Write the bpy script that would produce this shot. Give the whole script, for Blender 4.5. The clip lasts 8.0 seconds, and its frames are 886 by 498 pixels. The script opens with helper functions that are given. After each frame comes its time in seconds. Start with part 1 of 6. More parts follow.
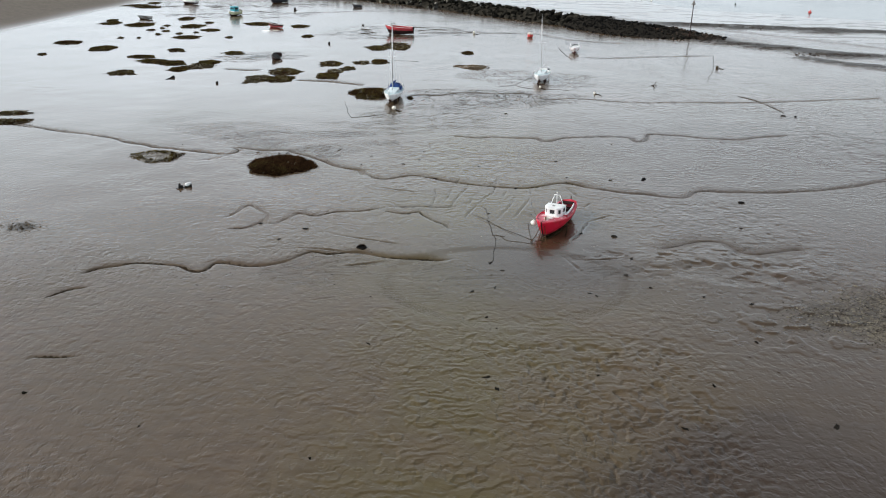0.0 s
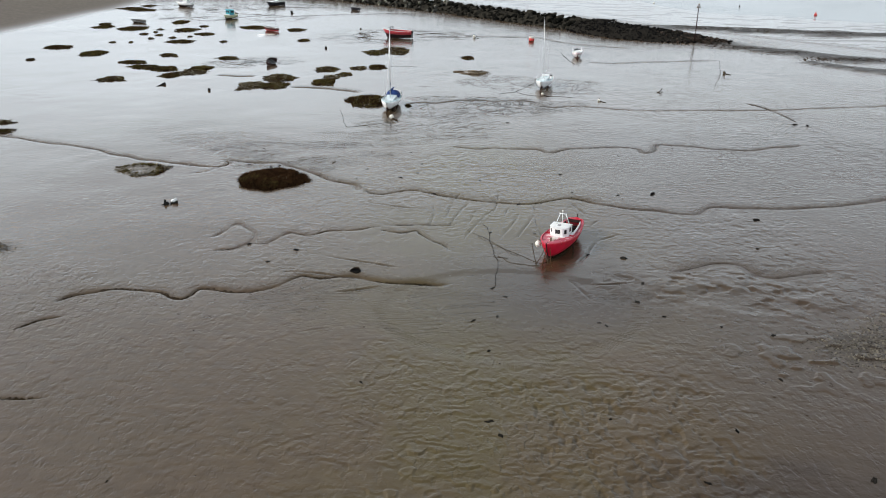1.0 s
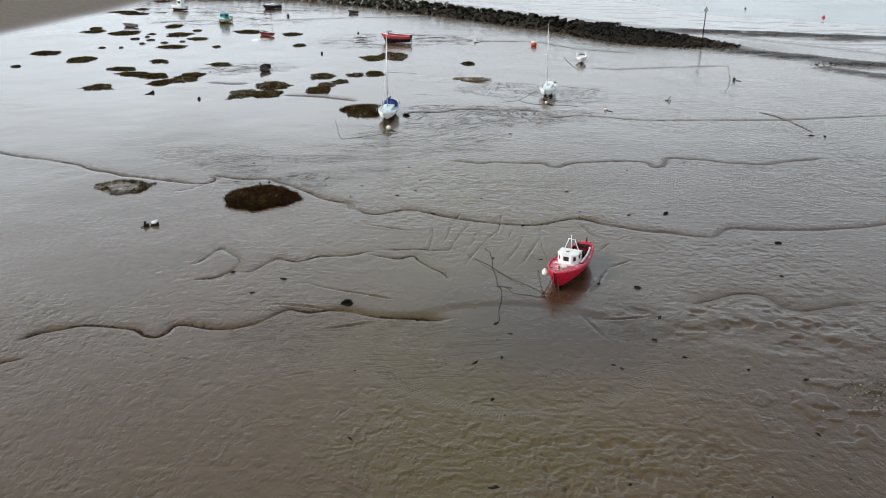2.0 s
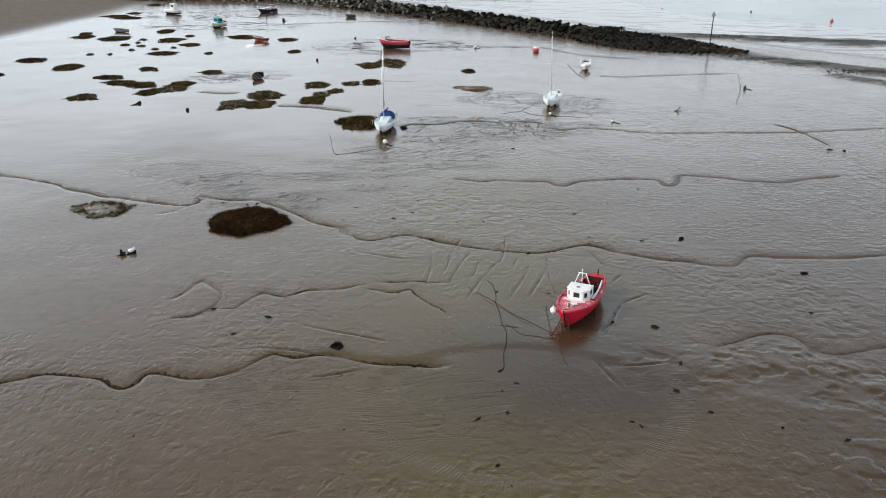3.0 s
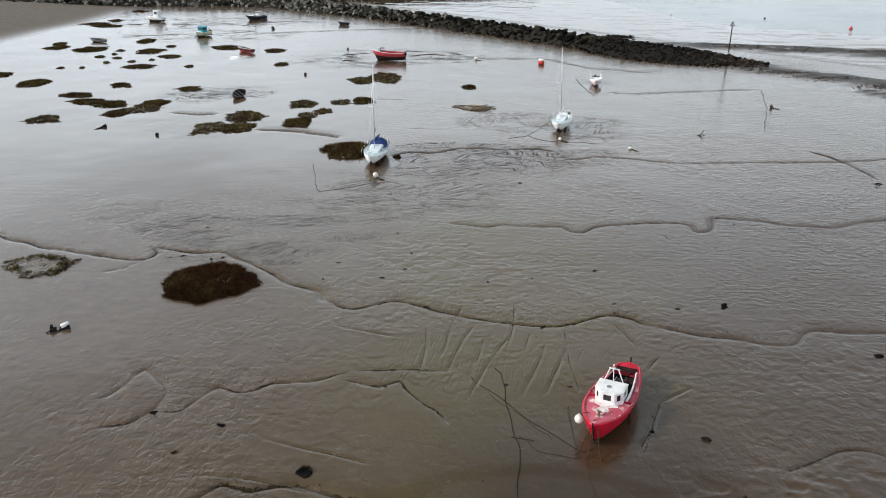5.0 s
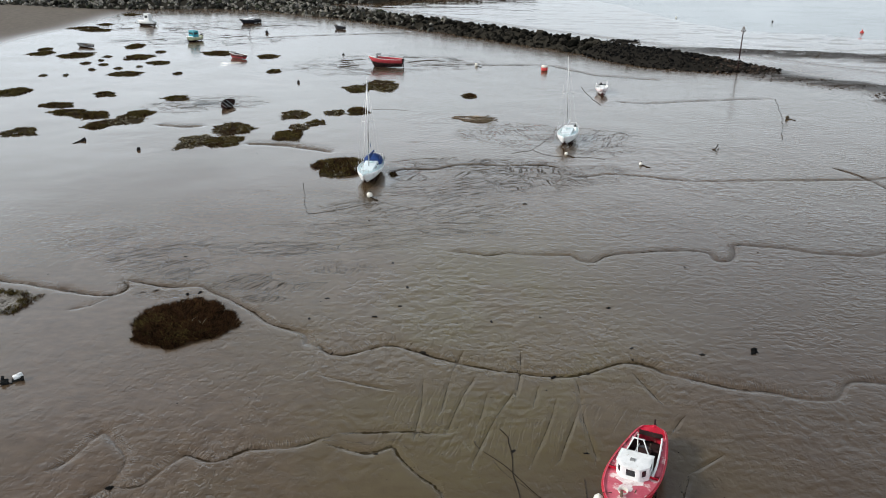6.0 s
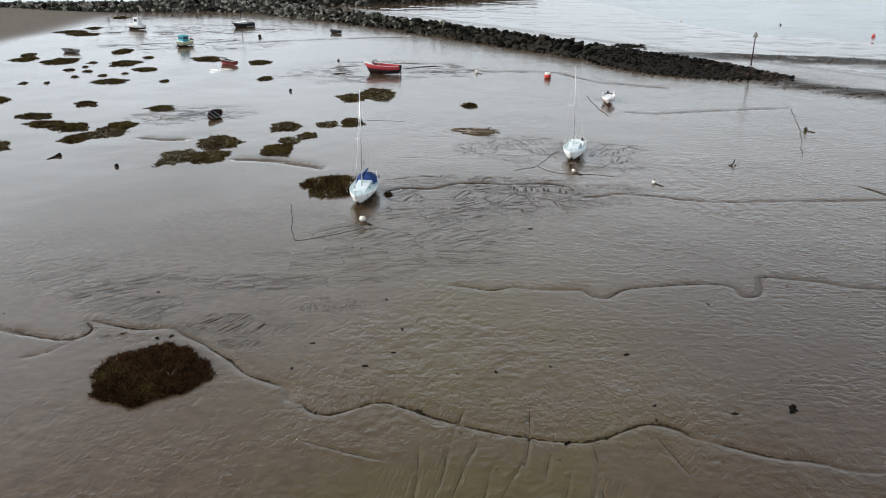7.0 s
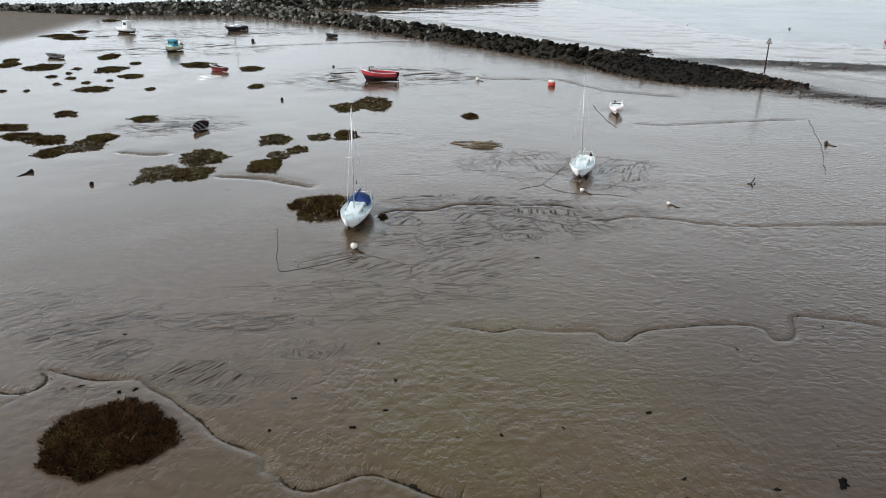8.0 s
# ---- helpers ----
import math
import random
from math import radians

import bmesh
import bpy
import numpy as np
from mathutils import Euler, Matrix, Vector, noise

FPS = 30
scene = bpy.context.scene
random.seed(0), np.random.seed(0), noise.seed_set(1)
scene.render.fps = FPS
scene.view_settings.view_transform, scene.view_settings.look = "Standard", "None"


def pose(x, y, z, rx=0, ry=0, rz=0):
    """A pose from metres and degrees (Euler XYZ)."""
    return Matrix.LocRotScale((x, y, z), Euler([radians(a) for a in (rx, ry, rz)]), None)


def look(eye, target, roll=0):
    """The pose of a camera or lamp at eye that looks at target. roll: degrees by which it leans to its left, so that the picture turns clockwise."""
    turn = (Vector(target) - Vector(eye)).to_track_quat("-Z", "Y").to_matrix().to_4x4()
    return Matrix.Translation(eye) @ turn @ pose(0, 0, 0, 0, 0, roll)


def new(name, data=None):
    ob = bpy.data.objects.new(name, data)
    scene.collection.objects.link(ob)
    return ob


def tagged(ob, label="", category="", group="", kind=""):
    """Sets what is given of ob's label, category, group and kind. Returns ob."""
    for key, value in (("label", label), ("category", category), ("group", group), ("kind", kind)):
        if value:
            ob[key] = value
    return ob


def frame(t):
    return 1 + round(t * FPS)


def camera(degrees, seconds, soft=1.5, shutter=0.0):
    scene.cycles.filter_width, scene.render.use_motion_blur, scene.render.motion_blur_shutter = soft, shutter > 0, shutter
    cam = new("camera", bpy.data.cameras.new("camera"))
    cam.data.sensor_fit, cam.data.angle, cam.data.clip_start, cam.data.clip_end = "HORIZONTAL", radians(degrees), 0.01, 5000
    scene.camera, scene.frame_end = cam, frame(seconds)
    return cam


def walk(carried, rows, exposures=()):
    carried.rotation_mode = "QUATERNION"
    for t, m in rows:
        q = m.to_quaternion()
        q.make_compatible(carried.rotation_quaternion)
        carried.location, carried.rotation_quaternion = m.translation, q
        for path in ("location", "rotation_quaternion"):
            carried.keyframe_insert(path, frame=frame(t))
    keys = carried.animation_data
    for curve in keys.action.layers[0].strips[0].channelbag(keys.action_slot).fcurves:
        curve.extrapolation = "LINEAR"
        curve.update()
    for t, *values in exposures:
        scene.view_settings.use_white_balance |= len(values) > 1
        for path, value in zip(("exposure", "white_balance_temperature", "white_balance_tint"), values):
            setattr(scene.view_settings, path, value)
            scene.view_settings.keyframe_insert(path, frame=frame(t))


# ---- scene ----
# ---- camera: a drone gliding forwards over a tidal flat ----
cam = camera(60.0, 8.0, 1.0)
ROWS = [
    (0.0, -0.000, 0.000, 24.000, 0.306, -23.858, -0.761),
    (0.5, 0.011, 1.802, 24.083, 0.292, -23.836, -0.743),
    (1.0, 0.047, 3.902, 24.103, 0.282, -23.816, -0.721),
    (1.5, 0.101, 6.307, 24.102, 0.299, -23.795, -0.667),
    (3.0, 0.135, 13.879, 24.402, 0.253, -23.746, -0.599),
    (3.5, 0.134, 16.593, 24.494, 0.242, -23.724, -0.613),
    (4.0, 0.173, 19.387, 24.550, 0.239, -23.705, -0.635),
    (4.5, 0.189, 22.212, 24.617, 0.210, -23.712, -0.620),
    (6.0, 0.241, 30.847, 24.711, 0.148, -23.685, -0.597),
    (6.5, 0.242, 33.806, 24.782, 0.109, -23.700, -0.597),
    (7.0, 0.255, 36.845, 24.760, 0.083, -23.688, -0.608),
    (7.5, 0.281, 39.821, 24.735, 0.075, -23.664, -0.640),
    (8.0, 0.291, 42.818, 24.730, 0.063, -23.661, -0.680),
]
walk(cam, [(t, pose(x, y, z, 90 + pitch, roll, yaw)) for t, x, y, z, yaw, pitch, roll in ROWS])

# ---- world and sun: thin bright overcast ----
SUN_ELEV, SUN_AZ = 30.0, -98.0          # azimuth clockwise from +y (ahead)
SKY_STRENGTH, SUN_STRENGTH = 0.1, 2.5


def make_world():
    w = bpy.data.worlds.new("overcast_sky")
    scene.world = w
    w.use_nodes = True
    nt = w.node_tree
    nt.nodes.clear()
    out = nt.nodes.new("ShaderNodeOutputWorld")
    bg = nt.nodes.new("ShaderNodeBackground")
    sky = nt.nodes.new("ShaderNodeTexSky")
    sky.sky_type = "NISHITA"
    sky.sun_disc = False
    sky.sun_elevation, sky.sun_rotation = radians(SUN_ELEV), radians(SUN_AZ)
    sky.air_density, sky.dust_density, sky.ozone_density = 1.0, 4.0, 1.0
    hsv = nt.nodes.new("ShaderNodeHueSaturation")
    hsv.inputs["Saturation"].default_value = 0.6
    tc = nt.nodes.new("ShaderNodeTexCoord")
    mp = nt.nodes.new("ShaderNodeMapping")
    mp.inputs["Scale"].default_value = (1.0, 1.0, 2.6)
    nz = nt.nodes.new("ShaderNodeTexNoise")
    nz.inputs["Scale"].default_value, nz.inputs["Detail"].default_value, nz.inputs["Roughness"].default_value = 2.2, 5.0, 0.55
    ramp = nt.nodes.new("ShaderNodeValToRGB")
    ramp.color_ramp.elements[0].position, ramp.color_ramp.elements[1].position = 0.30, 0.62
    ramp.color_ramp.elements[0].color = (0.62, 0.62, 0.62, 1)
    ramp.color_ramp.elements[1].color = (0.95, 0.95, 0.95, 1)
    mix = nt.nodes.new("ShaderNodeMix")
    mix.data_type = "RGBA"
    # haze: the veil of cloud is brightest low down and thins towards the zenith
    sep = nt.nodes.new("ShaderNodeSeparateXYZ")
    veil = nt.nodes.new("ShaderNodeValToRGB")
    veil.color_ramp.interpolation = "EASE"
    for pos, c in ((0.0, (0.54, 0.60, 0.655)), (0.25, (0.66, 0.73, 0.79)), (0.45, (0.51, 0.565, 0.62)), (0.70, (0.135, 0.15, 0.175)), (1.0, (0.095, 0.107, 0.13))):
        e = veil.color_ramp.elements[0] if pos == 0 else (veil.color_ramp.elements[-1] if pos == 1 else veil.color_ramp.elements.new(pos))
        e.position, e.color = pos, (*c, 1)
    gain = nt.nodes.new("ShaderNodeMix")
    gain.data_type, gain.blend_type = "RGBA", "MULTIPLY"
    gain.inputs["Factor"].default_value = 1.0
    L = nt.links.new
    L(sky.outputs["Color"], hsv.inputs["Color"])
    # the veil glows more on the side of the hidden sun
    dot = nt.nodes.new("ShaderNodeVectorMath")
    dot.operation = "DOT_PRODUCT"
    dot.inputs[1].default_value = (math.sin(radians(SUN_AZ)), math.cos(radians(SUN_AZ)), 0)
    glow = nt.nodes.new("ShaderNodeMath")
    glow.operation = "MULTIPLY_ADD"
    glow.inputs[1].default_value, glow.inputs[2].default_value = 23 * 0.32, 23 * 1.05
    L(tc.outputs["Generated"], dot.inputs[0])
    L(dot.outputs["Value"], glow.inputs[0])
    L(glow.outputs[0], gain.inputs["B"])
    L(tc.outputs["Generated"], mp.inputs["Vector"])
    L(mp.outputs["Vector"], nz.inputs["Vector"])
    L(nz.outputs["Fac"], ramp.inputs["Fac"])
    L(ramp.outputs["Color"], mix.inputs["Factor"])
    L(hsv.outputs["Color"], mix.inputs["A"])
    L(tc.outputs["Generated"], sep.inputs["Vector"])
    L(sep.outputs["Z"], veil.inputs["Fac"])
    L(veil.outputs["Color"], gain.inputs["A"])
    L(gain.outputs["Result"], mix.inputs["B"])
    L(mix.outputs["Result"], bg.inputs["Color"])
    bg.inputs["Strength"].default_value = SKY_STRENGTH
    L(bg.outputs["Background"], out.inputs["Surface"])


make_world()
sun_data = bpy.data.lights.new("sun", "SUN")
sun_data.energy, sun_data.angle, sun_data.color = SUN_STRENGTH, radians(7), (1.0, 0.93, 0.84)
sun = new("sun", sun_data)
sun_dir = Vector((math.sin(radians(SUN_AZ)) * math.cos(radians(SUN_ELEV)), math.cos(radians(SUN_AZ)) * math.cos(radians(SUN_ELEV)), math.sin(radians(SUN_ELEV))))
sun.matrix_world = look(sun_dir * 400, (0, 0, 0))
scene.view_settings.exposure = 0.16


# ---- materials ----
def nodes_of(m):
    m.use_nodes = True
    nt = m.node_tree
    return nt, nt.nodes["Principled BSDF"], nt.nodes.new, nt.links.new


def surface(name, a, b, rough=0.5, metal=0.0, scale=2.0, fine=14.0, bump=0.15, island=False, rough_var=0.12, dirt=None, dirt_at=0.62, spec=0.35):
    """Two-tone procedural surface: broad mottling, fine grain, optional dirt with a shape of its own."""
    m = bpy.data.materials.new(name)
    nt, bsdf, N, L = nodes_of(m)
    tc = N("ShaderNodeTexCoord")
    n1 = N("ShaderNodeTexNoise")
    n1.inputs["Scale"].default_value, n1.inputs["Detail"].default_value = scale, 5.0
    n2 = N("ShaderNodeTexNoise")
    n2.inputs["Scale"].default_value, n2.inputs["Detail"].default_value = fine, 4.0
    for n in (n1, n2):
        L(tc.outputs["Object"], n.inputs["Vector"])
    add = N("ShaderNodeMath")
    add.operation = "MULTIPLY_ADD"
    add.inputs[1].default_value, add.inputs[2].default_value = 0.35, -0.17
    L(n2.outputs["Fac"], add.inputs[0])
    s = N("ShaderNodeMath")
    s.operation = "ADD"
    L(n1.outputs["Fac"], s.inputs[0])
    L(add.outputs[0], s.inputs[1])
    last = s.outputs[0]
    if island:
        g = N("ShaderNodeNewGeometry")
        o = N("ShaderNodeObjectInfo")
        s2 = N("ShaderNodeMath")
        s2.operation = "ADD"
        L(g.outputs["Random Per Island"], s2.inputs[0])
        L(o.outputs["Random"], s2.inputs[1])
        fr = N("ShaderNodeMath")
        fr.operation = "FRACT"
        L(s2.outputs[0], fr.inputs[0])
        s3 = N("ShaderNodeMath")
        s3.operation = "MULTIPLY_ADD"
        s3.inputs[1].default_value = 0.8
        L(fr.outputs[0], s3.inputs[0])
        off = N("ShaderNodeMath")
        off.operation = "SUBTRACT"
        off.inputs[1].default_value = 0.4
        L(last, off.inputs[0])
        L(off.outputs[0], s3.inputs[2])
        last = s3.outputs[0]
    ramp = N("ShaderNodeValToRGB")
    ramp.color_ramp.elements[0].position, ramp.color_ramp.elements[1].position = 0.3, 0.7
    ramp.color_ramp.elements[0].color, ramp.color_ramp.elements[1].color = (*a, 1), (*b, 1)
    L(last, ramp.inputs["Fac"])
    colour = ramp.outputs["Color"]
    if dirt:
        n3 = N("ShaderNodeTexNoise")
        n3.inputs["Scale"].default_value, n3.inputs["Detail"].default_value = scale * 2.3, 6.0
        L(tc.outputs["Object"], n3.inputs["Vector"])
        r3 = N("ShaderNodeValToRGB")
        r3.color_ramp.elements[0].position, r3.color_ramp.elements[1].position = dirt_at - 0.06, dirt_at + 0.06
        L(n3.outputs["Fac"], r3.inputs["Fac"])
        mx = N("ShaderNodeMix")
        mx.data_type = "RGBA"
        mx.inputs["B"].default_value = (*dirt, 1)
        L(r3.outputs["Color"], mx.inputs["Factor"])
        L(colour, mx.inputs["A"])
        colour = mx.outputs["Result"]
    L(colour, bsdf.inputs["Base Color"])
    rr = N("ShaderNodeMapRange")
    rr.inputs["To Min"].default_value, rr.inputs["To Max"].default_value = max(0.03, rough - rough_var), min(1, rough + rough_var)
    L(n2.outputs["Fac"], rr.inputs["Value"])
    L(rr.outputs["Result"], bsdf.inputs["Roughness"])
    bsdf.inputs["Metallic"].default_value = metal
    bsdf.inputs["Specular IOR Level"].default_value = spec
    if bump:
        bp = N("ShaderNodeBump")
        bp.inputs["Strength"].default_value, bp.inputs["Distance"].default_value = bump, 0.03
        L(n2.outputs["Fac"], bp.inputs["Height"])
        L(bp.outputs["Normal"], bsdf.inputs["Normal"])
    return m


def clamped(N, L, value):
    c = N("ShaderNodeClamp")
    L(value, c.inputs["Value"])
    return c.outputs["Result"]


def mud_material():
    m = bpy.data.materials.new("wet_mud_and_sand")
    nt, bsdf, N, L = nodes_of(m)
    geo = N("ShaderNodeNewGeometry")

    def attr(n):
        a = N("ShaderNodeAttribute")
        a.attribute_name = n
        return a.outputs["Fac"]

    def nse(scale, detail, sx=1.0, sy=1.0, rough=0.55):
        mp = N("ShaderNodeMapping")
        mp.inputs["Scale"].default_value = (sx, sy, 1)
        L(geo.outputs["Position"], mp.inputs["Vector"])
        n = N("ShaderNodeTexNoise")
        n.inputs["Scale"].default_value, n.inputs["Detail"].default_value, n.inputs["Roughness"].default_value = scale, detail, rough
        L(mp.outputs["Vector"], n.inputs["Vector"])
        return n.outputs["Fac"]

    def ramp(fac, p0, p1, c0, c1):
        r = N("ShaderNodeValToRGB")
        r.color_ramp.elements[0].position, r.color_ramp.elements[1].position = p0, p1
        r.color_ramp.elements[0].color, r.color_ramp.elements[1].color = (*c0, 1), (*c1, 1)
        L(fac, r.inputs["Fac"])
        return r.outputs["Color"]

    def mix(fac, a, b):
        x = N("ShaderNodeMix")
        x.data_type = "RGBA"
        L(fac, x.inputs["Factor"])
        for k, v in (("A", a), ("B", b)):
            if isinstance(v, tuple):
                x.inputs[k].default_value = (*v, 1)
            else:
                L(v, x.inputs[k])
        return x.outputs["Result"]

    def maths(op, a, b, c=None):
        x = N("ShaderNodeMath")
        x.operation = op
        for i, v in enumerate((a, b, c)):
            if v is None:
                continue
            if isinstance(v, (int, float)):
                x.inputs[i].default_value = v
            else:
                L(v, x.inputs[i])
        return x.outputs[0]

    broad = nse(0.07, 6)
    medium = nse(0.9, 5, 1.0, 1.7)
    grain = nse(9.0, 4)
    silt = ramp(medium, 0.3, 0.7, MUD_DARK, MUD_LIGHT)
    silt = mix(maths("MULTIPLY", ramp(broad, 0.42, 0.62, (0, 0, 0), (1, 1, 1)), 0.45), silt, MUD_ALGAE)
    silt = mix(maths("MULTIPLY", attr("olive_cast"), maths("MULTIPLY_ADD", medium, 0.9, 0.3)), silt, (0.080, 0.062, 0.020))
    silt = mix(maths("MULTIPLY", attr("brown"), 0.9), silt, (0.038, 0.025, 0.0165))
    silt = mix(maths("MULTIPLY", attr("weed"), 0.92), silt, (0.014, 0.012, 0.009))
    silt = mix(maths("MULTIPLY", attr("rust"), 0.6), silt, (0.075, 0.037, 0.018))
    dry = ramp(medium, 0.3, 0.7, (0.092, 0.075, 0.057), (0.14, 0.117, 0.092))
    col = mix(attr("sand"), silt, dry)
    shell = maths("MULTIPLY", attr("shell"), maths("GREATER_THAN", medium, 0.46))
    col = mix(shell, col, (0.62, 0.58, 0.50))
    # cut lips of creeks, scrapes and feathered drain marks
    cut_d = maths("ABSOLUTE", attr("cut_d"), 0)
    arc_v = N("ShaderNodeCombineXYZ")
    L(attr("cut_arc"), arc_v.inputs[0])
    L(attr("cut_d"), arc_v.inputs[1])

    def on(vec, scale, detail, sx=1.0, sy=1.0):
        mp = N("ShaderNodeMapping")
        mp.inputs["Scale"].default_value = (sx, sy, 1)
        L(vec, mp.inputs["Vector"])
        n = N("ShaderNodeTexNoise")
        n.inputs["Scale"].default_value, n.inputs["Detail"].default_value = scale, detail
        L(mp.outputs["Vector"], n.inputs["Vector"])
        return n.outputs["Fac"]

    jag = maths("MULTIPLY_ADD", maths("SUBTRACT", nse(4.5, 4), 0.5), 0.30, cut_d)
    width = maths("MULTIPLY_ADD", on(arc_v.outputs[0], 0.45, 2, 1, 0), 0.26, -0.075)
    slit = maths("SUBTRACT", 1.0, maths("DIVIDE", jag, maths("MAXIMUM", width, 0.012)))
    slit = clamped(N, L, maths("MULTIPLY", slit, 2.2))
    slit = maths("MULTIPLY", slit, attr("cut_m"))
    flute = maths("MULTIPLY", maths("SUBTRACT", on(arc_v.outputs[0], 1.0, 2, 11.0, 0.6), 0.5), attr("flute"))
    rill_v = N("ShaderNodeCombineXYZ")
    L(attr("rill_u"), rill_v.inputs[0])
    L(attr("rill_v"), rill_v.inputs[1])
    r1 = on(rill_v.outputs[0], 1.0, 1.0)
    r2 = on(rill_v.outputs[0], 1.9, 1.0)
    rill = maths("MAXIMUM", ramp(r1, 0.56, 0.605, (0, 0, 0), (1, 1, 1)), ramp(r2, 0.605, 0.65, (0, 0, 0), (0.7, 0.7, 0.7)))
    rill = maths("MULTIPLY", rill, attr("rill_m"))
    # cuts and rills near black: dark mud plus their deep shade painted in
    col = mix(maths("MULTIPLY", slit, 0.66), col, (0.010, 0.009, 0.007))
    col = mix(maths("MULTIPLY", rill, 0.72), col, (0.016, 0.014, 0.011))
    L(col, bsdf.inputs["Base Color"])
    # gloss removed there too, since bump leaves deep cuts unshaded; weed is dull as well
    cut_shade_and_weed = N("ShaderNodeMath")
    cut_shade_and_weed.operation, cut_shade_and_weed.use_clamp = "MAXIMUM", True
    L(maths("MAXIMUM", slit, rill), cut_shade_and_weed.inputs[0])
    L(attr("weed"), cut_shade_and_weed.inputs[1])
    L(maths("MULTIPLY_ADD", cut_shade_and_weed.outputs[0], -0.5, 0.5), bsdf.inputs["Specular IOR Level"])
    wet = attr("film")
    r = maths("MULTIPLY_ADD", wet, -0.38, 0.46)
    r = maths("MULTIPLY_ADD", maths("SUBTRACT", medium, 0.5), 0.22, r)
    r = maths("MULTIPLY_ADD", attr("chop"), 0.06, maths("MAXIMUM", r, 0.06))
    r = maths("MULTIPLY_ADD", attr("sand"), 0.55, r)
    L(r, bsdf.inputs["Roughness"])
    bsdf.inputs["IOR"].default_value = 1.42
    pillow = maths("ABSOLUTE", maths("SUBTRACT", nse(1.15, 3, 1.1, 0.9, 0.5), 0.5), 0)
    pits = ramp(nse(2.0, 3, 1.2, 0.85, 0.5), 0.52, 0.61, (0, 0, 0), (1, 1, 1))
    pocks = ramp(nse(5.5, 2, 1.15, 0.85, 0.5), 0.60, 0.68, (0, 0, 0), (1, 1, 1))
    h = maths("SUBTRACT", maths("MULTIPLY", pillow, 0.20), maths("MULTIPLY", pits, 0.035))
    h = maths("SUBTRACT", h, maths("MULTIPLY", pocks, 0.007))
    h = maths("ADD", h, maths("MULTIPLY", grain, 0.012))
    # lobed terrace edges, crisp on their southern side
    sep = N("ShaderNodeSeparateXYZ")
    L(geo.outputs["Position"], sep.inputs[0])

    def terrace(length, warp, scale, edge_w):
        ph = maths("MULTIPLY_ADD", nse(scale, 4, 0.8, 1.0), warp, maths("MULTIPLY", sep.outputs[1], 1 / length))
        ph = maths("FRACT", maths("MULTIPLY_ADD", sep.outputs[0], 0.09 / length, ph), 0)
        return maths("MINIMUM", maths("DIVIDE", ph, edge_w), maths("DIVIDE", maths("SUBTRACT", 1.0, ph), 1 - edge_w))

    t1 = maths("MULTIPLY", terrace(1.15, 4.5, 0.42, 0.13), ramp(nse(0.55, 3), 0.46, 0.62, (0.02, 0.02, 0.02), (1, 1, 1)))
    t2 = maths("MULTIPLY", terrace(0.50, 5.0, 0.95, 0.16), ramp(nse(0.8, 3, 0.8, 1.2), 0.48, 0.64, (0, 0, 0), (1, 1, 1)))
    steps = maths("MULTIPLY_ADD", t2, 0.015, maths("MULTIPLY", t1, 0.032))
    h = maths("ADD", h, steps)
    amp = maths("MULTIPLY", maths("MULTIPLY_ADD", wet, -0.74, 1.0), maths("MULTIPLY_ADD", attr("chop"), -0.45, 1.0))
    amp = maths("MULTIPLY", maths("MAXIMUM", amp, 0.10), maths("MULTIPLY_ADD", attr("calm"), -0.92, 1.0))
    amp = maths("MULTIPLY", amp, ramp(nse(0.33, 3), 0.34, 0.62, (0.35, 0.35, 0.35), (1, 1, 1)))
    bp = N("ShaderNodeBump")
    bp.inputs["Distance"].default_value = 1.0
    h = maths("MULTIPLY", h, amp)
    # sharp little wave marks on the open, seaward side
    chop = maths("SUBTRACT", maths("ABSOLUTE", maths("SUBTRACT", nse(1.1, 3, 0.75, 1.1, 0.5), 0.5), 0), maths("MULTIPLY", ramp(nse(2.0, 2, 0.8, 1.0), 0.5, 0.6, (0, 0, 0), (1, 1, 1)), 0.10))
    h = maths("MULTIPLY_ADD", maths("MULTIPLY", maths("MULTIPLY", chop, 0.16), ramp(nse(0.25, 3), 0.36, 0.62, (0.30, 0.30, 0.30), (1, 1, 1))), attr("chop"), h)
    h = maths("SUBTRACT", h, maths("MULTIPLY", slit, 0.16))
    h = maths("SUBTRACT", h, maths("MULTIPLY", rill, 0.09))
    h = maths("ADD", h, maths("MULTIPLY", flute, 0.085))
    bp.inputs["Strength"].default_value = 1.0
    L(h, bp.inputs["Height"])
    L(bp.outputs["Normal"], bsdf.inputs["Normal"])
    return m


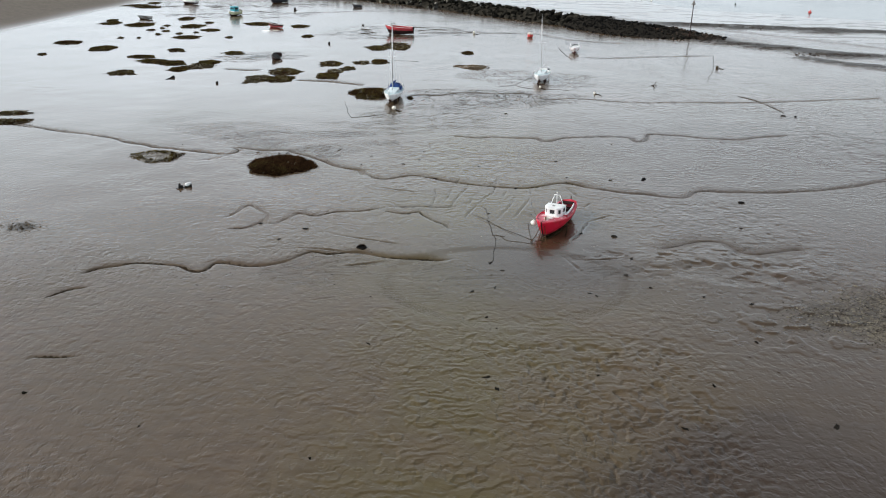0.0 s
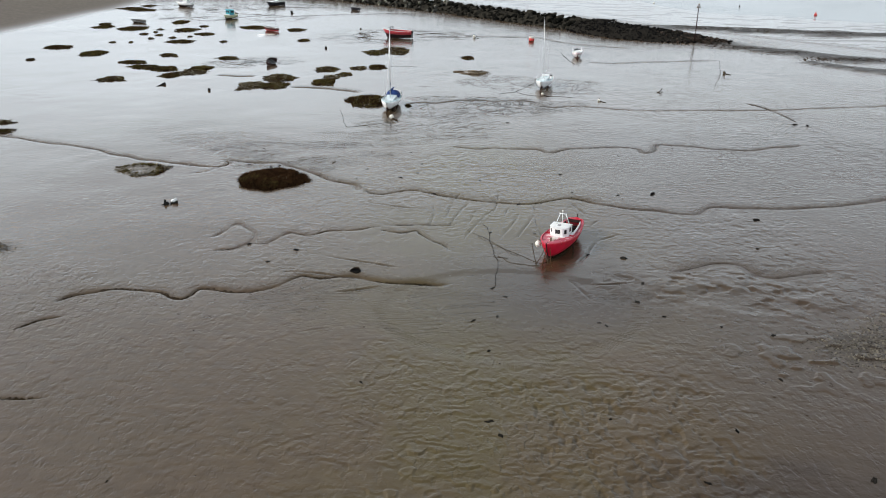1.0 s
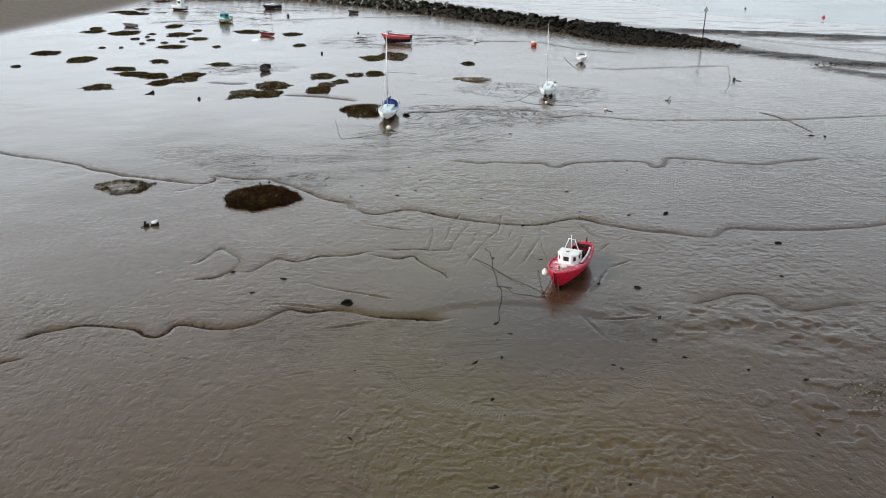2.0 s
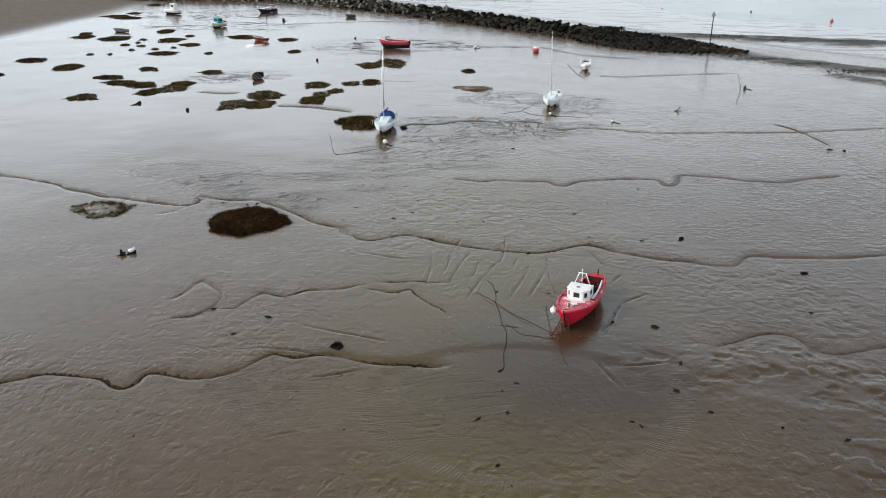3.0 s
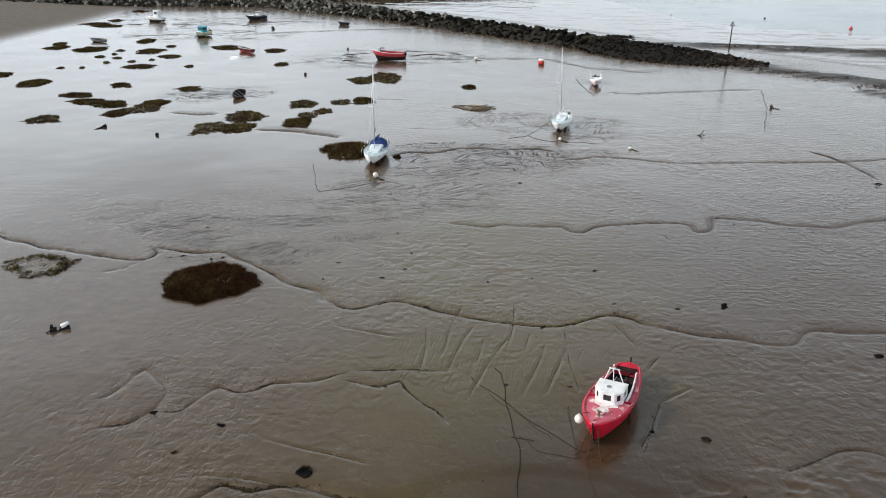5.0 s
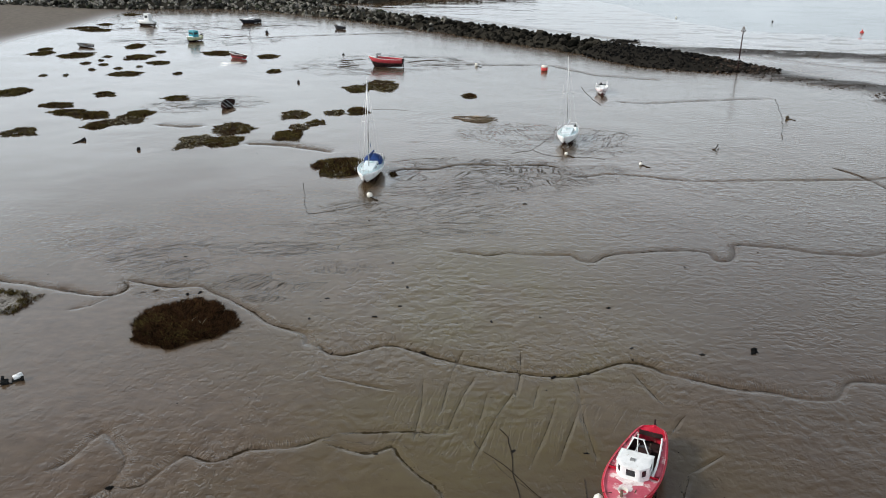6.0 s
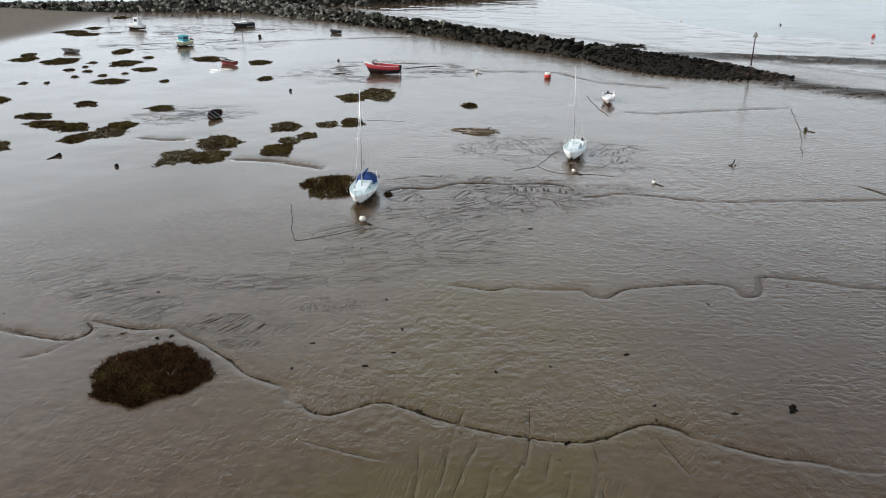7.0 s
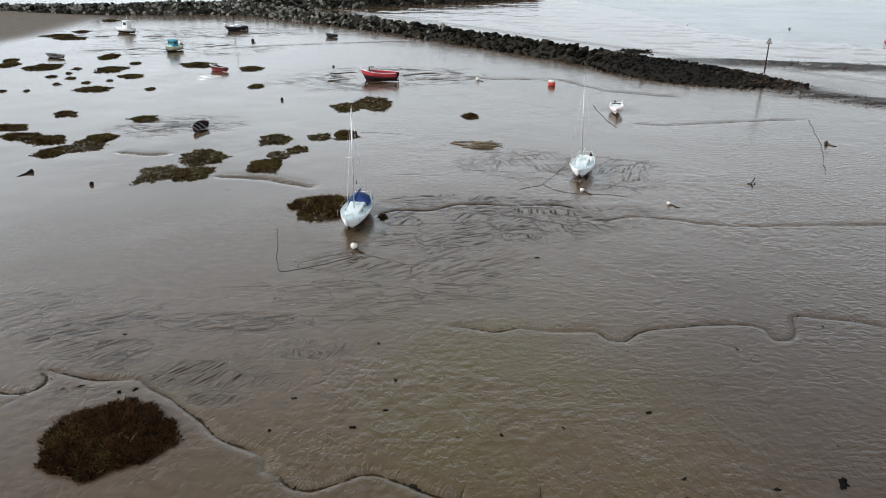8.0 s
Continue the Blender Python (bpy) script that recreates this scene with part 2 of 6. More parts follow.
def water_material():
    m = bpy.data.materials.new("shallow_sea_water")
    nt, bsdf, N, L = nodes_of(m)
    geo = N("ShaderNodeNewGeometry")
    heights = []
    for scale, sx, sy in ((0.05, 0.6, 1.4), (0.30, 0.5, 1.6), (1.1, 0.6, 1.5)):
        mp = N("ShaderNodeMapping")
        mp.inputs["Scale"].default_value = (sx, sy, 1)
        n = N("ShaderNodeTexNoise")
        n.inputs["Scale"].default_value, n.inputs["Detail"].default_value = scale, 4
        L(geo.outputs["Position"], mp.inputs["Vector"])
        L(mp.outputs["Vector"], n.inputs["Vector"])
        heights.append(n.outputs["Fac"])
    patch = N("ShaderNodeMapRange")
    patch.inputs["From Min"].default_value, patch.inputs["From Max"].default_value = 0.42, 0.62
    L(heights[0], patch.inputs["Value"])
    add = N("ShaderNodeMath")
    add.operation = "MULTIPLY_ADD"
    add.inputs[1].default_value = 3.0
    L(heights[1], add.inputs[0])
    L(heights[2], add.inputs[2])
    bp = N("ShaderNodeBump")
    bp.inputs["Distance"].default_value = 0.07
    st = N("ShaderNodeMath")
    st.operation = "MULTIPLY_ADD"
    st.inputs[1].default_value, st.inputs[2].default_value = 0.75, 0.15
    L(patch.outputs["Result"], st.inputs[0])
    L(st.outputs[0], bp.inputs["Strength"])
    L(add.outputs[0], bp.inputs["Height"])
    L(bp.outputs["Normal"], bsdf.inputs["Normal"])
    bsdf.inputs["Base Color"].default_value = (0.13, 0.145, 0.142, 1)
    bsdf.inputs["Roughness"].default_value, bsdf.inputs["IOR"].default_value = 0.18, 1.33
    return m


MUD_DARK, MUD_LIGHT, MUD_ALGAE = (0.062, 0.040, 0.0240), (0.103, 0.069, 0.043), (0.072, 0.053, 0.028)
M = {}
M["mud"] = mud_material()
M["hummock"] = surface("dark_peaty_mud", (0.022, 0.017, 0.011), (0.05, 0.040, 0.026), 0.6, scale=1.5, bump=0.6, spec=0.0)
M["silt_pale"] = surface("pale_bare_silt_with_dead_stems", (0.08, 0.070, 0.056), (0.28, 0.26, 0.23), 0.6, scale=1.6, fine=12, bump=0.5, dirt=(0.05, 0.042, 0.030), dirt_at=0.56, spec=0.2)
M["grass"] = surface("salt_marsh_grass_olive", (0.024, 0.019, 0.008), (0.128, 0.098, 0.034), 0.65, island=True, bump=0, spec=0.0)
M["grass_rust"] = surface("salt_marsh_grass_rusty", (0.012, 0.008, 0.005), (0.066, 0.034, 0.016), 0.65, island=True, bump=0, spec=0.0)
M["grass_pale"] = surface("salt_marsh_grass_bleached", (0.10, 0.085, 0.055), (0.30, 0.27, 0.20), 0.7, island=True, bump=0, spec=0.08)
M["rock"] = surface("grey_armour_stone", (0.030, 0.029, 0.027), (0.205, 0.19, 0.165), 0.7, scale=0.6, fine=5, island=True, bump=0.6, dirt=(0.03, 0.035, 0.018), dirt_at=0.56, spec=0.08)
M["rock_dark"] = surface("weed_stained_stone", (0.006, 0.006, 0.005), (0.034, 0.031, 0.025), 0.7, scale=0.6, fine=5, island=True, bump=0.6, spec=0.0)
M["weed"] = surface("bladder_wrack", (0.007, 0.007, 0.007), (0.022, 0.020, 0.017), 0.45, scale=1.0, fine=9, island=True, bump=0.8, spec=0.0)
M["shingle"] = surface("brown_shingle", (0.03, 0.024, 0.018), (0.15, 0.12, 0.085), 0.6, scale=1, island=True, bump=0.3, spec=0.0)
M["shells"] = surface("grey_shell_fragments", (0.022, 0.019, 0.015), (0.17, 0.15, 0.115), 0.6, scale=1, island=True, bump=0.2, spec=0.1)
M["rubble"] = surface("wet_brown_rubble", (0.010, 0.008, 0.006), (0.050, 0.036, 0.027), 0.6, scale=1, island=True, bump=0.4, spec=0.05)
M["red"] = surface("red_hull_paint", (0.43, 0.004, 0.020), (0.56, 0.010, 0.038), 0.40, scale=0.9, fine=7, bump=0.06, dirt=(0.28, 0.02, 0.02), dirt_at=0.66)
M["red_deck"] = surface("weathered_red_deck_paint", (0.44, 0.050, 0.085), (0.58, 0.13, 0.17), 0.6, scale=1.1, fine=11, bump=0.15, dirt=(0.74, 0.62, 0.60), dirt_at=0.60)
M["undercoat"] = surface("pale_pink_undercoat", (0.62, 0.46, 0.46), (0.86, 0.80, 0.78), 0.7, scale=3.5, fine=16, bump=0.15, dirt=(0.52, 0.14, 0.17), dirt_at=0.66)
M["red_far"] = surface("faded_red_topsides", (0.34, 0.026, 0.036), (0.47, 0.060, 0.072), 0.5, scale=1.2, bump=0.06)
M["antifoul"] = surface("dark_antifouling", (0.018, 0.012, 0.012), (0.05, 0.03, 0.028), 0.6, scale=1.6, bump=0.2, spec=0.0)
M["maroon"] = surface("maroon_antifouling", (0.05, 0.012, 0.012), (0.10, 0.025, 0.022), 0.6, scale=1.6, bump=0.2)
M["white"] = surface("white_gelcoat", (0.76, 0.77, 0.77), (0.88, 0.88, 0.87), 0.32, scale=1.5, bump=0.03, dirt=(0.50, 0.47, 0.42), dirt_at=0.70)
M["white_paint"] = surface("brushed_white_paint", (0.62, 0.63, 0.62), (0.80, 0.80, 0.79), 0.5, scale=2.2, bump=0.08, dirt=(0.40, 0.36, 0.31), dirt_at=0.70)
M["aqua"] = surface("pale_aqua_deck_paint", (0.42, 0.58, 0.60), (0.56, 0.68, 0.69), 0.55, scale=1.7, bump=0.06, dirt=(0.55, 0.56, 0.53), dirt_at=0.6)
M["roof_aqua"] = surface("white_paint_with_aqua_cast", (0.60, 0.71, 0.73), (0.76, 0.82, 0.83), 0.5, scale=1.9, bump=0.05, dirt=(0.62, 0.64, 0.62), dirt_at=0.62)
M["teal"] = surface("teal_cabin_paint", (0.02, 0.22, 0.28), (0.04, 0.32, 0.38), 0.5, scale=2, bump=0.05)
M["yellowing"] = surface("weed_yellowed_white", (0.40, 0.42, 0.20), (0.66, 0.67, 0.52), 0.5, scale=1.5, bump=0.08)
M["blue"] = surface("blue_canvas", (0.008, 0.025, 0.10), (0.018, 0.055, 0.20), 0.8, scale=2.0, fine=20, bump=0.3)
M["navy"] = surface("dark_navy_hull", (0.012, 0.014, 0.02), (0.03, 0.032, 0.04), 0.4, scale=1.3, bump=0.05)
M["black"] = surface("black_rubber", (0.010, 0.010, 0.010), (0.028, 0.027, 0.026), 0.6, scale=4, bump=0.1, spec=0.0)
M["grey"] = surface("grey_painted_wood", (0.11, 0.115, 0.115), (0.24, 0.24, 0.235), 0.65, scale=2.5, bump=0.15)
M["wood"] = surface("wet_weathered_timber", (0.05, 0.034, 0.020), (0.16, 0.115, 0.075), 0.7, scale=2.5, bump=0.3)
M["litter"] = surface("matted_reed_litter", (0.045, 0.034, 0.020), (0.15, 0.115, 0.07), 0.85, scale=3, fine=18, bump=0.6, spec=0.05)
M["driftwood"] = surface("bleached_driftwood", (0.20, 0.165, 0.12), (0.36, 0.31, 0.25), 0.8, scale=4, bump=0.3, spec=0.1)
M["alloy"] = surface("dull_aluminium", (0.50, 0.51, 0.52), (0.66, 0.66, 0.66), 0.42, metal=0.7, scale=6, bump=0.03)
M["steel_rust"] = surface("rusted_steel", (0.045, 0.024, 0.014), (0.16, 0.085, 0.045), 0.75, scale=2.2, bump=0.4)
M["chain"] = surface("weedy_rusty_chain", (0.012, 0.010, 0.008), (0.040, 0.030, 0.021), 0.7, scale=5, bump=0.5, spec=0.0)
M["rope"] = surface("muddy_rope", (0.030, 0.024, 0.017), (0.10, 0.080, 0.056), 0.85, scale=6, bump=0.4, spec=0.0)
M["orange_rope"] = surface("rusty_orange_rope", (0.035, 0.020, 0.012), (0.095, 0.050, 0.026), 0.85, scale=6, bump=0.4, spec=0.0)
M["buoy_white"] = surface("white_buoy_vinyl", (0.64, 0.61, 0.53), (0.80, 0.77, 0.70), 0.45, scale=3, bump=0.05)
M["buoy_red"] = surface("red_buoy_plastic", (0.40, 0.03, 0.03), (0.54, 0.06, 0.05), 0.45, scale=3, bump=0.05)
M["glass"] = surface("dark_cabin_window", (0.012, 0.014, 0.016), (0.03, 0.033, 0.036), 0.08, scale=2, bump=0, rough_var=0.03, spec=0.5)
M["water"] = water_material()


# ---- mesh helpers ----
def part(name, bm, material, parent=None, label=""):
    me = bpy.data.meshes.new(name)
    bm.to_mesh(me)
    bm.free()
    me.materials.append(material)
    ob = new(name, me)
    if parent:
        ob.parent = parent
    if label:
        tagged(ob, label)
    return ob


def thing(name, m, label, category, group="", kind=""):
    ob = new(name)
    ob.empty_display_size = 0.3
    ob.matrix_world = m
    return tagged(ob, label, category, group, kind)


def mesh_of(verts, faces, smooth=True):
    bm = bmesh.new()
    vs = [bm.verts.new(v) for v in verts]
    for f in faces:
        try:
            bm.faces.new([vs[i] for i in f])
        except ValueError:
            pass
    bmesh.ops.recalc_face_normals(bm, faces=bm.faces)
    for f in bm.faces:
        f.smooth = smooth
    return bm


def box(sx, sy, sz, m=Matrix(), bevel=0.02, taper=1.0, seg=2):
    """A bevelled block standing on its own base; taper narrows its top."""
    bm = bmesh.new()
    bmesh.ops.create_cube(bm, size=1)
    for v in bm.verts:
        k = taper if v.co.z > 0 else 1.0
        v.co = Vector((v.co.x * sx * k, v.co.y * sy * k, (v.co.z + 0.5) * sz))
    if bevel:
        bmesh.ops.bevel(bm, geom=bm.edges[:], offset=min(bevel, 0.3 * min(sx, sy, sz)), segments=seg, affect="EDGES", profile=0.6)
    bm.transform(m)
    for f in bm.faces:
        f.smooth = False
    return bm


def joined(*bms):
    out = bmesh.new()
    for b in bms:
        me = bpy.data.meshes.new("tmp")
        b.to_mesh(me)
        b.free()
        out.from_mesh(me)
        bpy.data.meshes.remove(me)
    return out


def tube(points, r, sides=7, r_end=None):
    """A swept tube through points, tapering from r to r_end."""
    pts = [Vector(p) for p in points]
    n = len(pts)
    r_end = r if r_end is None else r_end
    verts, faces = [], []
    ref = Vector((0, 0, 1)) if abs((pts[-1] - pts[0]).normalized().z) < 0.8 else Vector((1, 0, 0))
    for i, p in enumerate(pts):
        d = (pts[min(i + 1, n - 1)] - pts[max(i - 1, 0)]).normalized()
        u = d.cross(ref).normalized()
        v = d.cross(u)
        rad = r + (r_end - r) * i / max(1, n - 1)
        for k in range(sides):
            a = 2 * math.pi * k / sides
            verts.append(p + u * (rad * math.cos(a)) + v * (rad * math.sin(a)))
    for i in range(n - 1):
        for k in range(sides):
            k2 = (k + 1) % sides
            faces.append((i * sides + k, i * sides + k2, (i + 1) * sides + k2, (i + 1) * sides + k))
    faces.append(tuple(range(sides)))
    faces.append(tuple((n - 1) * sides + k for k in range(sides)))
    return mesh_of(verts, faces)


def ball(r, sz=1.0, at=(0, 0, 0), seg=14):
    bm = bmesh.new()
    bmesh.ops.create_uvsphere(bm, u_segments=seg, v_segments=max(6, seg - 4), radius=r)
    for v in bm.verts:
        v.co = Vector((v.co.x, v.co.y, v.co.z * sz)) + Vector(at)
    for f in bm.faces:
        f.smooth = True
    return bm


def lathe(profile, sides=20):
    verts, faces = [], []
    for r, z in profile:
        for k in range(sides):
            a = 2 * math.pi * k / sides
            verts.append((r * math.cos(a), r * math.sin(a), z))
    for i in range(len(profile) - 1):
        for k in range(sides):
            k2 = (k + 1) % sides
            faces.append((i * sides + k, i * sides + k2, (i + 1) * sides + k2, (i + 1) * sides + k))
    faces.append(tuple(range(sides)))
    faces.append(tuple((len(profile) - 1) * sides + k for k in range(sides)))
    return mesh_of(verts, faces)


def smooth_line(pts, step=0.4, wander=0.0, seed=0):
    """A rounded line through plan points, resampled, with a slight wander."""
    p = np.array(pts, float)
    q = np.vstack([2 * p[0] - p[1], p, 2 * p[-1] - p[-2]])
    out = []
    for i in range(1, len(q) - 2):
        n = max(2, int(np.linalg.norm(q[i + 1] - q[i]) / step))
        for t in np.linspace(0, 1, n, endpoint=False):
            out.append(0.5 * (2 * q[i] + (q[i + 1] - q[i - 1]) * t + (2 * q[i - 1] - 5 * q[i] + 4 * q[i + 1] - q[i + 2]) * t ** 2 + (3 * q[i] - q[i - 1] - 3 * q[i + 1] + q[i + 2]) * t ** 3))
    out.append(p[-1])
    out = np.array(out)
    if wander:
        rs = np.random.RandomState(seed)
        w = rs.normal(size=(len(out), out.shape[1]))
        for _ in range(3):
            w[1:-1] = (w[:-2] + w[1:-1] + w[2:]) / 3
        out[1:-1] += wander * w[1:-1] * 1.8
    return out


# ---- ground relief ----
def lattice(ix, iy, seed):
    h = (ix.astype(np.int64) * 374761393 + iy.astype(np.int64) * 668265263 + seed * 974634777) & 0x7FFFFFFF
    h = ((h ^ (h >> 13)) * 1274126177) & 0x7FFFFFFF
    return ((h ^ (h >> 16)) & 0xFFFF) / 65535.0


def vnoise(x, y, seed=0):
    ix, iy = np.floor(x), np.floor(y)
    fx, fy = x - ix, y - iy
    fx, fy = fx * fx * (3 - 2 * fx), fy * fy * (3 - 2 * fy)
    a, b = lattice(ix, iy, seed), lattice(ix + 1, iy, seed)
    c, d = lattice(ix, iy + 1, seed), lattice(ix + 1, iy + 1, seed)
    return (a + (b - a) * fx) * (1 - fy) + (c + (d - c) * fx) * fy


def fbm(x, y, seed=0, octaves=3):
    s, a, t = 0.0, 1.0, 0.0
    for k in range(octaves):
        s = s + a * vnoise(x * 2 ** k + 17.3 * k, y * 2 ** k - 9.1 * k, seed + k)
        t += a
        a *= 0.5
    return s / t


def smoothstep(a, b, x):
    t = np.clip((x - a) / (b - a), 0, 1)
    return t * t * (3 - 2 * t)


def near_line(x, y, line, reach):
    """For grid points within reach of a line: their indices, signed distance and length along it."""
    lo, hi = line.min(0) - reach, line.max(0) + reach
    idx = np.nonzero((x > lo[0]) & (x < hi[0]) & (y > lo[1]) & (y < hi[1]))[0]
    px, py = x[idx], y[idx]
    best, sgn, arc = np.full(len(idx), 1e9), np.zeros(len(idx)), np.zeros(len(idx))
    run = 0.0
    for a, b in zip(line[:-1], line[1:]):
        d = b - a
        ln = float(np.hypot(*d)) + 1e-9
        t = np.clip(((px - a[0]) * d[0] + (py - a[1]) * d[1]) / ln ** 2, 0, 1)
        ex, ey = px - a[0] - t * d[0], py - a[1] - t * d[1]
        dd = np.hypot(ex, ey)
        c = dd < best
        best[c] = dd[c]
        sgn[c] = np.sign(d[0] * ey - d[1] * ex)[c]
        arc[c] = run + t[c] * ln
        run += ln
    return idx, best, sgn, arc, run


# creeks: half width of the cut, depth, width of the worn banks, then the plan line
CREEKS, SCRAPES, RILLS = [], [], []


def creek(w, depth, bank, *pts):
    CREEKS.append((pts, w, depth, bank))


creek(0.11, 0.13, 0.55, (-23.3, 80.9), (-22.6, 81.2), (-21.8, 80.9), (-20.1, 80.3), (-18.7, 80.2), (-17.1, 80.2), (-16.2, 79.5), (-14.6, 78.6), (-13.4, 77.6), (-12.0, 76.3), (-10.9, 75.1), (-10.2, 74.6), (-9.2, 74.2), (-8.5, 73.9), (-8.2, 73.3), (-8.2, 72.7), (-7.8, 72.2), (-7.2, 71.9))
creek(0.12, 0.13, 0.6, (-7.8, 72.2), (-7.2, 71.8), (-6.4, 71.3), (-5.6, 71.1), (-4.9, 71.3), (-4.1, 71.8), (-3.4, 72.3), (-2.6, 72.3), (-1.9, 71.9), (-1.2, 71.5), (-0.4, 71.1), (0.6, 70.7), (2.1, 70.1), (3.6, 69.4), (4.8, 69.1), (6.3, 68.9), (8.3, 69.1), (9.6, 69.6), (11.3, 70.4), (12.8, 70.2), (14.1, 69.1))
creek(0.14, 0.10, 0.6, (11.3, 70.4), (12.8, 70.2), (14.1, 69.2), (15.9, 68.3), (17.9, 67.6), (20.4, 67.0), (22.0, 66.8), (22.9, 67.3), (24.0, 68.4), (25.7, 68.7), (29.0, 68.5), (32.8, 68.7), (37.7, 69.8), (43.7, 72.2), (52.0, 75.0))
creek(0.10, 0.16, 0.40, (-25.6, 48.6), (-25.1, 49.8), (-23.6, 50.7), (-22.4, 51.1), (-20.5, 50.9), (-19.1, 50.7), (-18.2, 50.1), (-17.4, 49.9), (-17.0, 50.5), (-16.8, 51.2), (-15.3, 51.2), (-14.2, 51.0), (-12.9, 51.0), (-11.7, 51.6), (-11.1, 52.3), (-10.4, 53.1), (-9.8, 53.4), (-8.8, 53.1), (-7.7, 53.4), (-6.4, 53.6), (-4.6, 53.0), (-3.0, 52.7), (0.8, 52.5))
creek(0.08, 0.10, 0.25, (-27.0, 44.8), (-26.3, 45.8), (-25.7, 46.6), (-24.7, 47.1), (-23.8, 47.5))
creek(0.07, 0.09, 0.45, (-18.9, 60.2), (-18.2, 60.5), (-17.7, 61.5), (-17.3, 62.8), (-16.8, 63.1), (-16.0, 62.3), (-15.3, 61.2), (-15.2, 59.4), (-15.6, 58.7), (-16.1, 58.2), (-17.2, 57.8), (-17.9, 57.4))
creek(0.07, 0.10, 0.45, (-15.1, 59.3), (-13.9, 59.3), (-13.3, 60.3), (-12.7, 61.6), (-12.2, 61.8), (-10.7, 61.2), (-9.4, 62.0), (-8.6, 62.2), (-7.1, 62.5), (-6.1, 63.2), (-5.1, 63.5))
creek(0.05, 0.04, 0.3, (-5.1, 63.5), (-2.7, 63.6), (1.9, 63.8))
creek(0.07, 0.07, 0.35, (-5.7, 62.6), (-3.9, 62.0), (-3.2, 61.8), (-2.1, 62.3), (-1.8, 61.5), (-1.0, 60.3), (-0.1, 59.5), (0.8, 58.2))
creek(0.12, 0.12, 0.5, (-27.5, 79.6), (-25.6, 79.3), (-24.2, 79.0), (-23.2, 78.9), (-22.5, 79.1), (-22.3, 79.8), (-22.6, 80.5), (-23.3, 80.9))
creek(0.13, 0.13, 0.6, (-62.0, 94.0), (-52.0, 89.6), (-45.1, 87.0), (-40.4, 85.2), (-37.7, 84.2), (-34.8, 82.3), (-31.0, 80.9), (-27.9, 80.0), (-25.6, 79.3))
creek(0.07, 0.08, 0.35, (-25.4, 76.2), (-23.5, 77.5), (-22.7, 78.4))
creek(0.11, 0.09, 0.5, (0.4, 86.9), (3.0, 86.4), (4.1, 86.2), (5.5, 86.6), (7.0, 86.2), (8.8, 86.3), (10.6, 86.2), (11.0, 85.4), (12.1, 85.1), (13.0, 86.1), (14.1, 86.7), (16.0, 87.0), (17.9, 87.3), (20.3, 87.5), (21.6, 87.0), (21.7, 85.5), (22.8, 85.4), (23.6, 86.6), (24.3, 88.6), (25.6, 88.5), (28.9, 87.6), (33.0, 86.6), (37.1, 87.8), (41.3, 89.1))
creek(0.20, 0.10, 0.41, (-5.7, 106.3), (-3.8, 107.9), (-0.7, 108.0), (2.4, 109.6), (6.6, 109.5), (10.5, 109.6), (13.5, 108.5))
creek(0.16, 0.09, 0.41, (13.0, 105.6), (15.5, 106.2), (17.5, 106.8), (20.9, 106.2), (23.6, 105.2), (27.4, 104.8), (32.0, 105.2), (41.0, 105.7), (48.5, 106.9), (63.6, 110.3))
creek(0.22, 0.16, 0.7, (-36.2, 125.3), (-32.2, 124.6), (-29.3, 125.2))
creek(0.22, 0.20, 0.95, (-23.0, 117.4), (-20.4, 117.1), (-17.4, 116.7), (-14.3, 115.0), (-11.8, 113.4))
creek(0.35, 0.12, 0.41, (-38.2, 198.6), (-31.9, 200.5), (-25.3, 202.5), (-16.4, 205.5), (-6.0, 208.6))
creek(0.35, 0.12, 0.41, (-6.0, 166.8), (3.8, 169.3), (9.3, 168.7), (16.7, 169.1), (21.1, 167.1), (24.6, 161.7), (30.2, 159.1), (36.4, 156.8))
creek(0.25, 0.10, 0.41, (24.4, 140.7), (29.3, 139.8), (34.9, 141.2), (42.0, 142.5), (49.3, 143.7))
creek(0.16, 0.08, 1.0, (16.4, 54.1), (18.5, 55.4), (20.6, 56.5), (22.3, 56.1), (23.2, 54.7), (24.7, 54.2), (27.3, 55.1), (28.7, 54.3))
creek(0.07, 0.10, 0.2, (-24.1, 37.7), (-23.6, 38.0), (-22.5, 38.1), (-20.9, 38.7))
creek(0.12, 0.10, 0.4, (42.0, 109.8), (43.7, 106.9), (44.8, 100.0))


# straight scrapes left by keels and dragging moorings
def scrape(*pts):
    SCRAPES.append(pts)


scrape((1.7, 71.8), (0.9, 68.8), (0.2, 64.9))
scrape((5.2, 71.9), (4.9, 68.9), (4.4, 66.5))
scrape((4.5, 67.6), (3.4, 65.3), (2.8, 63.9), (1.8, 60.6))
scrape((8.1, 68.9), (8.0, 65.8), (7.9, 61.1))
scrape((8.1, 66.6), (7.1, 64.0), (5.9, 61.0))
scrape((-0.7, 68.7), (-0.8, 65.7), (-1.1, 62.7))
scrape((6.8, 66.9), (5.8, 63.8), (4.6, 60.7))
scrape((3.0, 67.4), (2.1, 63.8))
scrape((2.3, 69.0), (1.2, 65.8), (0.4, 63.2))
scrape((6.0, 68.2), (5.3, 65.6))
scrape((-7.2, 69.0), (-2.2, 67.2))
scrape((9.1, 53.4), (10.3, 50.1))
scrape((10.5, 52.5), (13.8, 53.0))
scrape((13.6, 65.3), (12.0, 63.1))
scrape((12.4, 60.6), (10.2, 55.6))
scrape((11.5, 58.8), (10.1, 55.9))
scrape((14.6, 62.0), (12.2, 60.4))
scrape((-9.4, 57.4), (-7.7, 56.7), (-6.1, 56.1), (-3.0, 55.1))
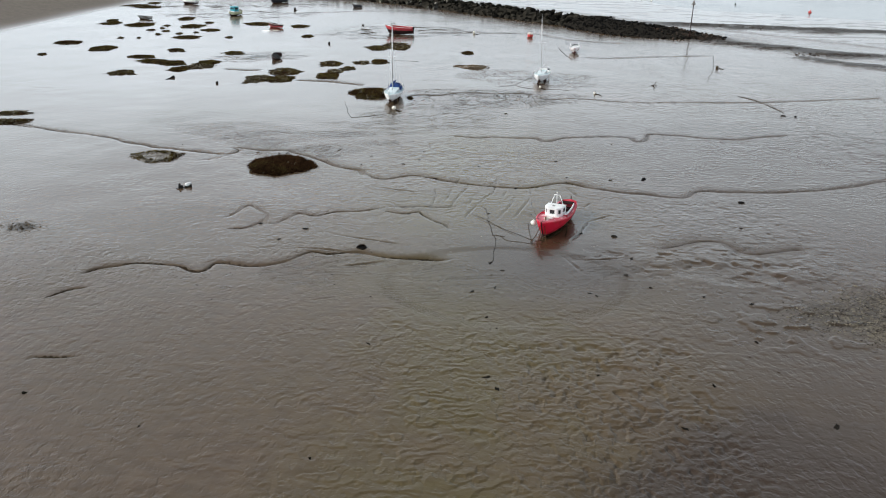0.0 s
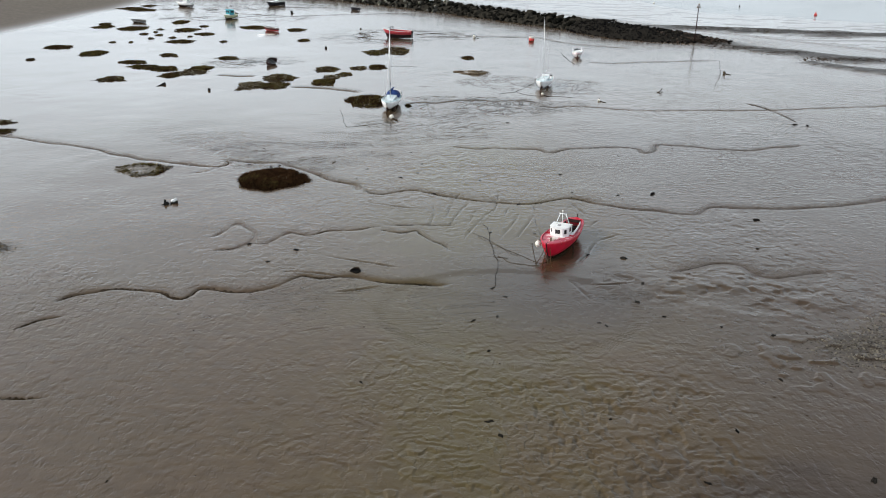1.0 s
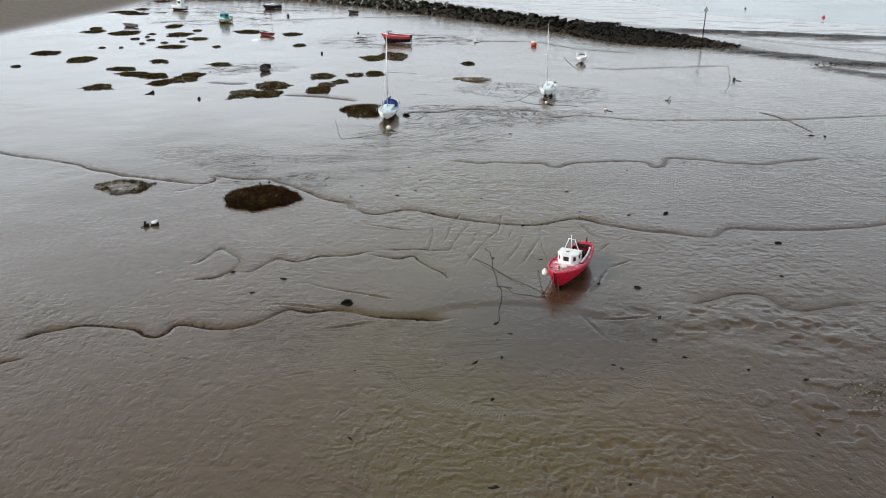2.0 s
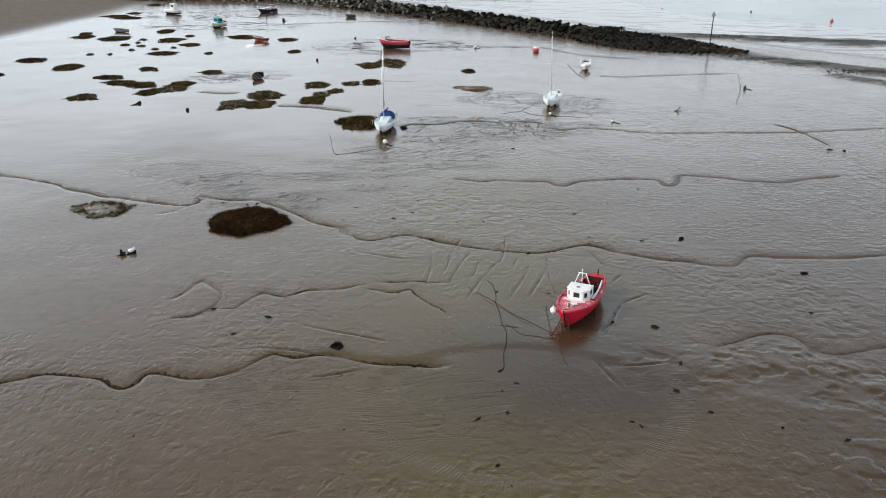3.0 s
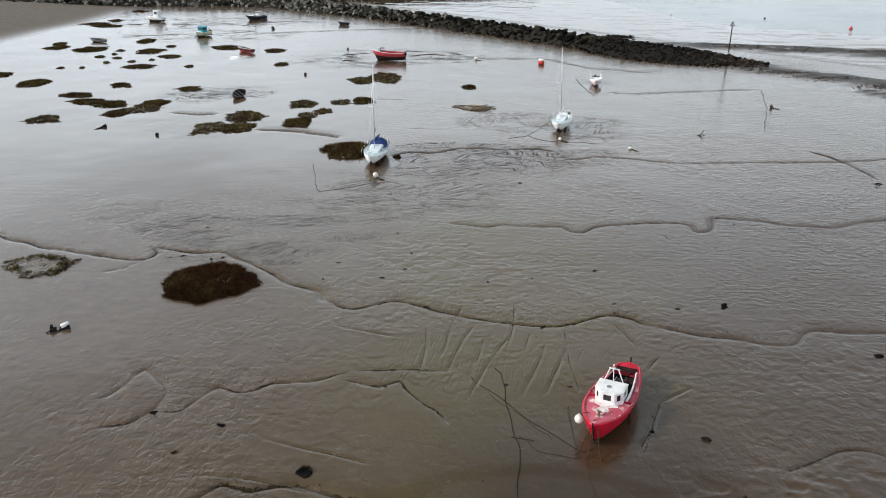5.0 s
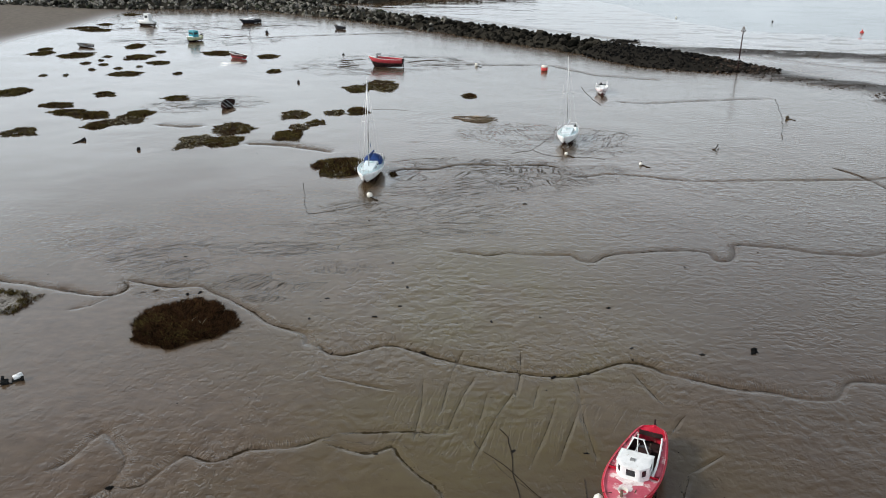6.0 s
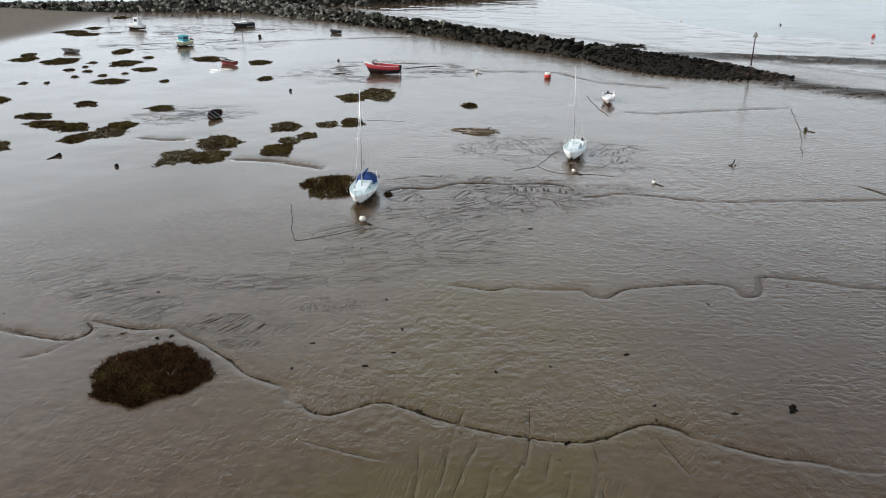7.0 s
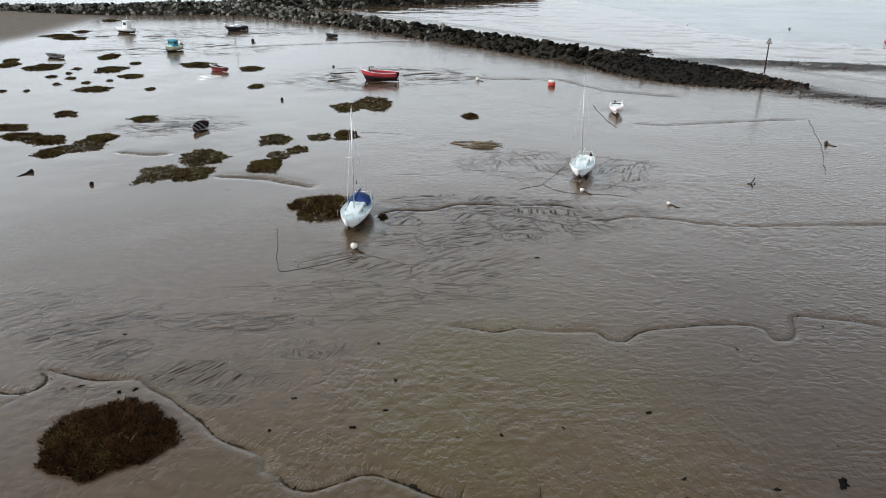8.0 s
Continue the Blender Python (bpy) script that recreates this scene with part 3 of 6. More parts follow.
scrape((-12.0, 54.2), (-9.0, 54.0), (-5.5, 53.0))
scrape((-7.6, 50.9), (-4.0, 52.0))
scrape((-5.0, 118.2), (0.6, 117.7))
scrape((39.0, 116.4), (40.2, 114.2))
scrape((11.5, 69.5), (12.6, 66.0))


# feathered rills: centre, half sizes, direction in degrees, its spread, size of a fan, length and spacing of the strokes, depth
def rills(*row):
    RILLS.append(row)


rills(2.0, 104.5, 7.0, 4.5, 34, 30, 3.4, 1.9, 0.42, 0.20)
rills(9.0, 105.0, 5.5, 4.0, -48, 60, 3.0, 1.5, 0.36, 0.20)
rills(3.0, 110.0, 8.0, 1.8, 20, 40, 3.0, 1.8, 0.45, 0.18)
rills(-1.5, 97.5, 8.0, 4.5, 28, 16, 4.5, 2.2, 0.5, 0.13)
rills(2.5, 91.5, 4.0, 1.6, 8, 12, 3.0, 1.8, 0.45, 0.12)
rills(15.5, 106.5, 5.0, 2.6, -25, 50, 3.2, 1.7, 0.42, 0.15)
rills(18.5, 119.5, 5.0, 5.5, 42, 36, 3.8, 2.0, 0.5, 0.17)
rills(9.5, 122.0, 6.5, 5.0, 55, 90, 3.6, 1.7, 0.45, 0.11)
rills(-18.6, 82.2, 1.5, 1.1, 37, 10, 2.2, 1.6, 0.30, 0.20)
rills(-12.4, 80.9, 4.0, 1.7, 58, 16, 2.4, 1.4, 0.24, 0.22)
rills(-12.2, 78.4, 1.6, 0.9, 50, 20, 1.6, 1.0, 0.24, 0.18)
rills(-20.5, 84.8, 5.0, 2.8, 34, 16, 3.2, 2.0, 0.36, 0.17)
rills(-13.0, 87.0, 4.5, 1.3, 18, 14, 2.6, 1.8, 0.34, 0.16)
rills(-19.3, 79.0, 1.8, 0.6, 28, 10, 1.5, 1.0, 0.24, 0.20)
rills(-7.5, 83.6, 2.6, 1.3, 45, 70, 1.5, 0.7, 0.26, 0.14)
rills(-25.0, 88.5, 6.0, 3.0, 30, 14, 3.6, 2.2, 0.45, 0.10)
rills(-8.0, 90.0, 7.0, 3.0, 10, 12, 4.0, 2.4, 0.5, 0.08)
rills(-31.5, 138.0, 6.0, 4.0, 15, 30, 4.5, 3.0, 0.7, 0.20)
rills(-36.0, 134.5, 4.0, 3.5, -20, 40, 4.0, 2.4, 0.7, 0.18)
rills(-9.5, 170.0, 15.0, 7.0, 10, 16, 9.0, 6.0, 1.2, 0.22)
rills(-16.0, 163.0, 10.0, 4.5, -12, 14, 7.0, 5.0, 1.0, 0.14)
rills(-66.0, 212.0, 13.0, 8.0, 5, 24, 9.0, 6.0, 1.6, 0.28)
rills(-47.0, 218.0, 15.0, 8.0, 8, 30, 9.0, 6.0, 1.6, 0.28)
rills(-52.0, 195.0, 17.0, 9.0, 12, 24, 9.0, 6.0, 1.5, 0.26)
rills(-3.0, 48.5, 7.0, 3.5, 12, 14, 4.0, 2.6, 0.34, 0.05)
rills(-9.5, 50.5, 3.5, 2.6, 25, 20, 3.0, 2.0, 0.28, 0.07)
rills(12.5, 51.0, 1.8, 1.2, 5, 12, 2.4, 1.6, 0.24, 0.08)
rills(1.5, 64.5, 5.5, 3.0, 66, 12, 6.0, 1.8, 0.45, 0.018)
rills(11.5, 66.0, 3.5, 3.0, 58, 12, 6.0, 1.8, 0.40, 0.018)
# shore line of the dry sand, and the edge of the sea beyond the stone arm
SHORE = np.array([(-91.0, 120.0), (-91.0, 161.0), (-88.5, 175.0), (-86.5, 195.0), (-84.0, 212.0), (-83.0, 225.0), (-82.5, 238.0), (-84.0, 262.0)])
TIDE = np.array([(-400.0, 246.0), (-100.0, 256.0), (-62.0, 263.0), (-30.0, 296.0), (36.0, 306.0), (44.0, 285.0), (54.0, 262.0), (59.0, 238.0), (64.0, 222.0), (72.0, 212.0), (92.0, 204.0), (109.0, 196.0), (200.0, 160.0), (400.0, 20.0), (4500.0, -600.0)])
ARM_A = [(-150.0, 241.0), (-120.0, 243.0), (-96.0, 247.0), (-70.0, 252.5), (-50.0, 253.0), (-34.0, 241.0), (-18.0, 229.5), (33.0, 182.0)]
ARM_B = [(-58.0, 260.0), (-35.0, 268.0), (-10.0, 281.0), (14.0, 296.0), (30.0, 308.0)]
HEAD = [(31.0, 183.5), (36.0, 178.0), (42.0, 173.8), (48.5, 169.5), (53.5, 166.5), (58.5, 163.5)]


def relief(x, y):
    """Height of the flat at plan points, and masks of its make-up."""
    shape = x.shape
    x, y = x.ravel().astype(float), y.ravel().astype(float)
    left = smoothstep(5, -45, x)
    # long gentle swells, then wave-worked lumps
    z = 0.25 * (fbm(x / 38, y / 38, 3) - 0.5) + 0.10 * (fbm(x / 9, y / 9, 8) - 0.5)
    pools = smoothstep(0.42, 0.62, fbm(x / 21 + 0.07 * y, y / 27, 21) + 0.22 * left * smoothstep(75, 110, y) + 0.05 * smoothstep(120, 160, y) - 0.08 * smoothstep(20, 50, x))
    calm = smoothstep(0.40, 0.60, fbm(x / 12, y / 12, 31) + 0.12 * np.exp(-(((x - 3) / 9) ** 2 + ((y - 50) / 7) ** 2)))
    edge = smoothstep(1.0, 0.96, np.abs(x) / np.maximum(20.0, 0.60 * (y + 13))) * smoothstep(19, 23, y)
    lump = fbm(x / 1.1 + 0.35 * fbm(x / 3, y / 3, 5), y / 1.0 + 0.5 * fbm(x / 4, y / 4, 6), 11, 3)
    rough_zone = 0.22 + 0.28 * smoothstep(72, 80, y) * smoothstep(-8, 4, x) * smoothstep(112, 96, y) + 0.2 * smoothstep(8, 22, x) * smoothstep(40, 50, y)
    pillow = np.abs(2 * fbm(x / 1.0 + 0.5 * fbm(x / 3, y / 3, 5), y / 1.1 + 0.6 * fbm(x / 4, y / 4, 6), 12, 2) - 1)
    waves = (0.11 * (lump - 0.5) + 0.16 * (0.45 + 0.75 * smoothstep(0.35, 0.6, fbm(x / 6, y / 5, 77))) * (np.minimum(pillow, 0.35) - 0.18)) * rough_zone
    waves *= (1 - 0.6 * smoothstep(-12, -6, x) * smoothstep(19, 12, x) * smoothstep(41, 46, y) * smoothstep(71, 67, y)) * (1 - 0.75 * pools * smoothstep(40, 60, y)) * (1 - 0.75 * calm * smoothstep(40, 50, y))
    # terraces of worn skin: each rises at a sudden lobed edge on its southern side and falls off slowly
    def terrace(ph, edge_w):
        f = ph - np.floor(ph)
        return np.where(f < edge_w, f / edge_w, (1 - f) / (1 - edge_w)) - 0.5

    ph = y / 1.9 + 0.06 * x + 5.2 * fbm(x / 2.3, y / 2.0, 14, 4)
    scarp = terrace(ph, 0.14) * smoothstep(0.42, 0.56, fbm(x / 1.9, y / 1.5, 16, 2))
    ph = y / 0.62 - 0.2 * x + 3.0 * fbm(x / 1.3, y / 1.1, 15, 3)
    scarp2 = terrace(ph, 0.2) * smoothstep(0.45, 0.6, fbm(x / 1.2, y / 1.0, 19, 2))
    # rounded pits eaten through the skin, south-east
    core = np.exp(-(np.abs((x - 5.0) / 11.0) ** 3 + np.abs((y - 30) / 14.5) ** 3))
    pit_zone = smoothstep(3.0, 8.0, x + 0.25 * (y - 30)) * smoothstep(19.0, 13.0, x) * smoothstep(44, 38, y)
    holes = smoothstep(0.60, 0.68, fbm(x / 0.75, y / 0.80, 18, 2)) + 0.6 * smoothstep(0.62, 0.70, fbm(x / 0.34, y / 0.36, 20, 2))
    fore = smoothstep(50, 42, y)
    east = 1 - 0.85 * smoothstep(13, 19, x)
    z += edge * waves * (1 - 0.5 * fore)
    z += edge * fore * east * (0.058 * scarp * (0.30 + 0.75 * core) * (1 - 0.6 * pit_zone) + 0.040 * scarp2 * (0.08 + core) - 0.075 * pit_zone * holes)
    sleek = np.exp(-(np.abs((x - 5.5) / 11.0) ** 3 + np.abs((y - 52.0) / 8.0) ** 3))
    z += edge * 0.022 * scarp * smoothstep(42, 50, y) * smoothstep(100, 80, y) * (1 - 0.8 * calm) * (1 - sleek) * smoothstep(-30, -10, x)
    # mounds near the eastern creek
    hump = np.exp(-(((x - 22.5) / 6.5) ** 2 + ((y - 51.5) / 4.0) ** 2))
    hump = np.maximum(hump, np.exp(-(((x - 19.0) / 7.0) ** 2 + ((y - 52.6) / 2.6) ** 2)))
    z += hump * (0.115 * smoothstep(0.36, 0.70, fbm(x / 2.6, y / 2.1, 61, 3)) - 0.08 * smoothstep(0.60, 0.70, fbm(x / 0.9, y / 0.8, 62, 2)))
    # small pale lumps of silt near the shell bank
    z += 0.10 * np.exp(-(((x - 22.5) / 5.0) ** 2 + ((y - 42.8) / 3.0) ** 2)) * smoothstep(0.58, 0.66, fbm(x / 1.1, y / 0.7, 63, 2))
    film = 0.10 + 0.20 * smoothstep(30, 44, y) + 0.38 * smoothstep(42, 64, y) + 0.30 * smoothstep(80, 112, y) + 0.12 * smoothstep(10, 30, x) * smoothstep(50, 66, y) * smoothstep(120, 95, y)
    film = np.maximum(film, 0.66 * sleek) + 0.16 * smoothstep(8, 20, x) * smoothstep(28, 36, y) * smoothstep(80, 60, y)
    film = np.clip(film + 0.55 * pools * np.maximum(smoothstep(80, 115, y), smoothstep(-10, -28, x) * smoothstep(42, 58, y)), 0, 1)
    quiet = smoothstep(-12, -6, x) * smoothstep(19, 12, x) * smoothstep(41, 46, y) * smoothstep(71, 67, y + 0.08 * np.abs(x - 4))
    # olive strip along the flight path: a view-bound colour cast painted into the mud
    olive_cast = np.exp(-((x - 3) / 11) ** 2) * smoothstep(102, 80, y) * (0.55 + 0.45 * smoothstep(0.3, 0.6, fbm(x / 5, y / 5, 27)))
    brown = smoothstep(0.25, 0.75, np.exp(-(((x - 19) / 13) ** 2 + ((y - 25) / 11) ** 2)) + 0.5 * (fbm(x / 4, y / 3, 28) - 0.5))
    brown = np.maximum(brown, 0.95 * np.exp(-(np.abs((x - 8.5) / 8.5) ** 3 + np.abs((y - 52.5) / 7.0) ** 3)))
    # eastern mud painted darker, in place of the weaker sky light on that side
    brown = np.maximum(brown, 0.55 * smoothstep(8, 22, x) * smoothstep(110, 85, y))
    chop = np.maximum(smoothstep(6, 28, x - 0.16 * (y - 60)) * (0.45 * smoothstep(38, 52, y) + 0.55 * smoothstep(60, 78, y)), 0.5 * smoothstep(70, 80, y) * smoothstep(106, 92, y) * smoothstep(-6, 6, x)) * (1 - 0.75 * smoothstep(90, 160, y))
    cut_d, cut_m, cut_arc, flute_m = np.full_like(x, 9.0), np.zeros_like(x), np.zeros_like(x), np.zeros_like(x)
    rill_u, rill_v, rill_m = np.zeros_like(x), np.zeros_like(x), np.zeros_like(x)
    weed, rust, shell = np.zeros_like(x), np.zeros_like(x), np.zeros_like(x)
    for k, (pts, w, depth, bank) in enumerate(CREEKS):
        crisp = (0.24 if pts[0][1] > 130 else 0.38 if pts[0][1] > 100 else 0.5) if depth >= 0.10 and bank <= 0.41 else 0.8
        line = smooth_line(pts, 0.5, 0.12, 100 + k)
        idx, d, sgn, arc, run = near_line(x, y, line, 4 * bank + 1)
        fade = smoothstep(0, 1.5, arc) * smoothstep(0, 1.5, run - arc)
        vary = 0.55 + 0.9 * vnoise(arc / 2.2, np.zeros_like(arc), 200 + k)
        dd = d + 0.08 * (vnoise(x[idx] / 0.5, y[idx] / 0.5, 7) - 0.5)
        cut = np.exp(-(dd / (w * vary)) ** 2)
        up = sgn > 0
        slope = np.exp(-(d / (bank * np.where(up, 1.15, 0.6))) ** 2)
        z[idx] -= fade * (0.7 * depth * cut + 0.34 * depth * slope * vary)
        film[idx] *= 1 - 0.5 * fade * slope
        near = d < np.abs(cut_d[idx])
        j = idx[near]
        cut_d[j], cut_arc[j] = (crisp * d * sgn)[near], arc[near] + 50 * k
        cut_m[j] = (fade * (1 - 0.5 * smoothstep(12, 30, x[idx])) * smoothstep(0.9, 0.45, d) * smoothstep(0.15, 0.45, vnoise(arc / 3.0, arc * 0, 420 + k)))[near]
        flute_m[j] = ((1.0 if bank > 0.41 else 0.25) * fade * np.where(up, 1.0, 0.2) * smoothstep(1.7 * bank, 0.5 * bank, d) * smoothstep(0.0, 0.2, d))[near]
    for k, pts in enumerate(SCRAPES):
        line = smooth_line(pts, 0.6, 0.05, 500 + k)
        idx, d, sgn, arc, run = near_line(x, y, line, 1.2)
        fade = smoothstep(0, 1.0, arc) * smoothstep(0, 1.0, run - arc)
        v = 0.4 + vnoise(arc / 1.1, arc * 0, 600 + k)
        z[idx] += fade * v * (-0.050 * np.exp(-(d / 0.085) ** 2) + 0.012 * np.exp(-((d - 0.18) / 0.09) ** 2))
        near = d < np.abs(cut_d[idx])
        j = idx[near]
        cut_d[j], cut_arc[j] = (2.6 * d * sgn)[near], arc[near] + 2000 + 50 * k
        cut_m[j] = (0.8 * fade * smoothstep(0.9, 0.45, d) * (0.4 + 0.6 * smoothstep(0.2, 0.6, v - 0.3)))[near]
        flute_m[j] = 0
    # fringe of fine gullies round the sleek hollow south of the red boat
    ring, turn_a = np.hypot((x - 4.5) / 8.6, (y - 48.6) / 6.2), np.arctan2(y - 48.6, x - 4.5)
    fringe = np.exp(-((ring - 1.0 - 0.05 * np.sin(3 * turn_a)) / 0.075) ** 2) * smoothstep(0.45, -0.2, np.sin(turn_a)) * (np.abs(cut_d) > 1.5)
    j = np.nonzero(fringe > 0.02)[0]
    flute_m[j], cut_arc[j], cut_d[j] = 1.1 * fringe[j], 7.5 * turn_a[j] + 3000, 9.0 + ring[j]
    z -= 0.05 * smoothstep(1.08, 0.92, ring)
    for k, (cx, cy, rx, ry, ang, spread, size, ln, sp, depth) in enumerate(RILLS):
        r2 = ((x - cx) / rx) ** 2 + ((y - cy) / ry) ** 2
        idx = np.nonzero(r2 < 2.2)[0]
        ln, sp = (1.5 * ln, 0.62 * sp) if cy < 150 else (0.8 * ln, 1.2 * sp)
        if not len(idx):
            continue
        px, py = x[idx] - cx, y[idx] - cy
        # fans: each cell of a jittered net has a direction of its own
        gx, gy = np.floor(px / size), np.floor(py / size * 1.6)
        f1, f2 = np.full(len(idx), 1e9), np.full(len(idx), 1e9)
        ox, oy, pick = np.zeros(len(idx)), np.zeros(len(idx)), np.zeros(len(idx))
        for di in (-1, 0, 1):
            for dj in (-1, 0, 1):
                ix, iy = gx + di, gy + dj
                qx = (ix + 0.15 + 0.7 * lattice(ix, iy, 900 + k)) * size
                qy = (iy + 0.15 + 0.7 * lattice(ix, iy, 940 + k)) * size / 1.6
                dd = np.hypot(px - qx, (py - qy) * 1.3)
                c = dd < f1
                f2 = np.where(c, f1, np.minimum(f2, dd))
                f1 = np.where(c, dd, f1)
                ox, oy, pick = np.where(c, qx, ox), np.where(c, qy, oy), np.where(c, lattice(ix, iy, 980 + k), pick)
        a = np.radians(ang + spread * (pick - 0.5) * 2)
        ux, uy = px - ox, py - oy
        u, v = ux * np.cos(a) + uy * np.sin(a), -ux * np.sin(a) + uy * np.cos(a)
        v = v + 0.10 * u * u / size * np.where(pick > 0.5, 1, -1)
        m = smoothstep(0.06, 0.40, np.exp(-1.1 * r2 ** 1.5)[idx] * (0.5 + 0.5 * smoothstep(0.3, 0.6, fbm(px / 4, py / 4, 770 + k))))
        m *= min(1.0, depth * 4.8) * smoothstep(0.0, 0.07, (f2 - f1) / size) * np.where(pick * 7 % 1 > 0.34, 1, 0.22)
        near = m > rill_m[idx]
        j = idx[near]
        rill_m[j], rill_u[j], rill_v[j] = m[near], (u / ln + 30 * k + 11 * pick)[near], (v / sp + 17 * pick)[near]
    # beach rising to the west; sea bed falling away to the north-east
    shore_x = np.interp(y, SHORE[:, 1], SHORE[:, 0]) + 3.0 * (fbm(y / 14, x / 40, 71) - 0.5)
    sand = smoothstep(-2.0, 12.0, shore_x - x) * smoothstep(254, 246, y)
    z += (1.5 * smoothstep(0, 40, shore_x - x) + 0.05) * sand
    film *= 1 - sand
    beyond = smoothstep(6, 14, (x - 20) * 0.68 + (y - 205) * 0.73)
    film = film * (1 - beyond)
    z *= 1 - 0.75 * beyond
    sea = smoothstep(0, 22, y - np.interp(x, TIDE[:, 0], TIDE[:, 1]) + 9 * (fbm(x / 16, y / 9, 81) - 0.5))
    z -= 0.10 * beyond * smoothstep(0.5, 0.62, fbm(x / 7, y / 2.6, 82))
    sea = np.maximum(sea, smoothstep(290, 310, y - 0.25 * x))
    z -= 1.3 * sea
    # hollows scoured round the big hulls
    for cx, cy, r, dep in ((9.6, 59.6, 3.0, 0.10), (-6.9, 105.5, 2.8, 0.12), (15.0, 119.5, 2.8, 0.12), (-9.5, 166.4, 4.0, 0.15), (24.2, 146.5, 2.4, 0.12)):
        b = np.exp(-(((x - cx) / r) ** 2 + ((y - cy) / r) ** 2))
        z -= dep * b
        film = np.maximum(film, 0.72 * smoothstep(0.25, 0.7, b))
    # rust-brown pool below the red bow, her hull's reflection painted in
    rust = 0.9 * np.exp(-(((x - 8.0) / 1.1) ** 2 + ((y - 55.6) / 1.3) ** 2)) * smoothstep(0.3, 0.55, fbm(x / 0.6, y / 0.6, 91))
    for cx, cy, rx, ry in ((26.5, 44.3, 4.2, 2.6), (29.5, 45.5, 3.6, 2.4), (-34.3, 57.7, 1.6, 1.3), (-32.8, 137.0, 2.5, 2.0), (38.0, 197.2, 5.0, 3.0)):
        b = np.exp(-(((x - cx) / rx) ** 2 + ((y - cy) / ry) ** 2))
        weed = np.maximum(weed, (0.42 if cx > 24 else 0.8) * smoothstep(0.45, 0.62, b * 0.75 + 0.45 * (fbm(x / 0.45, y / 0.35, 95) - 0.3)))
    idx, d, sgn, arc, run = near_line(x, y, smooth_line(ARM_A + HEAD[1:], 3.0), 22)
    film[idx] *= 1 - 0.25 * smoothstep(14, 5, d)
    # shingle spits running east from the beacon
    for pts, w in (([(46.0, 187.0), (54.0, 187.0), (62.0, 185.0), (72.0, 183.0), (84.0, 180.5), (98.0, 178.0)], 6.2), ([(54.0, 163.5), (60.0, 158.0), (66.0, 154.5), (71.0, 148.5), (82.0, 145.0)], 6.2), ([(66.0, 142.0), (70.0, 138.5), (76.0, 133.6), (90.0, 122.0)], 3.2)):
        idx, d, sgn, arc, run = near_line(x, y, smooth_line(pts, 2.0), 11)
        b = smoothstep(1.0, 0.3, d / w + 0.9 * (fbm(x[idx] / 6, y[idx] / 2.2, 97) - 0.5)) * smoothstep(0.30, 0.55, fbm(x[idx] / 2.4, y[idx] / 0.9, 98) + 0.15)
        weed[idx] = np.maximum(weed[idx], 0.9 * b)
        z[idx] += 0.25 * b
        film[idx] *= 1 - 0.6 * b
    for cx, cy, rx, ry in ((-37.2, 168.0, 2.4, 1.3), (-38.0, 166.0, 0.8, 1.6)):
        shell = np.maximum(shell, smoothstep(0.35, 0.7, np.exp(-(((x - cx) / rx) ** 2 + ((y - cy) / ry) ** 2)) + 0.3 * (fbm(x / 1.2, y / 1.2, 99) - 0.5)))
    film *= 1 - 0.22 * smoothstep(120, 165, y)
    film = np.maximum(film, beyond * (1 - weed))
    flat = np.maximum(0.95 * smoothstep(0, -16, x) * smoothstep(78, 104, y), 0.55 * smoothstep(125, 150, y))
    flat = np.maximum(flat, 0.62 * pools * smoothstep(-8, -24, x) * smoothstep(46, 60, y))
    for a in (weed, rust, shell, film):
        np.clip(a, 0, 1, out=a)
    return [q.reshape(shape) for q in (z, film, olive_cast, np.maximum(np.maximum(0.72 * quiet, flat), 0.45 * calm), sand, weed, rust, shell, cut_d, cut_m, cut_arc, flute_m, rill_u, rill_v, rill_m, brown, chop)]


def ground_at(x, y):
    return float(relief(np.array([x]), np.array([y]))[0][0])


def make_ground():
    rows = np.concatenate([[-3000, -900, -250, -60, -10, 8, 14], 18 * (130 / 18) ** np.linspace(0, 1, 980, endpoint=False), 130 * (310 / 130) ** np.linspace(0, 1, 230), [335, 380, 460, 650, 1000, 1800, 4200]])
    cols = np.linspace(-1, 1, 760)
    extra = np.array([12.0, 60.0, 250.0, 1000.0, 4000.0])
    w = np.maximum(20.0, 0.60 * (rows + 13))
    xs = np.concatenate([-(w[:, None] + extra[::-1]), w[:, None] * cols[None, :], w[:, None] + extra], axis=1)
    ys = np.repeat(rows[:, None], xs.shape[1], axis=1)
    z, *masks = relief(xs, ys)
    nr, nc = xs.shape
    co = np.stack([xs, ys, z], -1).reshape(-1, 3).astype(np.float32)
    i = (np.arange(nr - 1)[:, None] * nc + np.arange(nc - 1)[None, :]).ravel()
    quads = np.stack([i, i + 1, i + nc + 1, i + nc], 1).astype(np.int32)
    me = bpy.data.meshes.new("ground")
    me.vertices.add(len(co))
    me.vertices.foreach_set("co", co.ravel())
    me.loops.add(quads.size)
    me.loops.foreach_set("vertex_index", quads.ravel())
    me.polygons.add(len(quads))
    me.polygons.foreach_set("loop_start", np.arange(0, quads.size, 4, dtype=np.int32))
    me.polygons.foreach_set("use_smooth", np.ones(len(quads), dtype=bool))
    me.update(calc_edges=True)
    for n, v in zip(("film", "olive_cast", "calm", "sand", "weed", "rust", "shell", "cut_d", "cut_m", "cut_arc", "flute", "rill_u", "rill_v", "rill_m", "brown", "chop"), masks):
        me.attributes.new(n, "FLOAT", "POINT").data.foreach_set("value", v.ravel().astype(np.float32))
    me.materials.append(M["mud"])
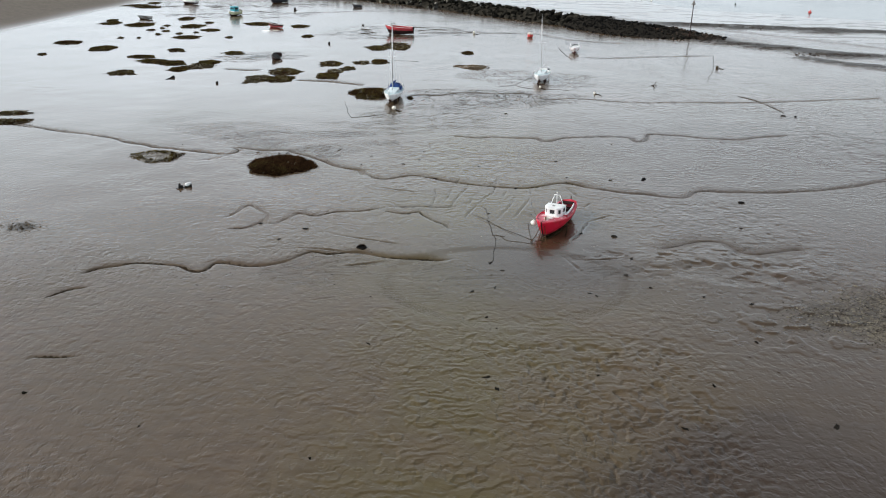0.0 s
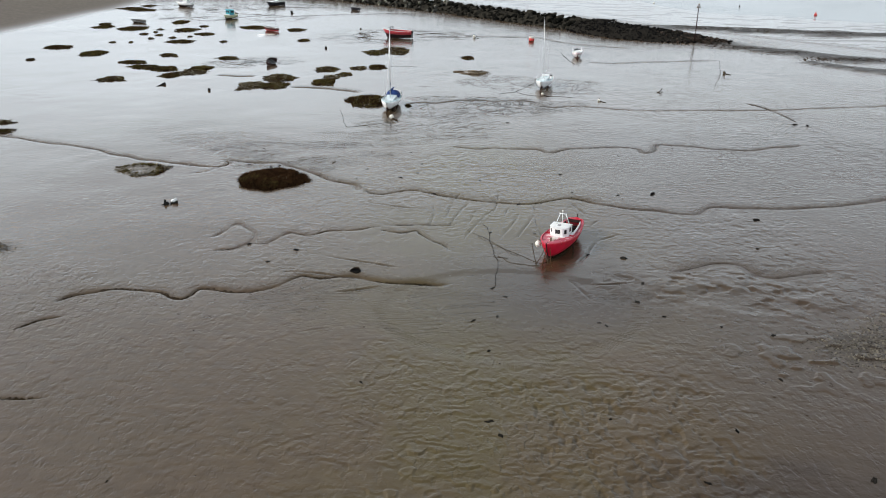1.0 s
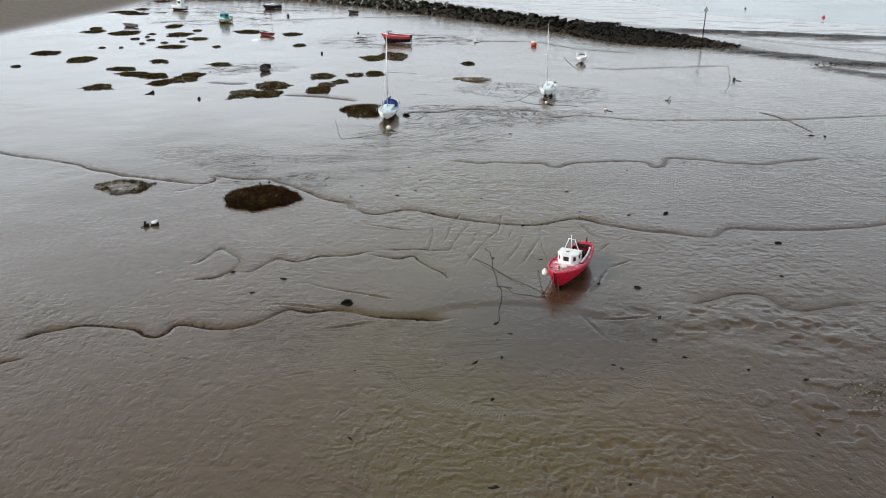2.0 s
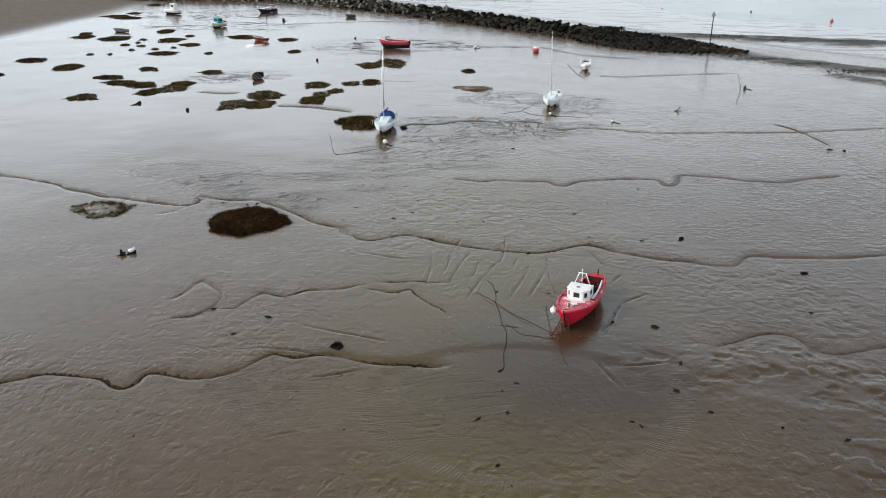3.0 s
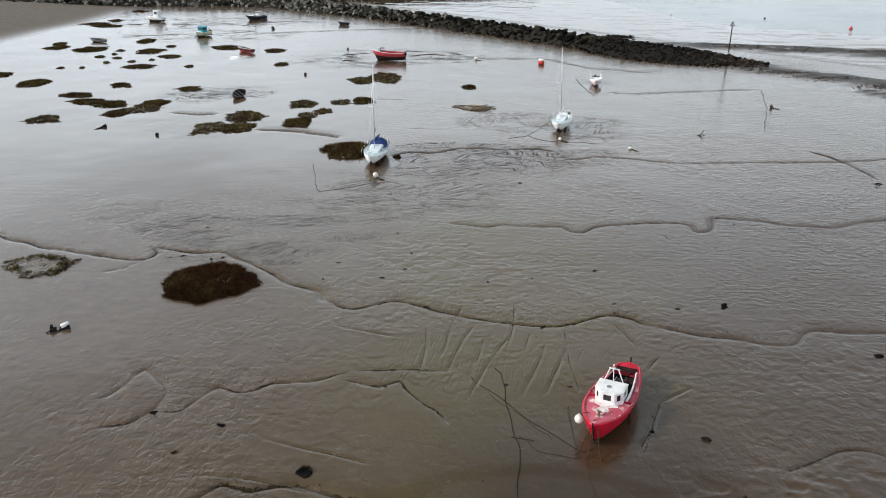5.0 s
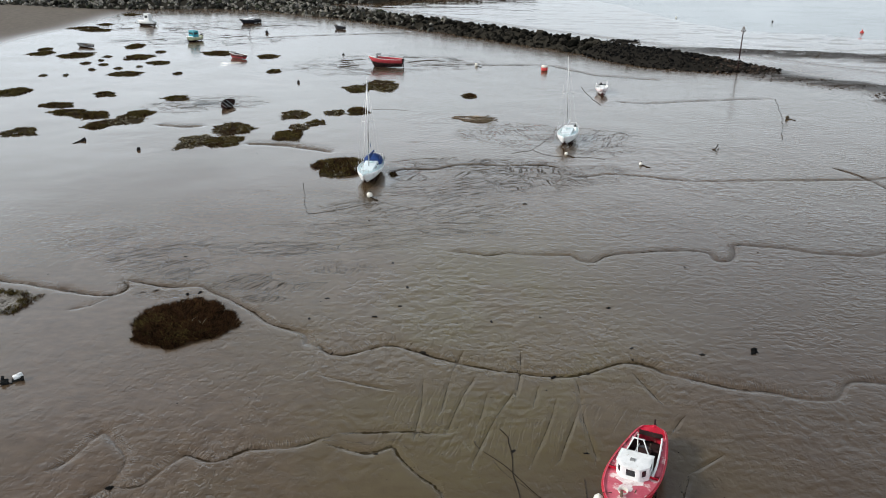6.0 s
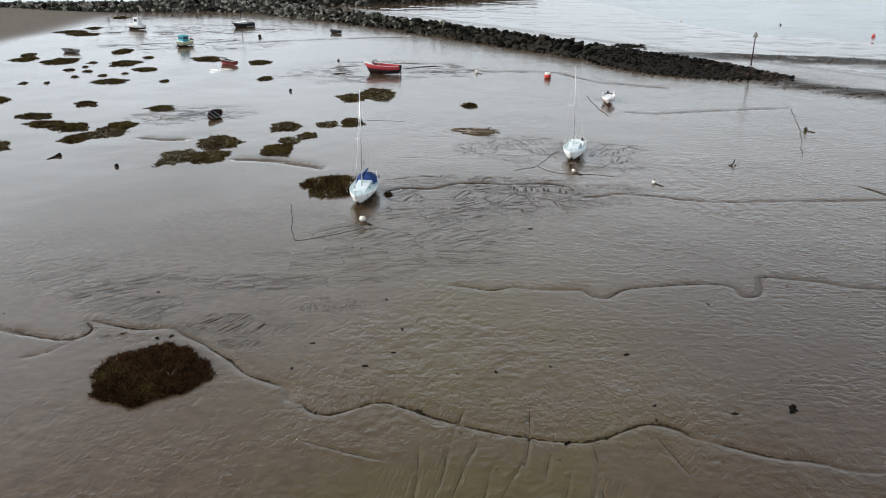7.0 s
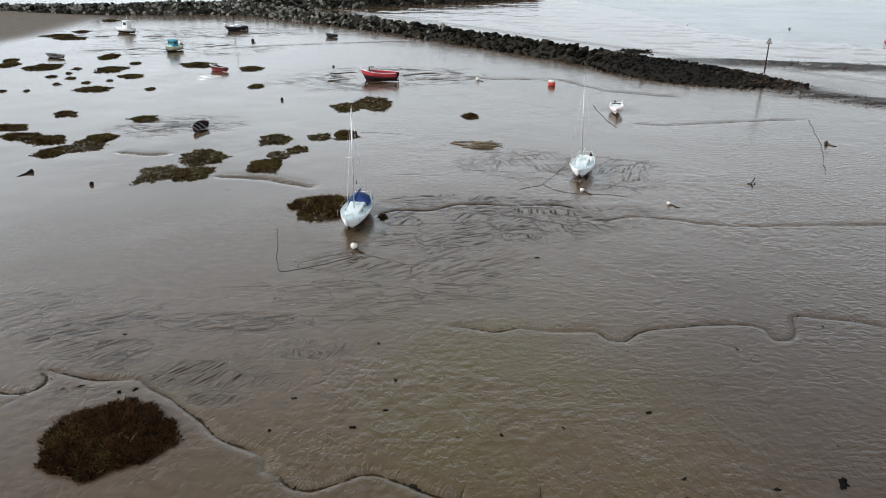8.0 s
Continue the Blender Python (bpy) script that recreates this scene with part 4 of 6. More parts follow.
    return tagged(new("ground", me), "wet grey-brown tidal mud flat with winding creeks, ripples and a sandy beach", "mud flat", kind="structure")


make_ground()


def make_sea():
    verts, faces = [], []
    ring = [(33, 182), (52, 172), (110, 130), (400, 0), (4500, -600), (4500, 4500), (-4500, 4500), (-4500, 300), (-500, 240), (-120, 243), (-50, 253), (-18, 229.5)]
    n = len(ring)
    bm = mesh_of([(a, b, -0.55) for a, b in ring] + [(a, b, -0.60) for a, b in ring], [tuple(range(n)), tuple(range(n, 2 * n))], False)
    return tagged(part("water", bm, M["water"]), "pale shallow sea water beyond the stone breakwater", "sea", kind="structure")


make_sea()


# ---- boats ----
def hull_form(L, B, keel, sheer, bow_rake=0.35, stern=0.75, fullness=0.62, flare=1.5, spring=0.35, pointed_stern=False, n=22, rows=9, forefoot=0.45):
    """Stations of a hull, bow at +y, amidships at the origin. Gives the shell points [station][row] for one side.
    keel, sheer: heights above the ground of keel and of the lowest sheer; spring: rise of the sheer at the bow."""
    out = []
    for i in range(n + 1):
        s = i / n                                   # 0 bow .. 1 stern
        if pointed_stern:
            b = max(0.0, math.sin(math.pi * s ** 0.88)) ** (fullness * (1.22 - 0.70 * s))
        else:
            b = min(1.0, (s / 0.55)) if s < 0.55 else 1 - (1 - stern) * ((s - 0.55) / 0.45) ** 2
            b = math.sin(b * math.pi / 2) ** (fullness + 0.15) if s < 0.55 else b
        half = 0.5 * B * b
        top = sheer + spring * (1 - s) ** 2.2 + (0.45 * spring * max(0, s - 0.6) ** 2 / 0.16 if pointed_stern else 0.12 * spring * s)
        low = keel + (forefoot * (top - keel) * max(0, 1 - s / 0.16) ** 2) + ((0.25 * (top - keel) * max(0, (s - 0.85) / 0.15) ** 2) if pointed_stern else 0.10 * (top - keel) * max(0, (s - 0.6) / 0.4))
        row = []
        for j in range(rows + 1):
            v = j / rows
            wide = half * (1 - (1 - v) ** flare) ** 0.72 if half > 0 else 0
            zz = low + (top - low) * v
            rake = bow_rake * max(0, 1 - s / 0.25) * (v - 1) + (-0.10 * L * 0.5 * max(0, (s - 0.8) / 0.2) * (1 - v) * -1 if pointed_stern else 0)
            row.append(Vector((wide, L * (0.5 - s) + rake, zz)))
        out.append(row)
    return out


def shell(form, lo=0, hi=None, thick=0.05, transom=True):
    """The planking between two rows of the form, both sides, with an inner face."""
    hi = len(form[0]) - 1 if hi is None else hi
    verts, faces = [], []

    def grid(side, off):
        base = len(verts)
        for row in form:
            for j in range(lo, hi + 1):
                p = row[j]
                verts.append((side * max(0, p.x - off), p.y - off * (1 if p.y > 0 else -1) * 0.6, p.z + (off * 0.5 if j == lo else 0)))
        m = hi - lo + 1
        for i in range(len(form) - 1):
            for j in range(m - 1):
                a = base + i * m + j
                faces.append((a, a + 1, a + m + 1, a + m))
        return base, m

    outs = [grid(s, 0) for s in (1, -1)]
    ins = [grid(s, thick) for s in (1, -1)]
    n = len(form)
    for (bo, m), (bi, _) in zip(outs, ins):
        for i in range(n - 1):
            for j in (0, m - 1):
                faces.append((bo + i * m + j, bo + (i + 1) * m + j, bi + (i + 1) * m + j, bi + i * m + j))
    if transom:
        (b1, m), (b2, _) = outs
        for j in range(m - 1):
            faces.append((b1 + (n - 1) * m + j, b1 + (n - 1) * m + j + 1, b2 + (n - 1) * m + j + 1, b2 + (n - 1) * m + j))
        (b1, m), (b2, _) = ins
        for j in range(m - 1):
            faces.append((b1 + (n - 1) * m + j, b1 + (n - 1) * m + j + 1, b2 + (n - 1) * m + j + 1, b2 + (n - 1) * m + j))
    bm = mesh_of(verts, faces)
    bmesh.ops.remove_doubles(bm, verts=bm.verts, dist=0.002)
    bmesh.ops.recalc_face_normals(bm, faces=bm.faces)
    return bm


def level(form, s0, s1, row, inset=0.03, drop=0.0, camber=0.0, across=6, thick=0.03):
    """A deck or sole between two stations at one row of the form."""
    n = len(form) - 1
    verts, faces = [], []
    ids = [i for i in range(n + 1) if s0 - 1e-6 <= i / n <= s1 + 1e-6]
    for zoff in (0, -thick):
        for i in ids:
            p = form[i][row]
            for k in range(across + 1):
                u = -1 + 2 * k / across
                verts.append((u * max(0, p.x - inset), p.y, p.z - drop + camber * (1 - u * u) + zoff))
    m = across + 1
    half = len(ids) * m
    for i in range(len(ids) - 1):
        for k in range(across):
            a = i * m + k
            faces.append((a, a + 1, a + m + 1, a + m))
            faces.append((half + a, half + a + 1, half + a + m + 1, half + a + m))
    for k in range(across):
        faces.append((k, k + 1, half + k + 1, half + k))
        a = (len(ids) - 1) * m + k
        faces.append((a, a + 1, half + a + 1, half + a))
    return mesh_of(verts, faces)


def side_ring(form, s0, s1, row, w0, w1, drop=0.0, thick=0.04):
    """A side deck: a strip along both sheers from w0 to w1 inboard (as shares of the half breadth)."""
    n = len(form) - 1
    verts, faces = [], []
    ids = [i for i in range(n + 1) if s0 - 1e-6 <= i / n <= s1 + 1e-6]
    for side in (1, -1):
        base = len(verts)
        for i in ids:
            p = form[i][row]
            for u in (1 - w0, 1 - w1):
                for dz in (0, -thick):
                    verts.append((side * p.x * u, p.y, p.z - drop + dz))
        for i in range(len(ids) - 1):
            a, b = base + i * 4, base + i * 4 + 4
            faces += [(a, a + 2, b + 2, b), (a + 1, a + 3, b + 3, b + 1), (a, a + 1, b + 1, b), (a + 2, a + 3, b + 3, b + 2)]
    return mesh_of(verts, faces)


def edge_line(form, side, row, s0=0.0, s1=1.0, out=0.0, up=0.0):
    n = len(form) - 1
    return [(side * (r[row].x + out), r[row].y, r[row].z + up) for i, r in enumerate(form) if s0 <= i / n <= s1]


def rails(form, row, r, s0=0.0, s1=1.0, out=0.0, up=0.0):
    return joined(*[tube(edge_line(form, s, row, s0, s1, out, up), r, 6) for s in (1, -1)])


def slab(w, h, d, m, bevel=0.015):
    """A thin panel, w across, h high, d thick, centred on m."""
    return box(w, d, h, m @ Matrix.Translation((0, 0, -h / 2)), bevel, seg=1)


def at(x, y, z, rx=0, ry=0, rz=0):
    return pose(x, y, z, rx, ry, rz)


def placed(x, y, heading, heel=0.0, trim=0.0, sink=0.05):
    """A boat's pose: the bow points to heading (degrees from +y towards -x); heel to its starboard."""
    return pose(x, y, ground_at(x, y) - sink, 0, 0, heading) @ pose(0, 0, 0, trim, heel, 0)


def outboard(parent, y, z, x=0.0, s=1.0):
    o = part("outboard_motor", box(0.26 * s, 0.34 * s, 0.42 * s, at(x, y - 0.16, z + 0.05), 0.07), M["black"], parent, "black outboard motor with its leg tilted down")
    part("motor_leg", joined(tube([(x, y - 0.16, z + 0.1), (x, y - 0.2, z - 0.55 * s)], 0.06 * s, 7), box(0.05, 0.22 * s, 0.16 * s, at(x, y - 0.2, z - 0.72 * s), 0.02)), M["black"], o)
    return o


def facet(p0, p1, cy, z, h):
    """One wall of a wheelhouse with a window opening: a sill panel, a head and two posts."""
    (x0, y0), (x1, y1) = p0, p1
    span = math.hypot(x1 - x0, y1 - y0)
    m = at((x0 + x1) / 2, cy + (y0 + y1) / 2, z, 0, 0, math.degrees(math.atan2(y1 - y0, x1 - x0)))
    up = Matrix.Translation
    post = 0.055 + 0.17 * span
    return joined(slab(span, 0.43, 0.05, m @ up((0, 0, 0.215))), slab(span, h - 0.77, 0.05, m @ up((0, 0, 0.385 + h / 2))),
                  slab(post, 0.36, 0.05, m @ up((-span / 2 + post / 2, 0, 0.60))), slab(post, 0.36, 0.05, m @ up((span / 2 - post / 2, 0, 0.60))))


def red_fishing_boat():
    L, B = 7.1, 2.48
    boat = thing("fishing_boat", placed(9.50, 59.58, 152.4, 3.0, 0.0), "bright red wooden fishing boat with white wheelhouse aground on mud", "boat")
    f = hull_form(L, B, 0.08, 1.12, bow_rake=0.42, fullness=0.62, flare=2.2, spring=0.48, pointed_stern=True, n=28, rows=12, forefoot=0.12)
    part("hull", shell(f, 2, 12, 0.06, False), M["red"], boat, "glossy red planked hull")
    part("hull_bottom", shell(f, 0, 2, 0.06, False), M["antifoul"], boat, "black antifouled bottom")
    keel = tube([(0, r[0].y, r[0].z - 0.02) for r in f], 0.07, 6)
    part("keel", keel, M["steel_rust"], boat)
    part("stem_post", tube([(0, p.y + 0.03, p.z) for p in f[0]] + [(0, f[0][-1].y + 0.05, f[0][-1].z + 0.10)], 0.040, 6), M["antifoul"], boat, "dark iron-bound stem")
    part("stern_post", tube([(0, p.y - 0.03, p.z) for p in f[-1]] + [(0, f[-1][-1].y - 0.06, f[-1][-1].z + 0.28)], 0.045, 6), M["antifoul"], boat)
    part("rudder", box(0.05, 0.42, 0.85, at(0, -L / 2 - 0.17, 0.28), 0.02), M["antifoul"], boat)
    part("rubbing_strake", rails(f, 12, 0.035, 0.01, 0.99, 0.015, -0.03), M["red"], boat)
    part("foredeck", level(f, 0.0, 0.43, 12, 0.02, 0.04, 0.06), M["red_deck"], boat, "weathered pinkish red foredeck with bare patches")
    part("side_deck", side_ring(f, 0.43, 0.90, 12, 0.02, 0.30, 0.03), M["red_deck"], boat)
    part("aft_deck", level(f, 0.885, 1.0, 12, 0.02, 0.03, 0.03), M["red"], boat)
    # near black and set high, so little of the inner red shows
    part("cockpit_sole", level(f, 0.40, 0.90, 8, 0.05, 0.0), M["antifoul"], boat, "dark cockpit floor")
    i_step = round(0.43 * 28)
    for s in (1, -1):
        part("deck_step", slab(0.46, 0.16, 0.04, at(s * (f[i_step][12].x - 0.30), f[i_step][12].y, f[i_step][12].z + 0.0)), M["red"], boat)
    # toe rail, scuffed white in places
    part("toe_rail", rails(f, 12, 0.022, 0.02, 0.98, -0.06, 0.04), M["red_deck"], boat)
    # cockpit coaming of white boards
    n = len(f) - 1
    zc = 1.16
    for s in (1, -1):
        pts = [(s * r[12].x * 0.70, r[12].y, max(zc, r[12].z) + 0.10) for i, r in enumerate(f) if 0.42 <= i / n <= 0.88]
        bm = joined(*[tube([(p[0], p[1], p[2] - dz) for p in pts], 0.035, 6) for dz in (0, 0.06, 0.12, 0.18, 0.24)])
        part("coaming_board", bm, M["white_paint"] if s < 0 else M["antifoul"], boat, "white painted coaming board" if s < 0 else "dark coaming board")
        part("coaming_cap", tube([(p[0], p[1], p[2] + 0.03) for p in pts], 0.045, 6), M["white_paint"] if s < 0 else M["red_deck"], boat)
    part("aft_coaming", slab(1.15, 0.26, 0.07, at(0, f[25][12].y + 0.02, 1.27)), M["antifoul"], boat)
    # wheelhouse
    wy, wz, ww, wl, wh = 0.50, 1.10, 1.46, 1.22, 0.86
    plan = [(-ww / 2, -wl / 2), (-ww / 2, 0.20 * wl), (-0.27 * ww, wl / 2), (0.27 * ww, wl / 2), (ww / 2, 0.20 * wl), (ww / 2, -wl / 2)]
    wheelhouse = part("wheelhouse", joined(*[facet(plan[k], plan[k + 1], wy, wz, wh) for k in range(5)]), M["white_paint"], boat, "white painted plywood wheelhouse with canted front")
    for k in range(5):
        (x0, y0), (x1, y1) = plan[k], plan[k + 1]
        span = math.hypot(x1 - x0, y1 - y0)
        ang = math.degrees(math.atan2(y1 - y0, x1 - x0))
        part("window", slab(0.66 * span - 0.08, 0.34, 0.015, at((x0 + x1) / 2, wy + (y0 + y1) / 2, wz + 0.60, 0, 0, ang) @ Matrix.Translation((0, -0.012, 0)), 0.003), M["glass"], wheelhouse, "dark wheelhouse window")
    rim = [(x * 1.06, wy + y * 1.06) for x, y in plan]
    n6 = len(rim)
    roof = mesh_of([(x, y, wz + wh) for x, y in rim] + [(x, y, wz + wh + 0.05) for x, y in rim] + [(x * 0.86, wy + (y - wy) * 0.86, wz + wh + 0.085) for x, y in rim],
                   [tuple(range(n6)), tuple(range(2 * n6, 3 * n6))] + [(r * n6 + k, r * n6 + (k + 1) % n6, (r + 1) * n6 + (k + 1) % n6, (r + 1) * n6 + k) for r in (0, 1) for k in range(n6)], False)
    part("roof", roof, M["white_paint"], wheelhouse)
    part("roof_hatch", box(0.22, 0.2, 0.05, at(0.06, wy + 0.08, wz + wh + 0.08), 0.02), M["grey"], wheelhouse, "grey roof vent")
    for sx in (-1, 1):
        part("bulkhead", slab(0.40, wh, 0.04, at(sx * (ww / 2 - 0.20), wy - wl / 2, wz + wh / 2)), M["white_paint"], wheelhouse)
    # gantry on the roof's after edge
    gy, gz = wy - wl / 2 + 0.05, wz + wh + 0.05
    gantry = part("gantry", joined(tube([(-0.52, gy, gz), (-0.22, gy - 0.02, gz + 0.78)], 0.03), tube([(0.52, gy, gz), (0.22, gy - 0.02, gz + 0.78)], 0.03), tube([(-0.30, gy - 0.02, gz + 0.78), (0.30, gy - 0.02, gz + 0.78)], 0.032)), M["white_paint"], boat, "white tubular gantry")
    part("mast", tube([(0.02, gy + 0.03, gz), (0.02, gy + 0.03, gz + 1.0)], 0.028, 7, 0.022), M["white_paint"], gantry)
    part("masthead_light", ball(0.045, 1.3, (0.02, gy + 0.03, gz + 1.03), 8), M["buoy_white"], gantry)
    # clutter in the cockpit
    part("engine_box", box(0.62, 0.8, 0.34, at(0.0, -1.35, 0.80), 0.04), M["antifoul"], boat, "dark engine box in the cockpit")
    part("fish_crate", joined(box(0.5, 0.34, 0.05, at(0.38, -0.95, 0.84), 0.01), slab(0.5, 0.22, 0.03, at(0.38, -0.80, 0.96)), slab(0.5, 0.22, 0.03, at(0.38, -1.12, 0.96)), slab(0.03, 0.22, 0.34, at(0.62, -0.96, 0.96)), slab(0.03, 0.22, 0.34, at(0.14, -0.96, 0.96))), M["grey"], boat, "pale grey fish crate")
    part("tarpaulin", ball(0.36, 0.32, (0.05, -1.75, 1.0), 12), M["navy"], boat, "crumpled dark navy tarpaulin")
    part("thwart", slab(1.35, 0.05, 0.22, at(0, -1.9, 0.99), 0.01), M["antifoul"], boat, "dark thwart")
    part("oar", tube([(-0.35, -0.4, 1.0), (-0.15, -2.2, 1.12)], 0.03, 6), M["wood"], boat)
    part("oar", tube([(0.46, -0.5, 1.05), (0.36, -2.0, 1.10)], 0.026, 6), M["white_paint"], boat)
    n_f = len(f) - 1
    verts, faces = [], []
    rows_y = [i for i in range(n_f + 1) if 0.20 <= i / n_f <= 0.36]
    for i in rows_y:
        half = 0.20 + 0.17 * vnoise(np.array([i * 0.9]), np.array([2.0]), 4)[0] + (0.30 if i / n_f > 0.31 else 0.0)
        for k in range(7):
            u = -1 + k / 3
            xx = u * half + 0.07 * noise.noise(Vector((i * 0.7, k * 1.3, 0)))
            q = xx / max(0.05, f[i][12].x - 0.02)
            verts.append((xx, f[i][12].y, f[i][12].z - 0.04 + 0.06 * (1 - q * q) + 0.014))
    for i in range(len(rows_y) - 1):
        for k in range(6):
            faces.append((i * 7 + k, i * 7 + k + 1, i * 7 + k + 8, i * 7 + k + 7))
    part("bare_patch", mesh_of(verts, faces), M["undercoat"], boat, "patch worn through to pale undercoat")
    # foredeck gear
    part("samson_post", box(0.11, 0.11, 0.34, at(0, 2.55, 1.42), 0.015), M["wood"], boat)
    coil = [(0.02 + (0.16 + 0.018 * k / 9) * math.cos(k * 0.7), 2.2 + (0.16 + 0.018 * k / 9) * math.sin(k * 0.7), 1.42 + 0.004 * k) for k in range(40)]
    part("rope_coil", tube(coil, 0.017, 5), M["buoy_white"], boat, "pale mooring rope coiled on the foredeck")
    part("anchor_chain", tube([(0.05, 2.5, 1.46), (-0.12, 2.8, 1.50), (0.0, 3.05, 1.56), (0.10, 3.22, 1.62)], 0.020, 5), M["steel_rust"], boat)
    part("cleat", joined(tube([(-0.45, 1.75, 1.40), (-0.45, 2.0, 1.42)], 0.022, 6), box(0.05, 0.08, 0.05, at(-0.45, 1.87, 1.36), 0.01)), M["steel_rust"], boat)
    # round fender over the starboard bow
    fender = part("fender", joined(ball(0.23, 1.08, (0.93, 2.85, 1.22)), ball(0.06, 1.0, (0.93, 2.85, 1.48), 8)), M["buoy_white"], boat, "round white fender hung over the bow")
    part("lanyard", tube([(0.93, 2.85, 1.48), (0.70, 2.7, 1.60), (0.45, 2.5, 1.50)], 0.014, 5), M["rope"], fender)
    # legs that keep her upright
    for s in (1, -1):
        part("leg", tube([(s * 1.05, 0.55, 1.0), (s * 1.12, 0.55, 0.02)], 0.05, 7), M["antifoul"], boat, "dark supporting leg")
    return boat


red_fishing_boat()


def yacht(x, y, heading, heel, L, B, mast_h, hull_mat, deck_mat, label, tent=None, boom_cover=None, mast_at=0.06, fouling="antifoul", name="sailing_yacht", sink=0.22, spar="alloy", spar_r=0.036):
    boat = thing(name, placed(x, y, heading, heel, 0.0, sink), label, "yacht")
    f = hull_form(L, B, 0.42, 1.32, bow_rake=0.75, stern=0.70, fullness=0.80, flare=2.2, spring=0.34, n=26, rows=10)
    part("hull", shell(f, 2, 10, 0.05), hull_mat, boat)
    part("hull_bottom", shell(f, 0, 2, 0.05), M[fouling], boat, "dull dark antifouled bottom")
    part("boot_stripe", rails(f, 3, 0.018, 0.02, 1.0, 0.006), M["navy"], boat)
    for s in (1, -1):
        part("bilge_keel", box(0.09, 1.5, 0.75, at(s * 0.52, -0.15, -0.02, 0, s * -10), 0.03), M[fouling], boat, "stubby bilge keel")
    part("skeg", box(0.06, 0.45, 0.75, at(0, -L / 2 + 0.55, 0.02), 0.02), M[fouling], boat)
    part("rudder", box(0.05, 0.38, 1.15, at(0, -L / 2 - 0.10, 0.12), 0.02), hull_mat, boat)
    part("deck", level(f, 0.0, 0.66, 10, 0.02, 0.02, 0.06), deck_mat, boat, "pale worn deck")
    part("side_deck", side_ring(f, 0.62, 1.0, 10, 0.02, 0.34, 0.02), deck_mat, boat)
    part("cockpit_sole", level(f, 0.62, 1.0, 6, 0.06, 0.0), M["white"], boat)
    part("toe_rail", rails(f, 10, 0.022, 0.02, 1.0, -0.02, 0.02), M["wood"] if hull_mat is M["navy"] else M["white"], boat)
    part("pushpit", joined(tube([(-B * 0.30, -L / 2 + 0.7, 1.38), (-B * 0.32, -L / 2 + 0.7, 1.92), (-B * 0.28, -L / 2 + 0.06, 1.92), (B * 0.28, -L / 2 + 0.06, 1.92), (B * 0.32, -L / 2 + 0.7, 1.92), (B * 0.30, -L / 2 + 0.7, 1.38)], 0.018, 6), tube([(-B * 0.28, -L / 2 + 0.06, 1.92), (-B * 0.28, -L / 2 + 0.06, 1.35)], 0.018, 6), tube([(B * 0.28, -L / 2 + 0.06, 1.92), (B * 0.28, -L / 2 + 0.06, 1.35)], 0.018, 6)), M["alloy"], boat)
    # coach roof: tapered trunk with a rounded top
    cabin_l, cabin_w = 0.42 * L, 0.60 * B
    cy0 = 0.02 * L
    bm = box(cabin_w, cabin_l, 0.42, at(0, cy0, 1.36), 0.10, 0.88, 3)
    for v in bm.verts:
        if v.co.y > cy0 + 0.3 * cabin_l and v.co.z > 1.5:
            v.co.z -= 0.18
            v.co.x *= 0.80
    cabin = part("coach_roof", bm, M["white"] if hull_mat is M["navy"] else M["roof_aqua"], boat, "low pale coach roof")
    for s in (1, -1):
        for q in (-0.25, 0.12):
            part("window", slab(0.02, 0.15, 0.5, at(s * (cabin_w / 2 - 0.012), cy0 + q * cabin_l, 1.60, 0, s * -7), 0.004), M["glass"], cabin)
    part("fore_hatch", box(0.48, 0.48, 0.07, at(0, cy0 + cabin_l / 2 + 0.42, 1.50), 0.02), deck_mat, boat)
    part("sliding_hatch", box(0.55, 0.6, 0.06, at(0, cy0 - 0.28 * cabin_l, 1.76), 0.02), deck_mat, cabin)
    # pulpit and guard rails
    by = L / 2
    part("pulpit", joined(tube([(-0.42, by - 0.9, 1.55), (-0.36, by - 0.8, 2.12), (-0.14, by - 0.12, 2.16), (0.14, by - 0.12, 2.16), (0.36, by - 0.8, 2.12), (0.42, by - 0.9, 1.55)], 0.018, 6), tube([(-0.12, by - 0.16, 2.14), (-0.08, by - 0.22, 1.64)], 0.016, 6), tube([(0.12, by - 0.16, 2.14), (0.08, by - 0.22, 1.64)], 0.016, 6)), M["alloy"], boat)
    for s in (1, -1):
        for q in (0.22, -0.02, -0.24):
            part("stanchion", tube([(s * 0.47 * B, q * L, 1.36), (s * 0.47 * B, q * L, 1.86)], 0.014, 5), M["alloy"], boat)
        part("guard_wire", tube([(s * 0.36, by - 0.8, 2.10), (s * 0.47 * B, 0.22 * L, 1.86), (s * 0.47 * B, -0.24 * L, 1.86), (s * B * 0.32, -L / 2 + 0.7, 1.90)], 0.006, 4), M["alloy"], boat)
    # rig
    my = mast_at * L
    mast = part("mast", tube([(0, my, 1.72), (0, my, mast_h)], 0.055 if tent else spar_r, 8, 0.045 if tent else 0.75 * spar_r), M[spar], boat, "dark varnished mast" if spar == "navy" else "tall dull aluminium mast")
    part("spreader", tube([(-0.62, my - 0.03, 0.60 * mast_h), (0, my, 0.61 * mast_h), (0.62, my - 0.03, 0.60 * mast_h)], 0.018, 5), M["alloy"], mast)
    part("masthead", joined(box(0.08, 0.20, 0.07, at(0, my, mast_h), 0.01), tube([(0, my - 0.08, mast_h), (0, my - 0.08, mast_h + 0.35)], 0.008, 4)), M["alloy"], mast)
